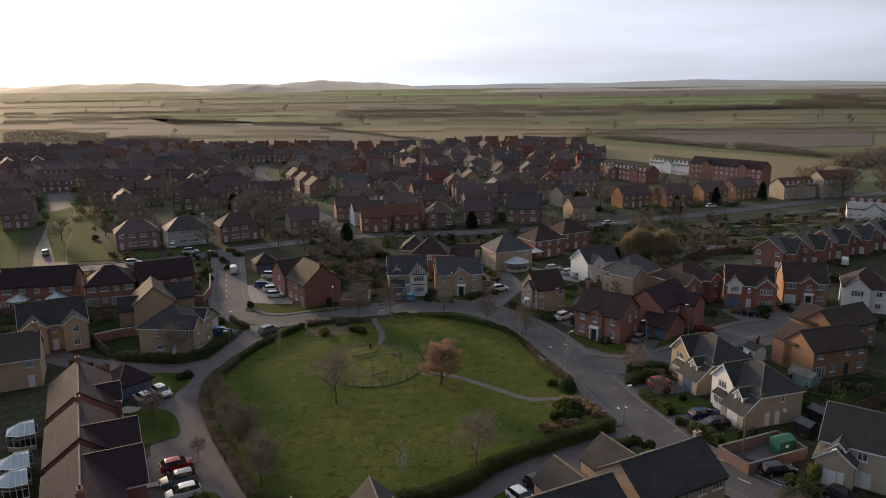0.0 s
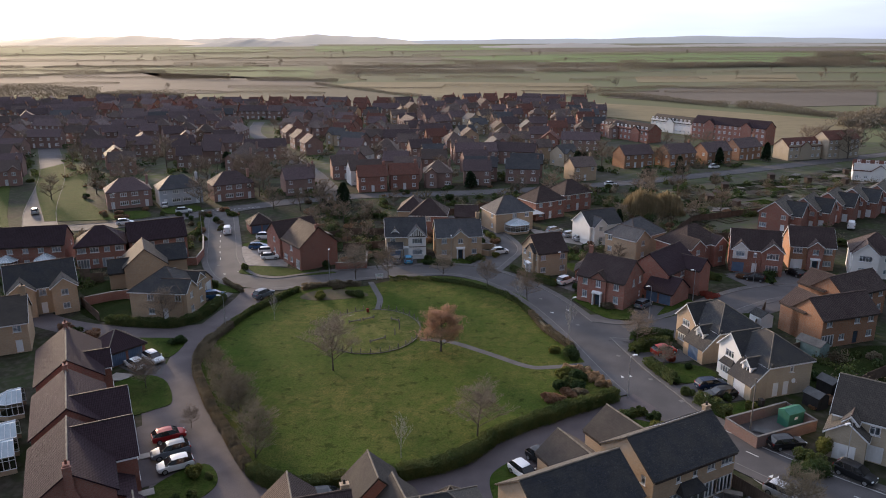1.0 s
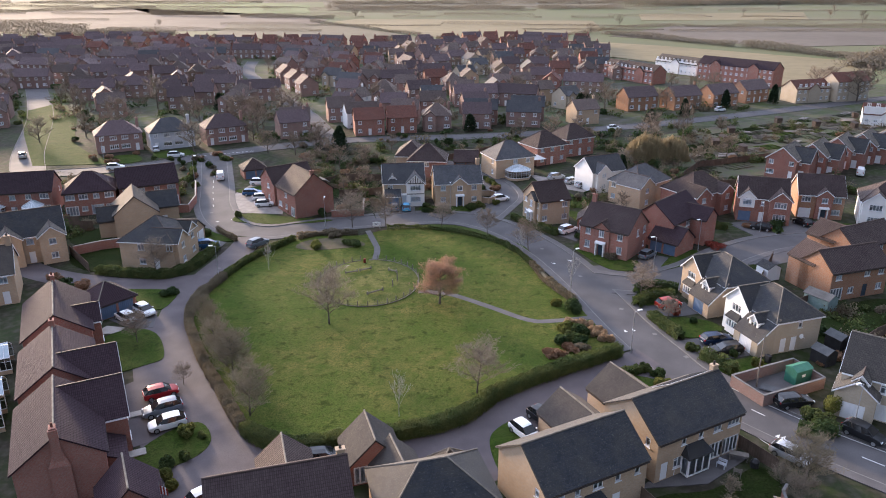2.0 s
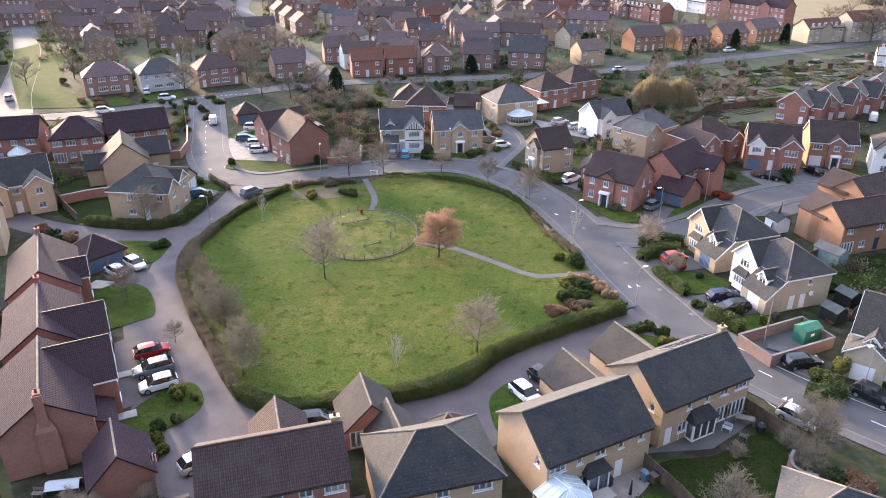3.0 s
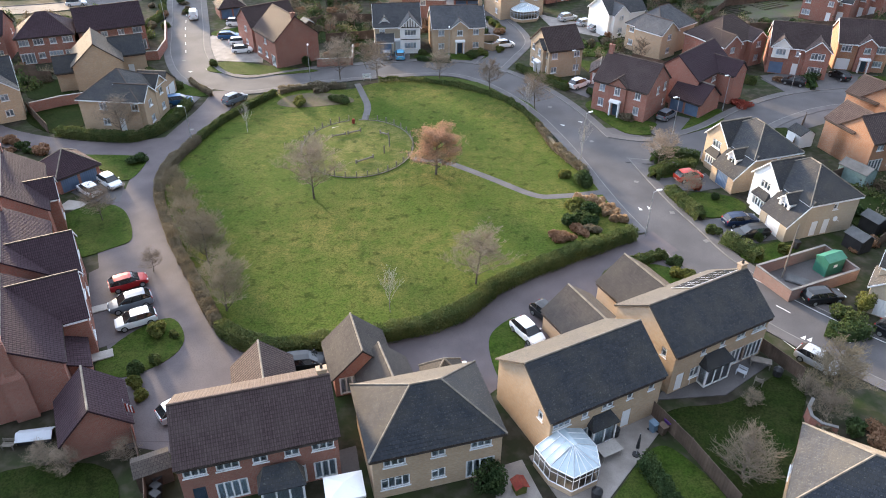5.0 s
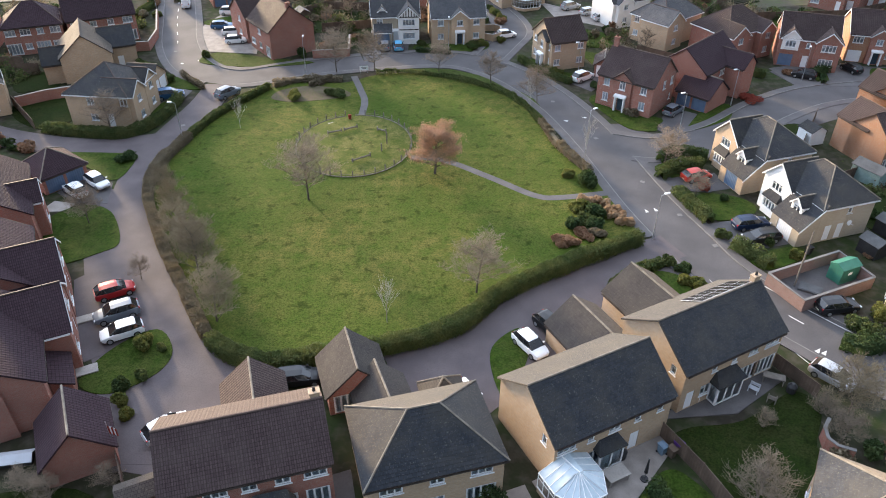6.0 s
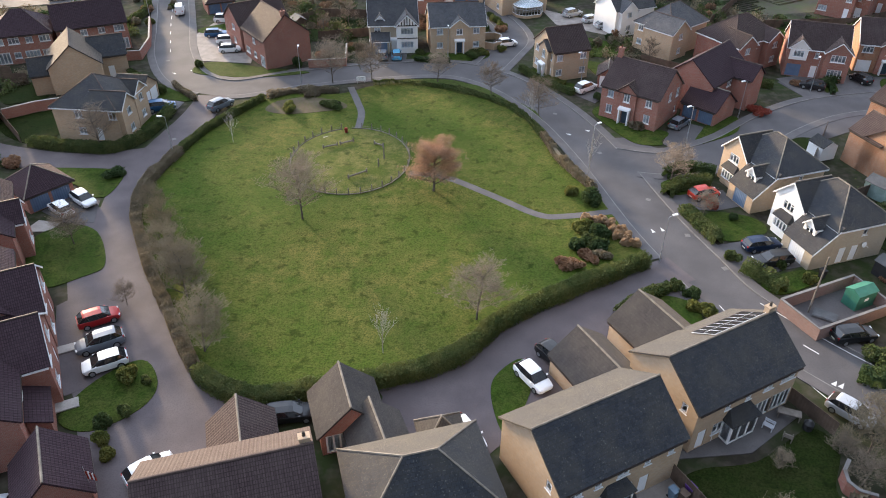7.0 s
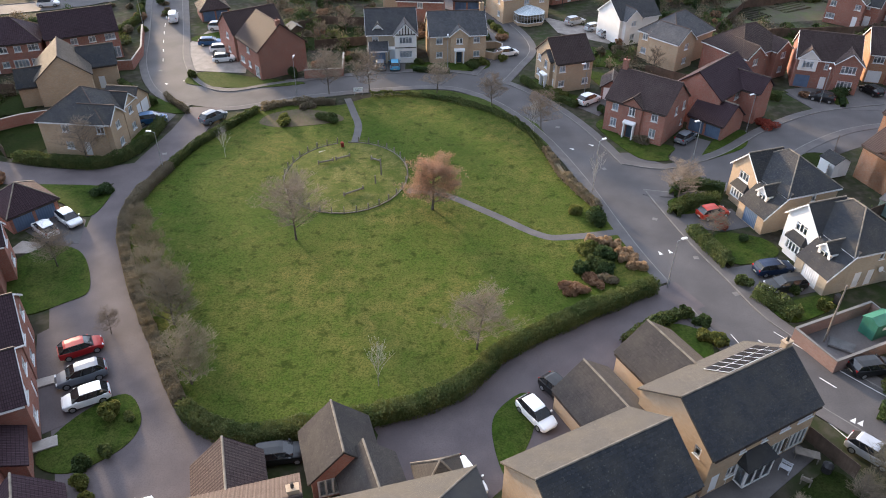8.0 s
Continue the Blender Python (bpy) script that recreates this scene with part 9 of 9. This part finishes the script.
for pts in ([(0.2, 182.5), (12.4, 192.4), (24, 200)], [(-73.6, 128.4), (-68, 128.6)], [(-66.2, 115.2), (-58.9, 106.7)], [(-22.6, 150), (-12.8, 152.4), (-12.8, 160)], [(58, 112), (50.4, 99.5)], [(52.0, 76.5), (60, 83), (72, 90)], [(49.2, 90.4), (58.4, 95.2)],
            [(44.5, 131), (51.5, 133.8)], [(36.4, 139.0), (43.4, 133.6)], [(62, 158), (84, 160), (96, 166)], [(55, 160), (66, 176), (90, 186)], [(-60, 134.5), (-58, 139)], [(-100, 131), (-72, 131.5)], [(-36, 150), (-24, 164), (-8, 163)], [(84, 118), (95, 126)]):
    fence(pts)
wall_run([(-59.0, 138.4), (-52.8, 139.3), (-53.4, 146), (-57.2, 158)], 1.7, RED, "tall brick garden wall beside the road")
wall_run([(-65.2, 114.5), (-61.5, 117.4), (-58.3, 118.8)], 1.7, RED, "red brick garden wall")
wall_run([(8.9, 151), (11.0, 151.2), (12.2, 150.0), (12.0, 146.4), (10.4, 145.2), (8.9, 146.0)], 1.3, BUFF, "curved buff brick garden wall")
wall_run([(-22.4, 135.8), (-16.0, 136.8), (-16.6, 144.2)], 1.5, RED, "red brick garden wall")
garage(-46.2, 168.5, 25, 5.6, 5.6, "pyramid", RED, BROWN, "brick double garage with dark doors", {"front": [("G", 1.5, 0.05), ("G", 4.1, 0.05)]})
garage(-47.3, 121.5, -6, 4.6, 5.4, "gable", BUFF, SLATE, "buff brick garage with white doors", {"right": [("g", 1.5, 0.05), ("g", 3.9, 0.05)]})
h = house("house", 51.8, 66.6, -36, "stone house with a dark roof and white garage doors")
block(h, 0, 0, 0, 9.0, 8.0, 5.1, "gable", STONE, TAN, {"left": two(8, "-w", "--"), "front": two(9, "ww-", "gg-")}, cap=CAP)
block(h, -2.6, -3.6, 0, 4.2, 4.0, 3.4, "cross", STONE, SLATE, {"front": [("g", 2.1, 0.05)]}, cap=CAP)
block(h, -2.4, -4.0, 0, 1.6, 2.4, 4.9, "cross", RENDER, SLATE, {"front": [("w", 0.8, 0.3)]}, base=3.6, pitch=1.0, over=0.15)

for x, y in ((85.5, 169.5), (94.5, 173.5), (104, 180), (113, 185), (122.5, 190)):
    h = house("house", x, y, -40, "red brick house with a white-edged front gable and dark roof", "gabled houses by the allotments")
    block(h, 0, 0, 0, 7.0, 9.5, 5.0, "cross", RED, SLATE, {"front": two(7, "w-w", "b-d"), "left": two(9.5, "-w-", "-w-")})
    block(h, 3.6, 1.0, 0, 4.6, 7.0, 4.4, "gable", RED, SLATE, {"front": two(4.6, "w", "g")})
    PLACED.append((x, y))

# shrubs and small trees that fill the gardens
GARDEN = [shrub(-30, 150, 1.2, 1.0, 1.3, m, lab, sd, 700, 0.15) for m, lab, sd in ((SHRUB, "dark evergreen bush in a garden", 51), (HEDGE, "green leafy bush in a garden", 52), (DRYHEDGE, "bare brown bush in a garden", 53), (RUSTSHRUB, "rust-brown bush in a garden", 54), (LIGHTSHRUB, "yellow-green bush in a garden", 55))]
for i, g_ in enumerate(GARDEN):
    g_.matrix_basis = pose(-30 + i * 2.4, 157 + (i % 2), 0.03)
rg = random.Random(17)


def scatter(n, x0, x1, y0, y1):
    for _ in range(n):
        s = rg.uniform(0.6, 1.3)
        copy_thing(rg.choice(GARDEN[:4]), pose(rg.uniform(x0, x1), rg.uniform(y0, y1), 0.02, 0, 0, rg.uniform(0, 360)) @ Matrix.Diagonal((s, s * rg.uniform(0.8, 1.2), s * rg.uniform(0.7, 1.2), 1)))


for q in ((26, -34, -13, 150, 188), (8, -22, -14, 138, 152), (14, -62, -56, 150, 190), (10, -6, 14, 155, 166), (8, 22, 36, 140, 154), (10, 32, 60, 150, 168), (16, 50, 62, 144, 160), (22, 60, 96, 148, 164), (14, 36, 60, 166, 182), (8, 78, 100, 112, 126),
          (8, 62, 80, 84, 94), (10, 49, 60, 74, 86), (8, -100, -70, 124, 134), (8, -66, -56, 100, 104), (12, -110, -70, 150, 166), (10, -40, -26, 186, 202), (14, -10, 60, 196, 208), (3, 33, 36, 45, 49), (18, -118, -66, 206, 232), (10, -46, -10, 206, 216), (20, 62, 150, 180, 216), (14, 0, 58, 206, 222), (10, -70, -60, 158, 186), (12, -100, -66, 178, 192)):
    scatter(*q)

# joined low growth in the far gardens
rn = np.random.RandomState(3)
for mat_, lab_, sd_ in ((HEDGE, "green hedges and bushes in the village gardens", 0), (DRYHEDGE, "bare brown bushes in the village gardens", 1), (SHRUB, "dark evergreen bushes in the village gardens", 2)):
    cs = []
    for _ in range(240):
        yy = rn.uniform(205, 500)
        xx = rn.uniform(-0.64, 0.22 if yy > 300 else 0.45) * yy
        if near_street(xx, yy, 5) or any((xx - a) ** 2 + (yy - b) ** 2 < 38 for a, b in PLACED):
            continue
        ln, wd, hh, an = rn.uniform(1, 6), rn.uniform(0.7, 1.6), rn.uniform(0.8, 2.4), rn.uniform(0, 3.14)
        q = rn.uniform(-1, 1, (90, 3))
        u, v = q[:, 0] * ln, q[:, 1] * wd
        cs.append(np.column_stack([xx + u * math.cos(an) - v * math.sin(an), yy + u * math.sin(an) + v * math.cos(an), np.abs(q[:, 2]) * hh]))
    tagged(new("garden_growth", leaf_mesh("garden_growth", np.concatenate(cs), 0.4, mat_, rn)), lab_, "bushes", "", "stuff")

BRAMBLE = leafy("brown_brambles", (0.10, 0.075, 0.05), (0.15, 0.115, 0.078), (0.07, 0.06, 0.035))
# joined growth along the garden edges nearer by
rm = np.random.RandomState(9)
BLOCKED = [(smooth_line(p_, 3), w_ / 2 + 2.2) for _, p_, w_, *_ in ROADS]


def open_ground(x, y):
    if any((x - a) ** 2 + (y - b) ** 2 < r * r for a, b, r in SPOTS) or any((x - a) ** 2 + (y - b) ** 2 < 60 for a, b in PLACED):
        return False
    p = Vector((x, y))
    for line, gap in BLOCKED:
        for a, b in zip(line, line[1:]):
            t = max(0.0, min(1.0, (p - a).dot(b - a) / (b - a).length_squared))
            if (a + (b - a) * t - p).length < gap:
                return False
    return True


AREAS = [(-35, -14, 148, 200, 60), (-62, -55, 150, 188, 14), (-12, 16, 154, 166, 16), (-8, 60, 192, 210, 50), (22, 40, 138, 152, 14), (36, 62, 150, 182, 46), (58, 98, 146, 168, 50), (76, 104, 108, 126, 20), (64, 150, 180, 236, 90), (50, 62, 74, 92, 12), (-104, -66, 120, 134, 24), (-70, -58, 98, 106, 6), (-118, -64, 150, 168, 30)]
for mat_, lab_, leaf in ((DRYHEDGE, "bare brown thickets along the garden edges", 0.10), (SHRUB, "dark evergreen bushes along the garden edges", 0.13), (HEDGE, "green bushes along the garden edges", 0.13), (BRAMBLE, "brown brambles and dead stems in the gardens", 0.09)):
    cs = []
    for x0, x1, y0, y1, num in AREAS:
        for _ in range(num // 3 if leaf > 0.12 else num // 2):
            xx, yy = rm.uniform(x0, x1), rm.uniform(y0, y1)
            if not open_ground(xx, yy):
                continue
            ln, wd, hh, an = rm.uniform(0.6, 2.6), rm.uniform(0.6, 1.2), rm.uniform(0.6, 2.2), rm.uniform(0, 3.14)
            q = rm.normal(0, 0.5, (260, 3))
            u, v = q[:, 0] * ln, q[:, 1] * wd
            cs.append(np.column_stack([xx + u * math.cos(an) - v * math.sin(an), yy + u * math.sin(an) + v * math.cos(an), np.abs(q[:, 2]) * hh]))
    tagged(new("garden_growth", leaf_mesh("garden_growth", np.concatenate(cs), leaf * 1.3, mat_, rm)), lab_, "bushes", "", "stuff")
